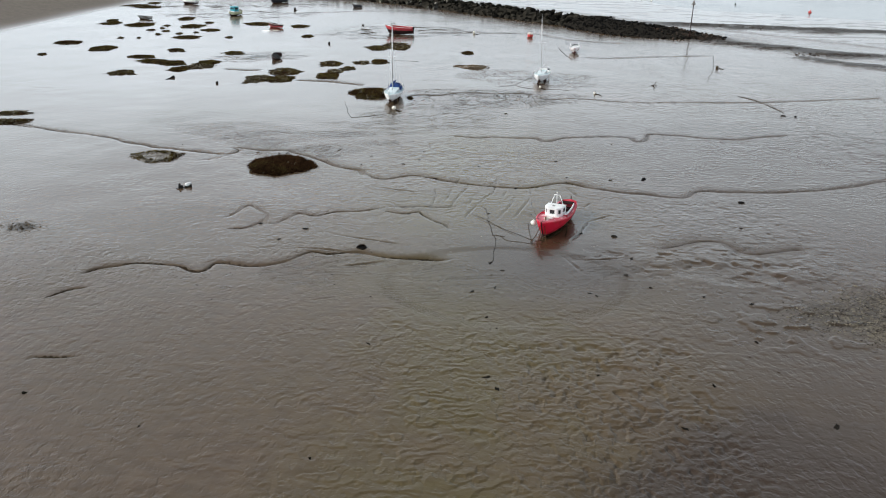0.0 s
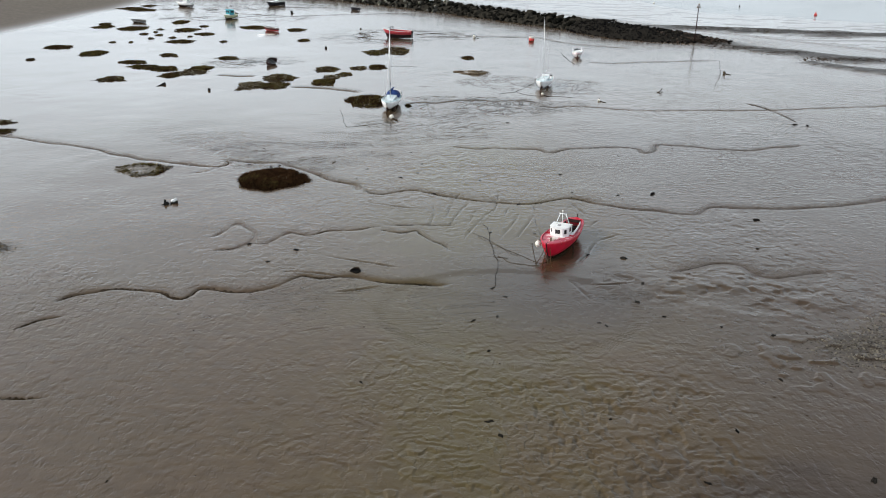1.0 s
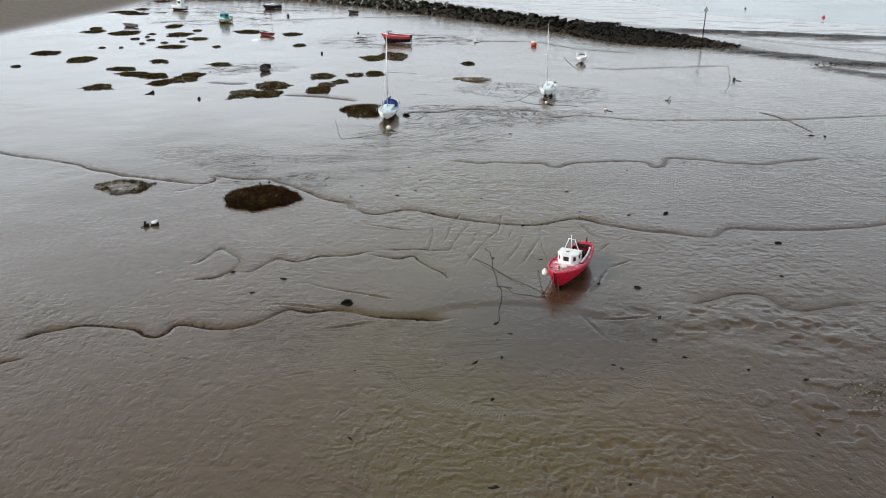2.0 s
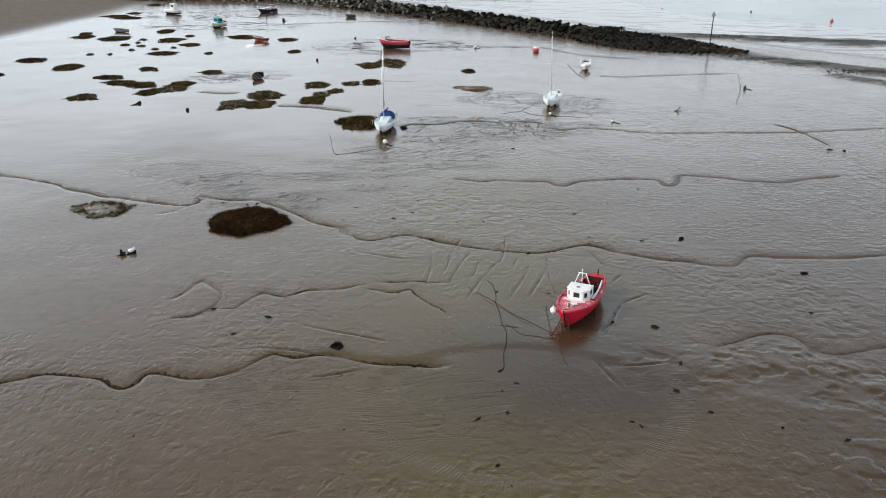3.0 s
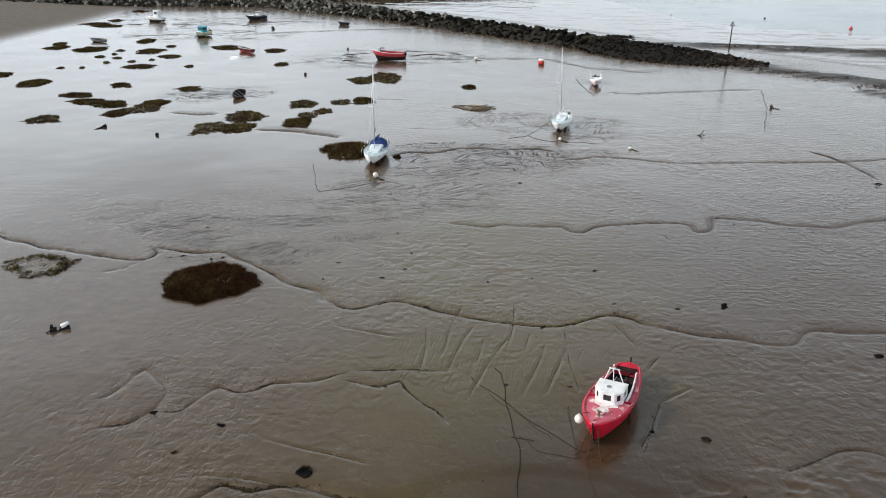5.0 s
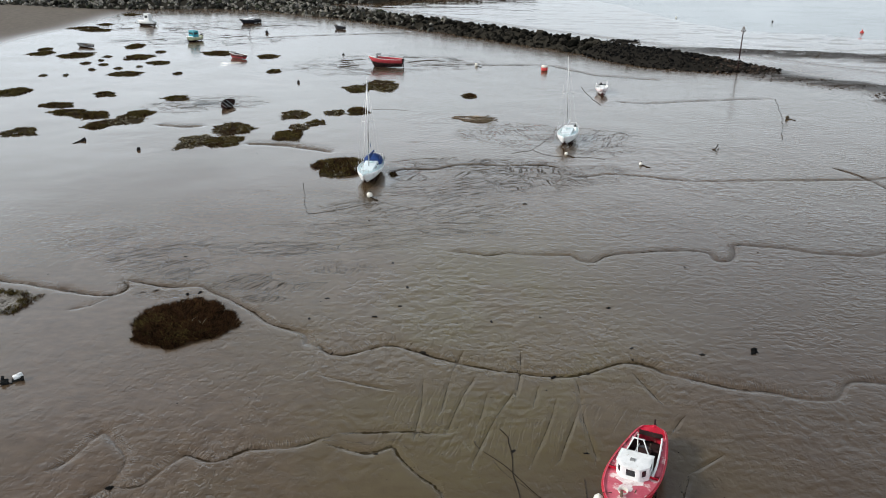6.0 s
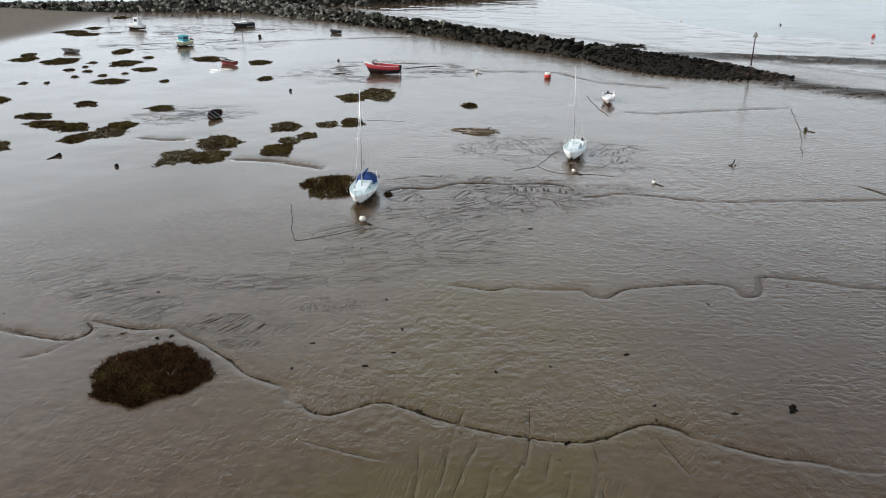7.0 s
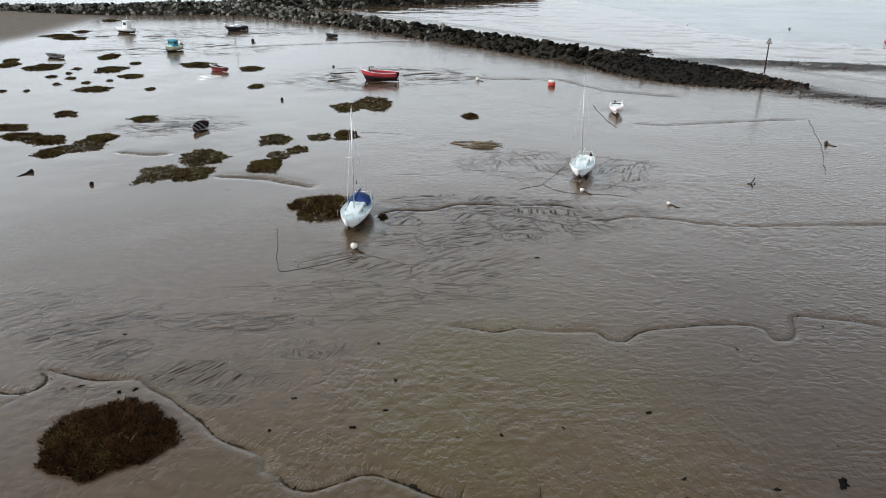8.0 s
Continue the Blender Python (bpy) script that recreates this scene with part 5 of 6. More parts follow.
    part("forestay", tube([(0, by - 0.12, 1.66), (0, my + 0.05, mast_h - 0.15)], 0.016 if tent else 0.004, 4), M["white_paint"] if tent else M["alloy"], boat)
    part("backstay", tube([(0, -L / 2 + 0.08, 1.40), (0, my - 0.05, mast_h)], 0.004, 4), M["alloy"], boat)
    for s in (1, -1):
        part("shroud", tube([(s * 0.48 * B, my - 0.05, 1.36), (s * 0.62, my - 0.03, 0.60 * mast_h), (0, my, mast_h - 0.2)], 0.0035, 4), M["alloy"], boat)
    boom = part("boom", tube([(0, my - 0.08, 2.35), (0, my - 0.44 * L, 2.42)], 0.045, 7), M["alloy"], boat)
    if boom_cover:
        part("sail_cover", joined(*[ball(0.17 - 0.02 * k, 1.25, (0, my - 0.25 - 0.45 * k, 2.50), 9) for k in range(5)], tube([(0, my - 0.1, 2.62), (0, my - 0.40 * L, 2.50)], 0.15, 8, 0.08)), M[boom_cover], boom, "sail cover laced round the boom")
    if tent:
        # cockpit tent: hooped canvas with a high ridge at its after end
        verts, faces = [], []
        hoops = [(-0.17, 0.42, 0.55), (-0.21, 0.52, 0.85), (-0.28, 0.54, 0.90), (-0.36, 0.50, 0.80), (-0.41, 0.44, 0.45)]
        for q, w, h in hoops:
            for k in range(9):
                a = math.pi * k / 8
                verts.append((w * B * 0.72 * math.cos(a), q * L, 1.38 + h * math.sin(a) ** 0.75))
        for i in range(len(hoops) - 1):
            for k in range(8):
                a = i * 9 + k
                faces.append((a, a + 1, a + 10, a + 9))
        faces += [tuple(range(9)), tuple(36 + k for k in range(9))]
        t = part("cockpit_tent", mesh_of(verts, faces), M[tent], boat, "blue canvas cockpit tent with clear side panels")
        for s in (1, -1):
            part("clear_panel", slab(0.015, 0.34, 0.62, at(s * B * 0.435, -0.33 * L, 1.75, 0, s * -14), 0.003), M["glass"], t)
        part("flagstaff", tube([(0.45, -L / 2 + 0.2, 1.5), (0.62, -L / 2 - 0.05, 3.05)], 0.014, 5), M["alloy"], boat)
        part("furled_flag", tube([(0.58, -L / 2, 2.55), (0.60, -L / 2 - 0.03, 2.95)], 0.05, 6, 0.02), M["blue"], boat)
    return boat


yacht(-7.1, 105.0, 174, -0.3, 6.9, 2.5, 10.3, M["white"], M["aqua"], "white sailing yacht with blue cockpit tent and bare mast", "blue", "blue")
y2 = yacht(14.95, 119.0, 164, 3.0, 6.2, 2.45, 10.1, M["white"], M["aqua"], "small white sailing yacht with pale aqua deck dried out", None, None)
outboard(y2, -3.1, 1.15, -0.55)
part("washboard", slab(1.1, 0.5, 0.04, at(0, -1.35, 1.75)), M["white"], y2)
yacht(-46.2, 220.4, 125, -4.0, 5.4, 2.1, 9.0, M["navy"], M["white"], "dark-hulled sailing yacht with a white deck and tall mast", sink=0.42, spar="navy", spar_r=0.075)


def small_craft(name, x, y, heading, heel, L, B, depth, top_mat, low_mat, label, category="boat", split=4, decked=0.0, thwarts=2, gunwale=None, inside="wood", keel=0.05, spring=0.22, pointed=False, group=""):
    """An open or half-decked small boat with thwarts; gives the thing and its form."""
    boat = thing(name, placed(x, y, heading, heel), label, category, group)
    f = hull_form(L, B, keel, keel + depth, bow_rake=0.10 * L, stern=0.70, fullness=0.60, flare=2.1, spring=spring, n=20, rows=9, pointed_stern=pointed)
    part("hull", shell(f, split, 9, 0.04, not pointed), top_mat, boat)
    part("hull_bottom", shell(f, 0, split, 0.04, not pointed), low_mat, boat)
    part("gunwale", rails(f, 9, 0.035, 0.0, 1.0, 0.0, 0.01), gunwale or top_mat, boat)
    part("floor", level(f, 0.15, 0.97, 3, 0.04, -0.03), M[inside], boat)
    if decked:
        part("foredeck", level(f, 0.0, decked, 9, 0.02, 0.02, 0.05), gunwale or top_mat, boat)
    for k in range(thwarts):
        s = 0.40 + 0.30 * k
        i = round(s * 20)
        part("thwart", slab(2 * f[i][7].x - 0.04, 0.04, 0.2, at(0, f[i][7].y, f[i][7].z)), M[inside], boat)
    return boat, f


def cuboid_cabin(boat, y, z, w, l, h, body, roof, front_windows=2):
    cabin = part("cabin", box(w, l, h, at(0, y, z), 0.05, 0.92), M[body], boat)
    part("roof", box(w + 0.08, l + 0.12, 0.06, at(0, y, z + h), 0.025), M[roof], cabin)
    for k in range(front_windows):
        xx = (k - (front_windows - 1) / 2) * (w * 0.8 / front_windows)
        part("window", slab(w * 0.62 / front_windows, h * 0.36, 0.02, at(xx, y + l / 2 - 0.018, z + h * 0.66, 4), 0.004), M["glass"], cabin)
    for s in (1, -1):
        part("side_window", slab(0.02, h * 0.34, l * 0.6, at(s * (w / 2 - 0.018), y, z + h * 0.66, 0, s * -3), 0.004), M["glass"], cabin)
    return cabin


# red launch lying broadside, with a grey steering shelter
b, f = small_craft("launch", -9.9, 166.5, 82, -2, 6.0, 2.1, 1.42, M["red_far"], M["antifoul"], "faded red open launch with grey steering shelter and outboard", decked=0.25, gunwale=M["white_paint"], inside="grey", spring=0.45, split=5)
shelter = part("steering_shelter", joined(*[tube([(x, y, 0.9), (x, y, 2.25)], 0.035, 6) for x in (-0.42, 0.42) for y in (0.85, 1.45)], slab(0.9, 0.45, 0.04, at(0, 1.45, 1.5))), M["grey"], b, "grey framed steering shelter")
part("shelter_roof", box(1.0, 0.85, 0.05, at(0, 1.15, 2.25), 0.02), M["grey"], shelter)
part("screen", slab(0.8, 0.45, 0.02, at(0, 1.45, 1.95), 0.004), M["glass"], shelter)
outboard(b, -3.0, 1.05, 0, 1.2)
part("strake", rails(f, 7, 0.03, 0.0, 1.0, 0.01), M["red_far"], b)
# small red dinghy beside a grassy hummock
b, f = small_craft("dinghy", -37.3, 172.6, 60, 6, 3.9, 1.5, 0.70, M["maroon"], M["red_far"], "small red open dinghy with a pale cover", thwarts=3, gunwale=M["white_paint"], inside="grey", group="open dinghies")
part("cover", level(f, 0.0, 0.45, 9, 0.0, -0.03, 0.16), M["grey"], b, "pale sagging canvas cover")
# workboat with a tall white cabin
b, f = small_craft("cabin_boat", -68.9, 214.8, 70, 2, 5.0, 1.9, 0.95, M["white_paint"], M["antifoul"], "white cabin boat with a tall box cabin and aerial", decked=0.35, thwarts=1, inside="white_paint", split=4)
c = cuboid_cabin(b, -0.7, 0.9, 1.35, 1.35, 1.75, "white_paint", "white_paint")
part("aerial", tube([(0.3, -0.6, 2.7), (0.3, -0.7, 3.9)], 0.02, 5, 0.01), M["white_paint"], c)
part("wheelhouse_step", box(1.4, 1.2, 0.22, at(0, 0.6, 0.98), 0.05, 0.85), M["white_paint"], b)
# half-cabin boat with a teal top
b, f = small_craft("cabin_boat", -51.0, 192.0, 150, -4, 4.0, 1.75, 0.95, M["yellowing"], M["antifoul"], "small yellowed white boat with a teal cabin", decked=0.40, thwarts=1, gunwale=M["white"], inside="white_paint", split=3)
c = cuboid_cabin(b, 0.0, 1.0, 1.45, 1.45, 1.15, "teal", "teal")
part("cabin_base", box(1.4, 1.7, 0.3, at(0, 0.1, 0.9), 0.05), M["white"], b)
outboard(b, -2.0, 0.8, 0.25)
outboard(b, -2.0, 0.8, -0.25, 0.9)
# small white sports boat with a bow rail
b, f = small_craft("motor_boat", 24.25, 146.6, 172, 6, 4.4, 1.85, 0.95, M["white"], M["maroon"], "small white motor boat with bent rails and pink stripes", decked=0.5, thwarts=1, inside="white", split=2)
part("stripe", rails(f, 5, 0.04, 0.0, 1.0, 0.01), M["maroon"], b)
part("stripe", rails(f, 7, 0.022, 0.0, 1.0, 0.01), M["red_deck"], b)
part("windscreen", joined(slab(1.2, 0.34, 0.02, at(0, -0.1, 1.32, -30), 0.004)), M["glass"], b)
part("bow_rail", joined(*[tube([(s * 0.75, -0.6, 1.0), (s * 0.80, -0.7, 1.62), (s * 0.74, 0.4, 1.55), (s * 0.40, 1.7, 1.55), (s * 0.3, 1.75, 1.2)], 0.03, 6) for s in (1, -1)]), M["white_paint"], b, "white tubular rails")
part("console", box(0.9, 0.5, 0.4, at(0, -0.3, 0.98), 0.08, 0.8), M["white"], b)
outboard(b, -2.2, 0.8)
# dark tender, flat tender and a heeled grey dinghy
small_craft("dinghy", -23.6, 211.6, 70, 5, 2.9, 1.35, 0.62, M["navy"], M["navy"], "black open dinghy on the mud below the breakwater", group="open dinghies", inside="navy")
b, f = small_craft("dinghy", -69.5, 183.2, 74, -8, 3.7, 1.4, 0.50, M["grey"], M["antifoul"], "grey open dinghy with a dark bottom", group="open dinghies", inside="antifoul")
part("rag", ball(0.28, 0.5, (0, -0.4, 0.55), 9), M["rope"], b)
b, f = small_craft("dinghy", -29.5, 135.3, -14, 32, 2.7, 1.4, 0.70, M["antifoul"], M["antifoul"], "heeled weathered grey dinghy half full of dark mud", group="open dinghies", inside="grey", gunwale=M["grey"], thwarts=3)
part("mud_fill", level(f, 0.12, 0.95, 5, 0.03, 0.0), M["black"], b, "dark mud lying in the bilge")


# ---- moorings: buoys, chains, lost gear ----
def on_ground(pts, r, lift=0.0, wander=0.10, seed=0, step=0.35):
    line = smooth_line(pts, step, wander, seed)
    z = relief(line[:, 0], line[:, 1])[0]
    return [(p[0], p[1], q + r * 0.5 + lift) for p, q in zip(line, z)]


def mooring_line(name, pts, r, mat, label, category, seed=0, wander=0.10):
    r *= 0.30 if pts[0][1] < 70 else 0.36
    ob = part(name, tube(on_ground(pts, r, 0, wander, seed), r, 5), M[mat])
    return tagged(ob, label, category, "mooring lines on the mud")


DARK = "dark weedy mooring chain lying on the mud"
mooring_line("chain", [(3.4, 63.9), (3.7, 61.6), (3.9, 59.2), (4.2, 57.6), (4.2, 55.5), (3.9, 53.6), (3.7, 52.0)], 0.075, "chain", DARK, "chain", 1, 0.16)
mooring_line("chain", [(3.9, 57.3), (4.6, 57.1), (5.0, 57.0)], 0.06, "chain", DARK, "chain", 14, 0.1)
mooring_line("chain", [(2.0, 62.9), (3.2, 61.3), (5.0, 58.9), (5.8, 57.9), (7.3, 56.1), (7.9, 56.4)], 0.055, "chain", DARK, "chain", 2)
mooring_line("rope", [(2.9, 61.4), (4.6, 59.0), (5.3, 58.1), (5.9, 57.2)], 0.045, "rope", "muddy mooring rope beside the red boat", "rope", 15)
mooring_line("rope", [(4.3, 57.4), (5.1, 56.3), (5.9, 55.9), (7.2, 55.7)], 0.07, "rope", "muddy mooring rope beside the red boat", "rope", 3)
mooring_line("rope", [(7.2, 60.1), (7.1, 58.2), (7.1, 55.8)], 0.09, "rope", "muddy mooring rope beside the red boat", "rope", 4, 0.03)
mooring_line("rope", [(7.4, 55.6), (7.4, 54.2), (7.6, 52.6)], 0.05, "orange_rope", "rust-stained mooring rope ahead of the red boat", "rope", 5, 0.05)
mooring_line("rope", [(9.3, 55.9), (8.3, 55.3), (7.5, 55.7)], 0.05, "orange_rope", "rust-stained mooring rope ahead of the red boat", "rope", 6, 0.1)
mooring_line("chain", [(-13.6, 103.2), (-12.7, 99.0), (-11.9, 95.2), (-11.3, 94.8), (-9.1, 95.9), (-6.7, 97.6), (-6.7, 98.6)], 0.06, "chain", DARK, "chain", 7, 0.06)
mooring_line("chain", [(7.9, 113.6), (9.3, 114.4), (10.5, 115.7), (13.7, 121.9)], 0.06, "chain", DARK, "chain", 8)
mooring_line("chain", [(10.5, 115.7), (11.6, 113.4), (13.8, 112.7), (16.6, 112.6), (18.1, 112.0)], 0.06, "chain", DARK, "chain", 9)
mooring_line("chain", [(21.7, 150.5), (22.0, 141.5), (22.5, 138.1)], 0.09, "chain", DARK, "chain", 10)
mooring_line("chain", [(49.1, 143.4), (46.1, 133.6), (45.4, 131.5), (40.7, 119.8)], 0.07, "chain", DARK, "chain", 11)
mooring_line("rope", [(-9.5, 134.4), (-7.0, 134.3), (-4.5, 134.0)], 0.05, "rope", "thin muddy rope near the grass", "rope", 12)
mooring_line("chain", [(42.0, 109.8), (43.7, 106.9), (44.8, 100.0)], 0.07, "chain", DARK, "chain", 13)

# the red boat's bow lines run down from her stem to the ground tackle
for k, (a, b2) in enumerate((((7.95, 56.85, 1.45), (7.45, 55.6, 0.02)), ((8.1, 56.75, 1.30), (8.15, 55.4, 0.02)), ((7.85, 56.9, 1.2), (6.95, 55.9, 0.02)))):
    va, vb = Vector(a), Vector(b2)
    pts = [va.lerp(vb, t) - Vector((0, 0, 0.25 * math.sin(math.pi * t))) for t in np.linspace(0, 1, 9)]
    tagged(part("mooring_rope", tube(pts, 0.03, 5), M["orange_rope"]), "rusty brown mooring rope hanging from the red bow", "rope", "bow lines of the red boat")


def buoy(x, y, r, mat, label, eye=True, squash=0.96):
    z = ground_at(x, y)
    ob = thing("buoy", pose(x, y, z, 0, 12, 40), label, "buoy", "small round buoys")
    part("float", ball(r, squash, (0, 0, r * 0.86)), M[mat], ob)
    if eye:
        part("eye", joined(tube([(0, 0, r * 1.7), (0, 0, r * 1.7 + 0.1)], 0.04, 6), ball(0.06, 1, (0, 0, r * 1.7 + 0.12), 8)), M["chain"], ob)
    part("shackle_chain", tube([(0.0, -r * 0.8, 0.08), (0.1, -r - 0.3, 0.05), (-0.05, -r - 0.7, 0.04), (0.12, -r - 1.0, 0.04)], 0.05, 6), M["chain"], ob)
    return ob


buoy(-6.65, 99.2, 0.28, "buoy_white", "round white mooring buoy below the yacht's bow")
buoy(14.0, 113.4, 0.20, "buoy_white", "small grey-white mooring buoy on its chain")
buoy(21.5, 110.0, 0.18, "buoy_white", "small white mooring buoy with trailing chain")
buoy(6.0, 167.3, 0.30, "buoy_white", "small white buoy far out on the flat")
buoy(46.0, 131.4, 0.24, "rope", "muddy grey buoy lying on its chain")
buoy(-38.8, 204.6, 0.35, "black", "small dark buoy far out on the flat")

for x, y, r, mt, lab in ((99.7, 219.0, 0.42, "buoy_red", "small red channel buoy on the shallow sea"), (85.8, 237.9, 0.26, "black", "small dark channel buoy on the shallow sea"), (62.4, 244.2, 0.26, "buoy_white", "small white channel buoy on the shallow sea")):
    ob = thing("channel_buoy", pose(x, y, -0.62), lab, "buoy", "channel buoys at sea")
    part("float", lathe([(0.3 * r, 0), (r, 0.15 * r), (r, 0.9 * r), (0.4 * r, 1.3 * r), (0.15 * r, 2.2 * r)], 12), M[mt], ob)
z = ground_at(17.55, 163.8)
can = thing("can_buoy", pose(17.55, 163.8, z) @ Matrix.Diagonal((0.86, 0.86, 0.86, 1)), "red can buoy with a white top standing on wet mud", "buoy")
part("float", lathe([(0.42, 0.0), (0.60, 0.06), (0.66, 0.20), (0.66, 0.62), (0.60, 0.70)]), M["buoy_red"], can)
part("cap", lathe([(0.56, 0.70), (0.62, 0.74), (0.62, 0.95), (0.50, 1.04), (0.12, 1.08)]), M["buoy_white"], can, "white buoy top")
part("lifting_eye", tube([(-0.12, 0, 1.06), (-0.08, 0, 1.22), (0.08, 0, 1.22), (0.12, 0, 1.06)], 0.03, 6), M["steel_rust"], can)

# beacon pole at the end of the stone arm
z = ground_at(50.5, 163.0)
beacon = thing("beacon_pole", pose(50.5, 163.4, z - 0.2, 0, -0.6, 0), "rusty steel beacon pole with a triangular topmark", "beacon")
part("pole", tube([(0, 0, 0), (0, 0, 3.6), (0, 0, 7.1)], 0.13, 9, 0.08), M["antifoul"], beacon, "dark rust-brown pole")
part("topmark", joined(tube([(-0.40, 0, 7.0), (0, 0, 7.8)], 0.05, 6), tube([(0.40, 0, 7.0), (0, 0, 7.8)], 0.05, 6), tube([(-0.40, 0, 7.0), (0.40, 0, 7.0)], 0.05, 6), *[tube([(-0.40 + 0.08 * k, 0, 7.0), (-0.40 + 0.08 * k + (0.0 if k == 5 else 0.015 * (5 - k)), 0, 7.0 + 0.78 * (1 - abs(k - 5) / 5.5))], 0.02, 4) for k in range(2, 9)]), M["steel_rust"], beacon, "open triangular topmark")
part("footing", lathe([(0.5, 0.0), (0.45, 0.4), (0.3, 0.55)], 10), M["rock_dark"], beacon)
part("band", lathe([(0.155, 2.2), (0.16, 2.25), (0.155, 2.5)], 10), M["grey"], beacon)

# lost gear on the flat
z = ground_at(-24.3, 67.8)
junk = thing("mooring_weight", pose(-24.3, 67.8, z, 0, 0, 25) @ Matrix.Diagonal((0.74, 0.74, 0.74, 1)), "black tangled mooring gear with a white float on mud", "mooring gear")
part("engine_block", joined(box(0.55, 0.42, 0.34, at(-0.35, -0.05, -0.03, 0, 8), 0.06), box(0.22, 0.30, 0.3, at(-0.48, 0.10, 0.25, 0, 20), 0.05), tube([(-0.9, -0.25, 0.06), (-0.4, -0.2, 0.16), (0.2, -0.35, 0.05)], 0.05, 6)), M["black"], junk)
part("drum", lathe([(0.17, -0.34), (0.20, -0.31), (0.20, 0.31), (0.17, 0.34)], 14), M["white_paint"], junk, "scuffed white drum").matrix_local = at(0.62, 0.12, 0.32, 0, 78, 12)
part("cradle", joined(box(0.8, 0.35, 0.14, at(0.55, 0.02, 0.0), 0.04), box(0.2, 0.3, 0.3, at(0.9, -0.1, 0.02), 0.04)), M["black"], junk)

z = ground_at(-41.85, 117.0)
wreck = thing("broken_plank", pose(-41.9, 117.0, z - 0.05, 0, 0, 62), "dark curved timber of a wreck stuck in mud", "timber")
part("rib", mesh_of([(-1.1, -0.05, 0), (-1.1, 0.05, 0), (1.1, -0.05, 0), (1.1, 0.05, 0), (0.9, -0.05, 0.42), (0.9, 0.05, 0.42), (0.2, -0.05, 0.20), (0.2, 0.05, 0.20), (-0.6, -0.05, 0.10), (-0.6, 0.05, 0.10)], [(0, 2, 4, 6, 8), (1, 3, 5, 7, 9), (0, 1, 9, 8), (8, 9, 7, 6), (6, 7, 5, 4), (4, 5, 3, 2), (0, 1, 3, 2)], False), M["black"], wreck)
for x, y, h, lab in ((-33.9, 114.1, 0.42, "stubby black mooring post in a puddle"), (-22.5, 151.5, 0.5, "short dark mooring post standing on the flat"), (-18.6, 177.5, 0.35, "low dark mooring stump")):
    z = ground_at(x, y)
    post = thing("mooring_post", pose(x, y, z - 0.05, 6, 10, 0), lab, "post", "mooring posts")
    part("stump", lathe([(0.22, 0), (0.20, 0.1), (0.17, 0.8 * h), (0.07, 0.8 * h + 0.05)], 10), M["black"], post)
    part("collar", lathe([(0.21, 0.3 * h), (0.23, 0.36 * h), (0.21, 0.46 * h)], 10), M["chain"], post)

z = ground_at(31.7, 116.2)
tackle = thing("grapnel", pose(31.7, 116.2, z, 0, 0, 20) @ Matrix.Diagonal((0.65, 0.65, 0.65, 1)), "dark rusted grapnel anchor half sunk in mud", "anchor")
part("shank", tube([(-0.5, 0, 0.05), (0.2, 0.25, 0.5), (0.45, 0.35, 0.85)], 0.09, 6), M["chain"], tackle)
part("flukes", joined(tube([(-0.7, 0.4, 0.05), (-0.4, 0.0, 0.10), (-0.6, -0.5, 0.05)], 0.10, 6), tube([(0.0, -0.2, 0.02), (0.5, 0.1, 0.12)], 0.08, 6)), M["chain"], tackle)


# heap of driftwood and dead reeds
heap = thing("driftwood_heap", pose(5.3, 129.3, ground_at(5.3, 129.3)), "low heap of brown driftwood sticks and dead reeds", "driftwood")
verts, faces = [(0, 0, 0.30)], []
for i in range(1, 5):
    for k in range(20):
        a = 2 * math.pi * k / 20
        e = i / 4 * (1 + 0.28 * noise.noise(Vector((2 * math.cos(a), 2 * math.sin(a), 5))))
        verts.append((1.75 * e * math.cos(a), 1.25 * e * math.sin(a), 0.30 * (1 - (i / 4) ** 2) - (0.06 if i == 4 else 0) + 0.08 * noise.noise(Vector((verts[0][2] + i, k, 1)))))
for k in range(20):
    faces.append((0, 1 + k, 1 + (k + 1) % 20))
    for i in range(3):
        faces.append((1 + i * 20 + k, 1 + (i + 1) * 20 + k, 1 + (i + 1) * 20 + (k + 1) % 20, 1 + i * 20 + (k + 1) % 20))
part("litter", mesh_of(verts, faces), M["litter"], heap, "matted brown reed litter")
rs = random.Random(12)
for k in range(26):
    a, ln = rs.gauss(0.1 if k % 3 else 2.2, 0.5), rs.uniform(0.5, 1.3)
    cx, cy = rs.gauss(0, 0.8), rs.gauss(0, 0.55)
    zz = 0.05 + 0.24 * max(0, 1 - (cx / 1.7) ** 2 - (cy / 1.2) ** 2)
    part("stick", tube([(cx - ln * math.cos(a), cy - ln * math.sin(a), zz - 0.02), (cx, cy, zz + rs.uniform(0.05, 0.16)), (cx + ln * math.cos(a), cy + ln * math.sin(a), zz)], rs.uniform(0.03, 0.055), 5, 0.02), M["driftwood"] if k % 2 else M["wood"], heap)
for pts in ([(-3.9, 0.9, 0.06), (-2.4, -0.1, 0.10), (-1.0, -0.8, 0.10)], [(-3.6, 1.4, 0.05), (-1.9, 1.3, 0.09), (-0.4, 1.6, 0.06)], [(-2.6, -0.6, 0.05), (-1.0, -1.2, 0.08), (0.6, -1.3, 0.06)], [(1.2, 1.0, 0.08), (2.1, -0.4, 0.09)]):
    part("branch", tube(pts, 0.075, 6, 0.04), M["wood"], heap, "long dark branch")


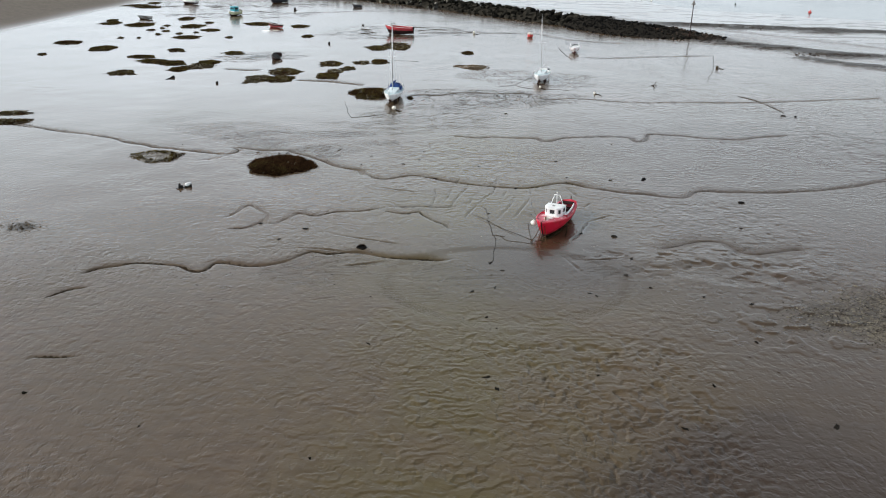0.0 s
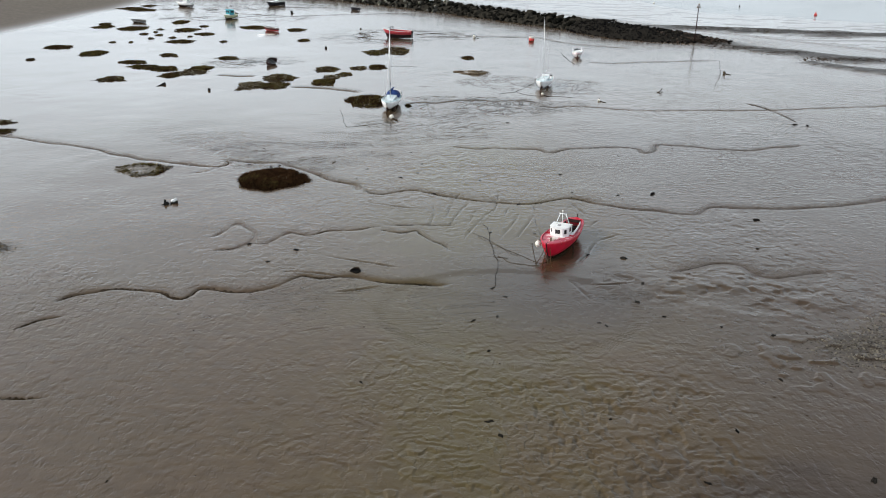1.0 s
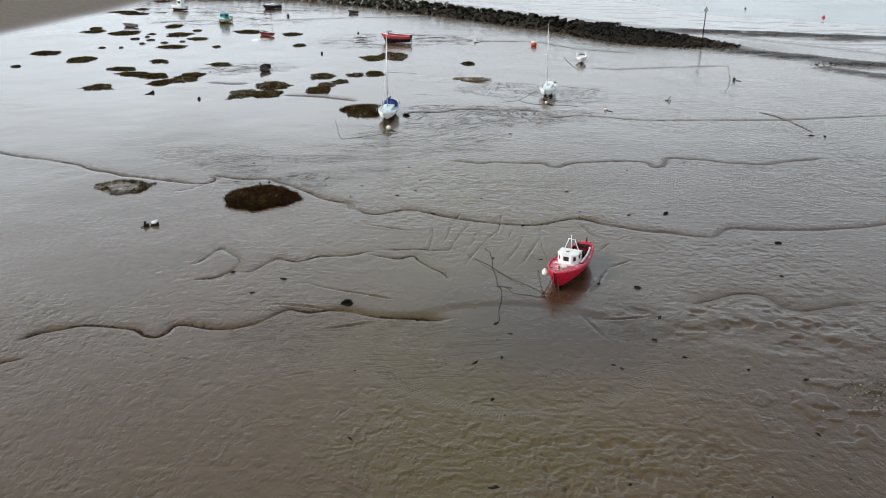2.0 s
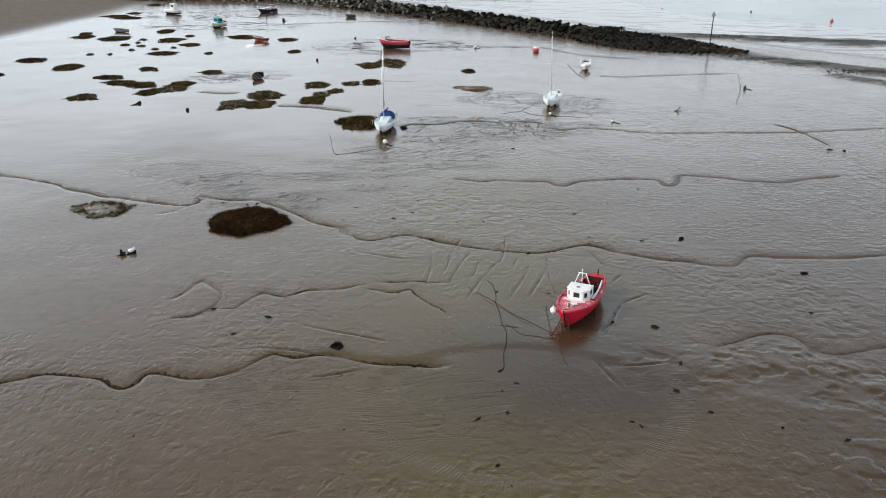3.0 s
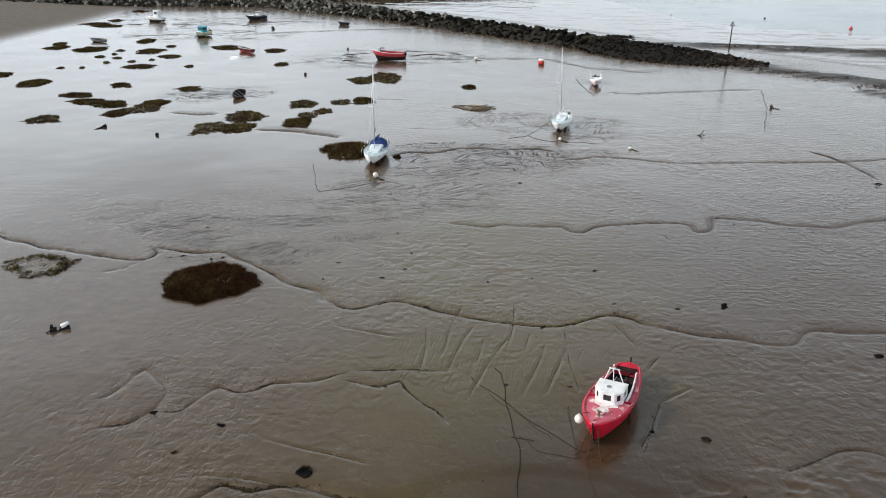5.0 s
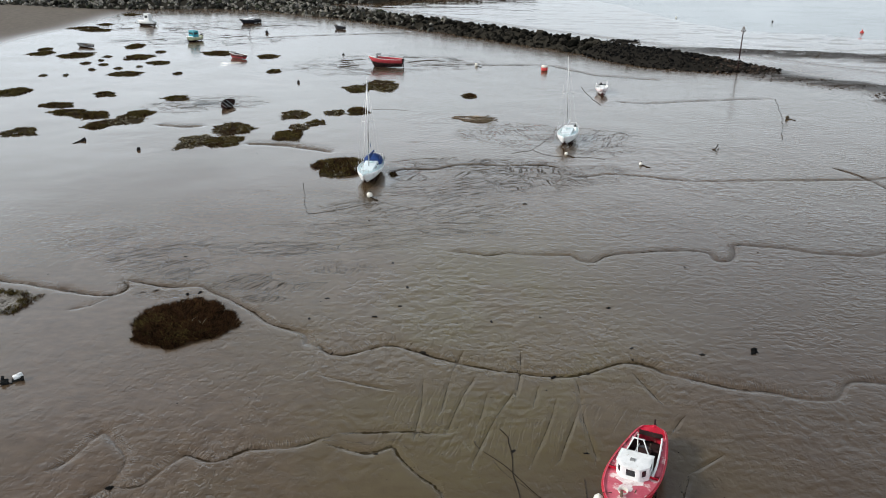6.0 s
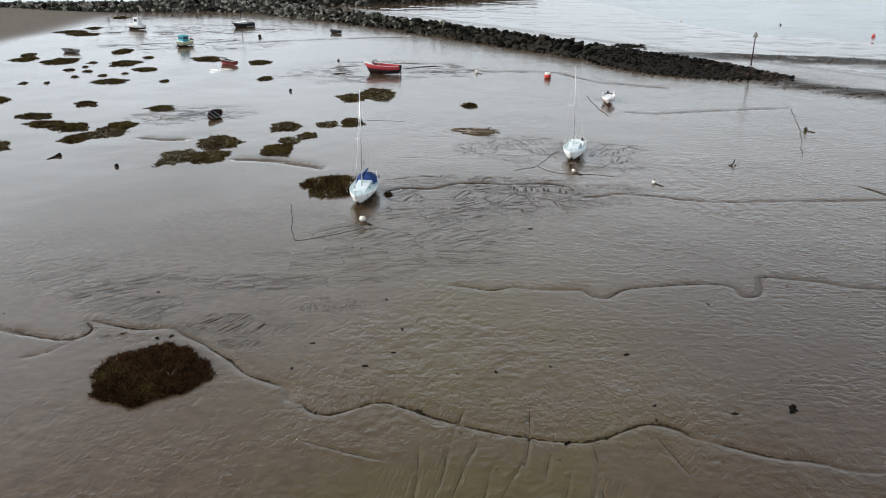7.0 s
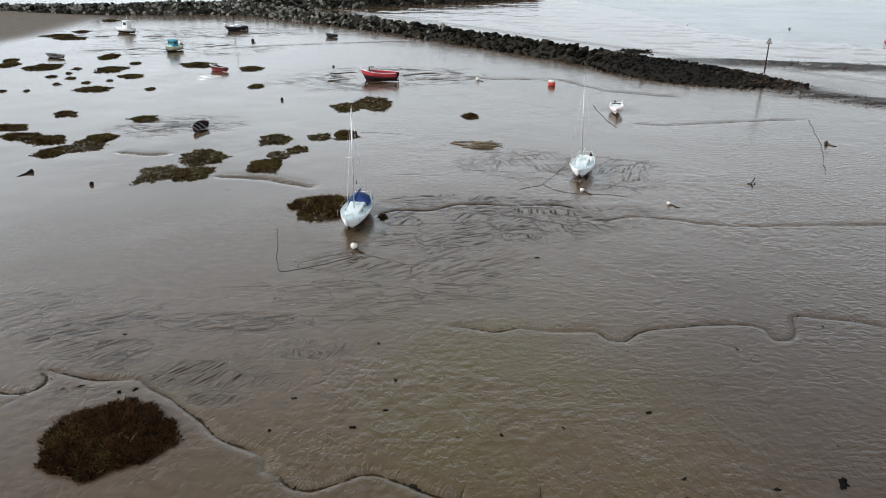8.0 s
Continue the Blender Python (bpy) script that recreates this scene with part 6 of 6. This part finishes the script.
# ---- weed clots, the pit, loose stones ----
def clot(seed):
    rs = random.Random(seed)
    bm = bmesh.new()
    bmesh.ops.create_icosphere(bm, subdivisions=2, radius=1.0)
    for v in bm.verts:
        k = 0.55 + 0.75 * noise.noise(v.co * 1.3 + Vector((seed * 3.1, 0, 0))) + 0.25 * rs.random()
        v.co = Vector((v.co.x * k, v.co.y * k * 0.62, max(-0.05, v.co.z * 0.30 * k)))
    me = bpy.data.meshes.new("seaweed_clot")
    bm.to_mesh(me)
    bm.free()
    me.materials.append(M["weed"])
    return me


CLOTS = [clot(s) for s in range(6)]
SPOTS_A = [(-4.4, 40.0), (2.6, 36.6), (3.1, 35.4), (-22.4, 34.5), (-15.2, 31.7), (-6.2, 29.4), (2.1, 47.3), (3.7, 47.9), (10.2, 47.2), (14.3, 52.8), (13.3, 50.0), (14.6, 48.0), (17.9, 46.7), (20.8, 45.7), (19.3, 40.8), (15.2, 36.0), (12.5, 32.1), (8.9, 36.9), (20.3, 32.4), (-11.2, 58.0), (24.9, 59.4), (11.9, 70.8), (13.9, 57.2)]
SPOTS_B = [(11.3, 57.9), (27.0, 65.5), (19.8, 71.8), (16.3, 71.4), (12.1, 72.1), (3.9, 62.1), (3.6, 52.0), (7.6, 62.0), (-13.0, 55.8), (1.3, 75.2), (4.4, 50.7), (7.9, 97.8), (3.6, 75.4), (6.9, 76.0), (-2.6, 77.5), (11.7, 77.5), (18.9, 84.2), (24.6, 88.6), (-2.2, 80.4), (-4.2, 75.9), (-7.7, 78.5), (-8.5, 75.6), (-3.5, 84.5), (-19.7, 85.3), (19.6, 71.8)]
rs = random.Random(5)
for x, y in SPOTS_A + SPOTS_B + [(-1.5, 52.4), (-0.9, 71.6), (-0.6, 71.4), (4.9, 69.1), (6.8, 68.8), (8.9, 69.2), (-6.4, 71.4), (-15.1, 59.1), (-2.9, 61.8), (44.0, 98.6), (45.5, 98.2), (43.3, 97.5), (-16.8, 79.2), (-17.6, 79.0), (-20.0, 79.5), (10.6, 46.8), (2.9, 43.6)]:
    ob = new("seaweed_clot", CLOTS[rs.randrange(6)])
    k = rs.uniform(0.14, 0.30)
    if (x, y) in ((13.9, 57.2), (27.0, 65.5), (44.0, 98.6), (45.5, 98.2), (19.6, 71.8)):
        k = 0.45
    ob.matrix_world = pose(x, y, ground_at(x, y), 0, 0, rs.uniform(0, 360)) @ Matrix.Diagonal((k * rs.uniform(0.8, 1.5), k, k, 1))
    tagged(ob, "dark clot of seaweed lying on the mud", "seaweed", "seaweed clots")

# dark hole in the mud, drawn as a low black disc with an added ring
z = ground_at(-6.3, 54.5)
pit_disc = thing("mud_pit", pose(-6.3, 54.5, z), "dark irregular hole in the mud, drawn as a low weedy disc", "mooring sinker")
bm = lathe([(0.44, -0.03), (0.40, 0.05), (0.30, 0.07), (0.2, 0.03), (0.1, 0.02)], 18)
for v in bm.verts:
    k = 0.9 + 0.45 * noise.noise(Vector((2.5 * v.co.x, 2.5 * v.co.y, 3)))
    v.co = Vector((v.co.x * k * 1.1, v.co.y * k, v.co.z))
part("block", bm, M["weed"], pit_disc)
part("ring", tube([(-0.3, 0, 0.06), (-0.1, 0.28, 0.10), (0.2, 0.26, 0.12), (0.34, 0.0, 0.08)], 0.06, 6), M["chain"], pit_disc)


def scatter_flakes(name, spots, count, size, mat, label, category, seed, flat=0.35):
    """Many small loose pieces as one field of stuff."""
    r = np.random.RandomState(seed)
    which = r.randint(0, len(spots), count)
    sp = np.array(spots)[which]
    p = sp[:, :2] + r.normal(size=(count, 2)) * sp[:, 2:4] * 0.55
    z = relief(p[:, 0], p[:, 1])[0]
    s = size * np.exp(r.normal(size=count) * 0.45)
    a = r.uniform(0, 2 * np.pi, count)
    base = np.array([(1, 0, 0), (-0.5, 0.8, 0), (-0.6, -0.7, 0), (0.1, 0.1, 1.0)])
    verts = np.zeros((count, 4, 3))
    for k in range(4):
        bx, by, bz = base[k]
        jx = bx * r.uniform(0.6, 1.3, count)
        jy = by * r.uniform(0.6, 1.3, count)
        verts[:, k, 0] = p[:, 0] + s * (jx * np.cos(a) - jy * np.sin(a))
        verts[:, k, 1] = p[:, 1] + s * (jx * np.sin(a) + jy * np.cos(a))
        verts[:, k, 2] = z - 0.1 * s + bz * s * flat * r.uniform(0.6, 1.5, count)
    idx = np.arange(count)[:, None] * 4
    tri = np.concatenate([idx + np.array([[0, 1, 3]]), idx + np.array([[1, 2, 3]]), idx + np.array([[2, 0, 3]])])
    me = bpy.data.meshes.new(name)
    me.from_pydata(verts.reshape(-1, 3).tolist(), [], tri.tolist())
    me.materials.append(M[mat])
    return tagged(new(name, me), label, category, kind="stuff")


scatter_flakes("shell_patch", [(25.6, 44.0, 3.4, 2.2), (28.5, 45.6, 3.4, 2.4), (27.6, 42.0, 2.0, 1.7), (30.8, 46.8, 3.0, 2.2), (29.5, 43.0, 2.4, 2.0)], 9000, 0.062, "shells", "dark patch of shells and weed fragments on mud", "shells", 3)
scatter_flakes("shell_patch", [(-34.4, 57.7, 1.8, 1.3)], 420, 0.07, "shingle", "thin patch of weed fragments on mud", "shells", 4)
scatter_flakes("shingle_spit", [(54.0, 162.5, 3.5, 3.5), (51.5, 165.5, 4, 3), (59.0, 157.5, 4.5, 2.0), (64.5, 152.5, 5.0, 2.0), (70.5, 146.5, 5.5, 2.2), (76.0, 145.5, 6.0, 2.0), (60.0, 186.0, 7.0, 3.0), (73.0, 183.0, 9.0, 3.0), (85.0, 180.5, 8.0, 2.5), (38.0, 197.2, 3.0, 1.5)], 6800, 0.12, "rubble", "brown shingle and weed trailing from the breakwater's end", "shingle", 6)
scatter_flakes("weed_patch", [(38.5, 198.5, 2.6, 2.4)], 420, 0.35, "weed", "dark patch of weed-covered stones beyond the breakwater", "seaweed", 7)
scatter_flakes("weed_crumbs", [(0.0, 45.0, 22, 14), (5.0, 65.0, 26, 12), (8.0, 90.0, 36, 16), (-20.0, 95.0, 30, 16)], 420, 0.045, "weed", "scattered crumbs of seaweed and worm casts", "seaweed", 8)


# ---- salt marsh grass ----
def grass_clump(x, y, rx, ry, turn=0.0, blades=900, height=0.42, seed=0, rust=0.0, pale=0.0, hollow=0.0, mound=0.16, lobes=0.28, label="olive-brown clump of salt marsh grass on a mud hummock"):
    r = np.random.RandomState(1000 + seed)
    zc = ground_at(x, y)
    ob = thing("grass_clump", pose(x, y, zc, 0, 0, turn), label, "grass", "salt marsh grass clumps")

    def rim(a):
        return 1.0 + lobes * (vnoise(2.2 * np.cos(a) + 9 * seed, 2.2 * np.sin(a), 31) - 0.5) * 2 + 0.12 * (vnoise(7 * np.cos(a) + 5, 7 * np.sin(a) + seed, 32) - 0.5) * 2

    # hummock
    na, nr = 40, 6
    verts, faces = [(0, 0, mound)], []
    for i in range(1, nr + 1):
        q = i / nr
        for k in range(na):
            a = 2 * math.pi * k / na
            e = q * float(rim(np.array([a]))[0]) * 1.02
            hz = mound * (1 - q ** 3) + 0.06 * (noise.noise(Vector((e * rx * math.cos(a), e * ry * math.sin(a), seed))) if q < 1 else -1.2)
            if hollow and q < hollow:
                hz -= mound * 0.8
            verts.append((e * rx * math.cos(a), e * ry * math.sin(a), hz))
    for k in range(na):
        faces.append((0, 1 + k, 1 + (k + 1) % na))
        for i in range(nr - 1):
            p, q = 1 + i * na, 1 + (i + 1) * na
            faces.append((p + k, q + k, q + (k + 1) % na, p + (k + 1) % na))
    part("hummock", mesh_of(verts, faces), M["silt_pale"] if hollow > 0.55 else M["hummock"], ob, "bare pale silt" if hollow > 0.55 else "")
    # blades in tufts
    ntuft = max(12, blades // 14)
    ta, tr = r.uniform(0, 2 * np.pi, ntuft), np.sqrt(r.uniform(hollow ** 2, 1, ntuft))
    lim = rim(ta)
    tx, ty = rx * tr * lim * np.cos(ta), ry * tr * lim * np.sin(ta)
    lean = r.normal(size=(ntuft, 2)) * 0.25 + np.stack([np.cos(ta), np.sin(ta)], 1) * (tr[:, None] ** 3) * 0.45
    keep = fbm(tx / 0.9 + seed, ty / 0.9, 41, 2) > (0.30 + 0.12 * pale)
    sel = np.nonzero(keep)[0]
    groups = {"grass": [], "grass_rust": [], "grass_pale": []}
    tone = fbm(tx / 2.2 + 3 * seed, ty / 2.2 + 7, 51, 2) + 0.10 * (tx / max(rx, 0.1)) * rust
    for t in sel:
        kind = "grass_pale" if r.rand() < pale else ("grass_rust" if tone[t] + 0.22 * r.normal() > 0.74 - 0.40 * rust else "grass")
        groups[kind].append(t)
    for kind, ids in groups.items():
        if not ids:
            continue
        per = max(3, blades // max(1, len(sel)))
        ids = np.repeat(np.array(ids), per)
        n = len(ids)
        bx, by = tx[ids] + r.normal(size=n) * 0.10, ty[ids] + r.normal(size=n) * 0.10
        q2 = np.clip((bx / rx) ** 2 + (by / ry) ** 2, 0, 1.3)
        bz = mound * np.clip(1 - q2 ** 1.5, 0, 1) - 0.03
        h = height * np.exp(r.normal(size=n) * 0.25) * (1.0 - 0.35 * q2)
        l = (lean[ids] + r.normal(size=(n, 2)) * 0.35) * h[:, None]
        w = 0.010 + 0.012 * r.rand(n) + 0.00008 * y
        ang = r.uniform(0, np.pi, n)
        dx, dy = w * np.cos(ang), w * np.sin(ang)
        v = np.zeros((n, 5, 3))
        v[:, 0] = np.stack([bx - dx, by - dy, bz], 1)
        v[:, 1] = np.stack([bx + dx, by + dy, bz], 1)
        v[:, 2] = np.stack([bx + 0.45 * l[:, 0] - 0.8 * dx, by + 0.45 * l[:, 1] - 0.8 * dy, bz + 0.62 * h], 1)
        v[:, 3] = np.stack([bx + 0.45 * l[:, 0] + 0.8 * dx, by + 0.45 * l[:, 1] + 0.8 * dy, bz + 0.62 * h], 1)
        v[:, 4] = np.stack([bx + 1.25 * l[:, 0], by + 1.25 * l[:, 1], bz + h * 0.92], 1)
        i = np.arange(n)[:, None] * 5
        tri = np.concatenate([i + np.array([[0, 1, 3]]), i + np.array([[0, 3, 2]]), i + np.array([[2, 3, 4]])])
        me = bpy.data.meshes.new("grass")
        me.from_pydata(v.reshape(-1, 3).tolist(), [], tri.tolist())
        me.materials.append(M[kind])
        o = new("grass", me)
        o.parent = ob
        tagged(o, {"grass": "", "grass_rust": "rusty brown blades", "grass_pale": "bleached pale blades"}[kind], kind="stuff")
    return ob


grass_clump(-16.65, 74.9, 3.05, 3.05, 8, 34000, 0.30, 1, rust=1.35, pale=0.004, mound=0.12, lobes=0.14, label="large dark clump of rust and olive salt marsh grass")
grass_clump(-10.3, 108.4, 2.9, 2.9, 0, 8000, 0.34, 2, rust=0.35, pale=0.05, label="brown clump of salt marsh grass beside the yacht")
grass_clump(-30.1, 77.5, 2.4, 1.85, 5, 2600, 0.22, 3, pale=0.22, hollow=0.62, mound=0.12, label="ring of olive grass round a bare pale middle")
# further clumps: x, y, half length, half width, turn, blades, paleness, hollow
CLUMPS_A = [(-28.8, 117.8, 1.9, 3.0, 0, 1500, 0.58, 0), (-25.4, 118.0, 2.5, 2.5, 0, 2200, 0.08, 0), (-25.3, 123.6, 2.5, 3.0, 10, 2000, 0.16, 0.25), (-18.3, 120.9, 2.3, 2.3, 0, 2400, 0.0, 0), (-19.2, 131.0, 2.0, 2.2, 0, 1000, 0.15, 0.5), (-17.7, 124.8, 1.4, 1.6, 30, 450, 0.5, 0), (-15.8, 127.0, 1.1, 1.4, 0, 700, 0.1, 0), (-14.2, 132.2, 1.5, 1.5, 0, 500, 0.3, 0.3), (-11.2, 133.2, 1.5, 2.0, 0, 1500, 0.0, 0), (-9.3, 149.6, 2.6, 4.2, 0, 2200, 0.22, 0), (-12.9, 147.4, 2.1, 2.6, 20, 1300, 0.1, 0.2), (4.2, 143.5, 1.2, 1.7, 0, 800, 0.0, 0)]
CLUMPS_B = [(-28.1, 160.9, 1.25, 1.6, 0, 700, 0.0, 0), (-32.1, 174.9, 2.1, 2.2, 0, 900, 0.0, 0), (-41.9, 178.0, 3.1, 2.7, 0, 1700, 0.0, 0), (-38.0, 140.1, 1.8, 1.6, 12, 900, 0.0, 0), (-49.2, 142.0, 1.4, 1.6, 0, 800, 0.0, 0), (-51.6, 157.0, 2.4, 2.2, 4, 1200, 0.0, 0.4), (-49.8, 167.2, 2.0, 1.8, 0, 900, 0.0, 0.3), (-55.5, 172.7, 2.8, 3.0, 0, 1500, 0.0, 0), (-60.5, 185.0, 2.1, 2.9, 0, 1200, 0.0, 0), (-67.2, 173.7, 3.1, 3.2, 0, 1700, 0.0, 0), (-74.0, 175.5, 2.2, 3.0, 0, 1100, 0.0, 0)]
CLUMPS_C = [(-75.8, 180.0, 1.3, 1.8, 0, 500, 0.0, 0), (-80.8, 209.6, 3.4, 2.2, 0, 1200, 0.0, 0), (-76.7, 206.0, 3.6, 2.1, 0, 1200, 0.0, 0), (-78.5, 215.4, 1.7, 2.2, 0, 600, 0.0, 0), (-79.8, 234.4, 2.1, 2.3, 0, 700, 0.0, 0), (-42.8, 124.6, 1.5, 2.3, 0, 1100, 0.0, 0), (-45.6, 129.7, 2.3, 2.4, 0, 1500, 0.0, 0), (-39.8, 130.6, 2.0, 2.2, 0, 1200, 0.0, 0), (-40.6, 127.2, 2.3, 2.6, 0, 700, 0.5, 0), (-49.4, 130.9, 3.0, 1.7, 0, 1300, 0.0, 0.3), (-52.6, 134.8, 2.5, 1.5, 0, 1100, 0.0, 0)]
CLUMPS_D = [(-50.6, 121.0, 2.2, 2.0, 0, 900, 0.1, 0.5), (-62.6, 142.6, 2.6, 3.0, 0, 1700, 0.0, 0), (-71.6, 148.2, 2.7, 2.2, 0, 1200, 0.0, 0), (-52.4, 90.6, 2.6, 1.4, 8, 1300, 0.2, 0), (-54.2, 94.6, 2.2, 1.0, 0, 700, 0.3, 0), (-70.3, 135.7, 0.7, 0.8, 0, 300, 0.0, 0), (-43.5, 158.0, 0.7, 0.9, 0, 250, 0.0, 0), (-53.4, 178.8, 1.0, 1.1, 0, 350, 0.0, 0), (-62.0, 166.0, 0.9, 0.9, 0, 300, 0.0, 0), (-58.5, 165.0, 0.8, 0.7, 0, 250, 0.0, 0), (-4.8, 106.4, 0.4, 0.6, 0, 160, 0.0, 0)]
CLUMPS_E = [(-64.0, 154.6, 0.6, 0.7, 0, 120, 0, 0), (-60.6, 155.2, 0.45, 0.5, 0, 90, 0, 0), (-54.7, 161.7, 0.7, 0.8, 0, 140, 0, 0), (-60.7, 169.1, 0.5, 0.6, 0, 90, 0, 0), (-61.1, 173.0, 0.8, 0.8, 0, 140, 0, 0), (-51.8, 163.6, 0.5, 0.5, 0, 90, 0, 0), (-47.6, 141.1, 0.5, 0.5, 0, 90, 0, 0), (-58.6, 160.2, 0.6, 0.6, 0, 100, 0, 0)]
for k, (x, y, rx, ry, turn, n, pale, hollow) in enumerate(CLUMPS_A + CLUMPS_B + CLUMPS_C + CLUMPS_D + CLUMPS_E):
    grass_clump(x, y, rx * 0.98, ry * 1.02, turn, int(n * 2.4), 0.17, 10 + k, rust=0.25 if k % 4 else 0.55, pale=pale, hollow=hollow, mound=0.10, lobes=0.38,
                label="thin bleached grass over bare mud" if pale > 0.5 else ("patchy olive and bleached salt marsh grass clump" if pale > 0.2 else "olive-brown clump of salt marsh grass on a mud hummock"))


# ---- stone breakwater: a mound under armour stones ----
def bank(line, half, high, seed, across=14, shape=1.6, base=0.5):
    """The core of a rubble bank along a plan line."""
    pts = smooth_line(line, 1.5)
    n = len(pts)
    verts, faces = [], []
    for i, p in enumerate(pts):
        d = pts[min(i + 1, n - 1)] - pts[max(i - 1, 0)]
        nx, ny = -d[1], d[0]
        ln = math.hypot(nx, ny)
        hw, hh = half(i / (n - 1)), high(i / (n - 1))
        for k in range(across + 1):
            u = -1 + 2 * k / across
            verts.append((p[0] + nx / ln * u * hw, p[1] + ny / ln * u * hw, hh * (1 - abs(u) ** shape) - base + 0.25 * noise.noise(Vector((p[0], p[1], u * 3 + seed)))))
    m = across + 1
    for i in range(n - 1):
        for k in range(across):
            a = i * m + k
            faces.append((a, a + 1, a + m + 1, a + m))
    return mesh_of(verts, faces), pts


def stone_mesh(seed):
    r = random.Random(seed)
    bm = bmesh.new()
    for _ in range(15):
        v = Vector((r.gauss(0, 1), r.gauss(0, 1), r.gauss(0, 1))).normalized()
        bm.verts.new((v.x * r.uniform(0.75, 1.1), v.y * r.uniform(0.65, 0.95), v.z * r.uniform(0.5, 0.75)))
    bmesh.ops.convex_hull(bm, input=bm.verts[:])
    bmesh.ops.delete(bm, geom=[v for v in bm.verts if not v.link_faces], context="VERTS")
    return bm


STONES = []
for s in range(14):
    bm = stone_mesh(s)
    me = bpy.data.meshes.new("stone")
    bm.to_mesh(me)
    bm.free()
    me.materials.append(M["rock"])
    STONES.append(me)
STONE_V = [np.array([v.co[:] for v in me.vertices]) for me in STONES]
STONE_F = [[tuple(p.vertices) for p in me.polygons] for me in STONES]
STONES_DARK = []
for me in STONES:
    c = me.copy()
    c.materials.clear()
    c.materials.append(M["rock_dark"])
    STONES_DARK.append(c)


def armour(parent, line, half, high, density, size, seed, dark=None, singles=None, mats=("rock", "rock_dark"), shape=1.6):
    """Stones laid over a bank. Those inside the singles stretch are objects of their own; the rest is one field."""
    r = random.Random(seed)
    pts = smooth_line(line, 1.0)
    n = len(pts)
    lots = {0: ([], []), 1: ([], [])}
    count = 0
    for i in range(n - 1):
        d = pts[i + 1] - pts[i]
        ln = float(np.hypot(*d))
        nx, ny = -d[1] / ln, d[0] / ln
        s = i / (n - 1)
        hw, hh = half(s), high(s)
        slant = 2 * math.hypot(hw, hh)
        for _ in range(int(density * ln * slant + r.random())):
            u, t = r.uniform(-1, 1), r.random()
            x, y = pts[i][0] + t * d[0] + nx * u * hw, pts[i][1] + t * d[1] + ny * u * hw
            z = hh * (1 - abs(u) ** shape) - 0.30 + r.uniform(-0.12, 0.22)
            k = size * math.exp(r.gauss(0, 0.28))
            m = pose(x, y, z, r.uniform(-35, 35), r.uniform(-35, 35), r.uniform(0, 360)) @ Matrix.Diagonal((k * r.uniform(0.9, 1.3), k, k, 1))
            which = r.randrange(14)
            wet = 1 if (dark and dark(s, u, r.random())) else 0
            if singles and count < 300 and singles(x, y, u):
                ob = new("stone", (STONES_DARK if wet else STONES)[which])
                ob.parent = parent
                ob.matrix_world = m
                count += 1
            else:
                vs, fs = lots[wet]
                base = len(vs)
                mm = np.array(m)
                vs.extend((STONE_V[which] @ mm[:3, :3].T + mm[:3, 3]).tolist())
                fs.extend([tuple(base + q for q in f) for f in STONE_F[which]])
    for wet, (vs, fs) in lots.items():
        if not vs:
            continue
        me = bpy.data.meshes.new("stones")
        me.from_pydata(vs, [], fs)
        me.materials.append(M[mats[wet]])
        ob = new("stones", me)
        ob.parent = parent
        tagged(ob, "black weed-stained armour stones" if wet else "grey and mossy armour stones", kind="stuff")


def half_a(s):
    return 4.6 + (1.2 * smoothstep(0.30, 0.42, s) * smoothstep(0.62, 0.46, s))


def high_a(s):
    return 2.25 + 0.5 * smoothstep(0.30, 0.42, s) * smoothstep(0.62, 0.46, s) - 0.3 * smoothstep(0.9, 1.0, s)


breakwater = thing("breakwater", pose(0, 0, 0), "long breakwater of dark grey armour stones with mossy patches", "breakwater", kind="structure")
bm, _ = bank(ARM_A, half_a, high_a, 1)
part("core", bm, M["rock_dark"], breakwater)
bm, _ = bank(HEAD, lambda s: 5.4 + 2.8 * math.sin(math.pi * min(1, s * 1.1)) - 1.5 * s * s, lambda s: 2.0 - 1.75 * s * s, 3, shape=2.6, base=0.2)
part("weedy_head", bm, M["weed"], breakwater, "low head smothered in black seaweed")
back = thing("breakwater", pose(0, 0, 0), "second rubble breakwater running out behind the first", "breakwater", kind="structure")
bm, _ = bank(ARM_B, lambda s: 6.0, lambda s: 2.6, 2)
part("core", bm, M["rock_dark"], back)
armour(back, ARM_B, lambda s: 6.0, lambda s: 2.6, 0.75, 0.72, 22, lambda s, u, q: q < 0.30 + 0.65 * (s > 0.35))
armour(breakwater, HEAD, lambda s: 5.8 + 3.0 * math.sin(math.pi * min(1, s * 1.1)) - 1.5 * s * s, lambda s: 2.1 - 1.8 * s * s, 2.2, 0.31, 23, lambda s, u, q: q < 0.99 - 0.72 * smoothstep(0.50, 0.74, s), mats=("rubble", "weed"), shape=2.6)
armour(breakwater, ARM_A, half_a, high_a, 0.95, 0.66, 21, lambda s, u, q: q < 0.14 + 0.86 * smoothstep(0.55, 0.88, s), lambda x, y, u: -30 < x < 10 and u < 0.25)
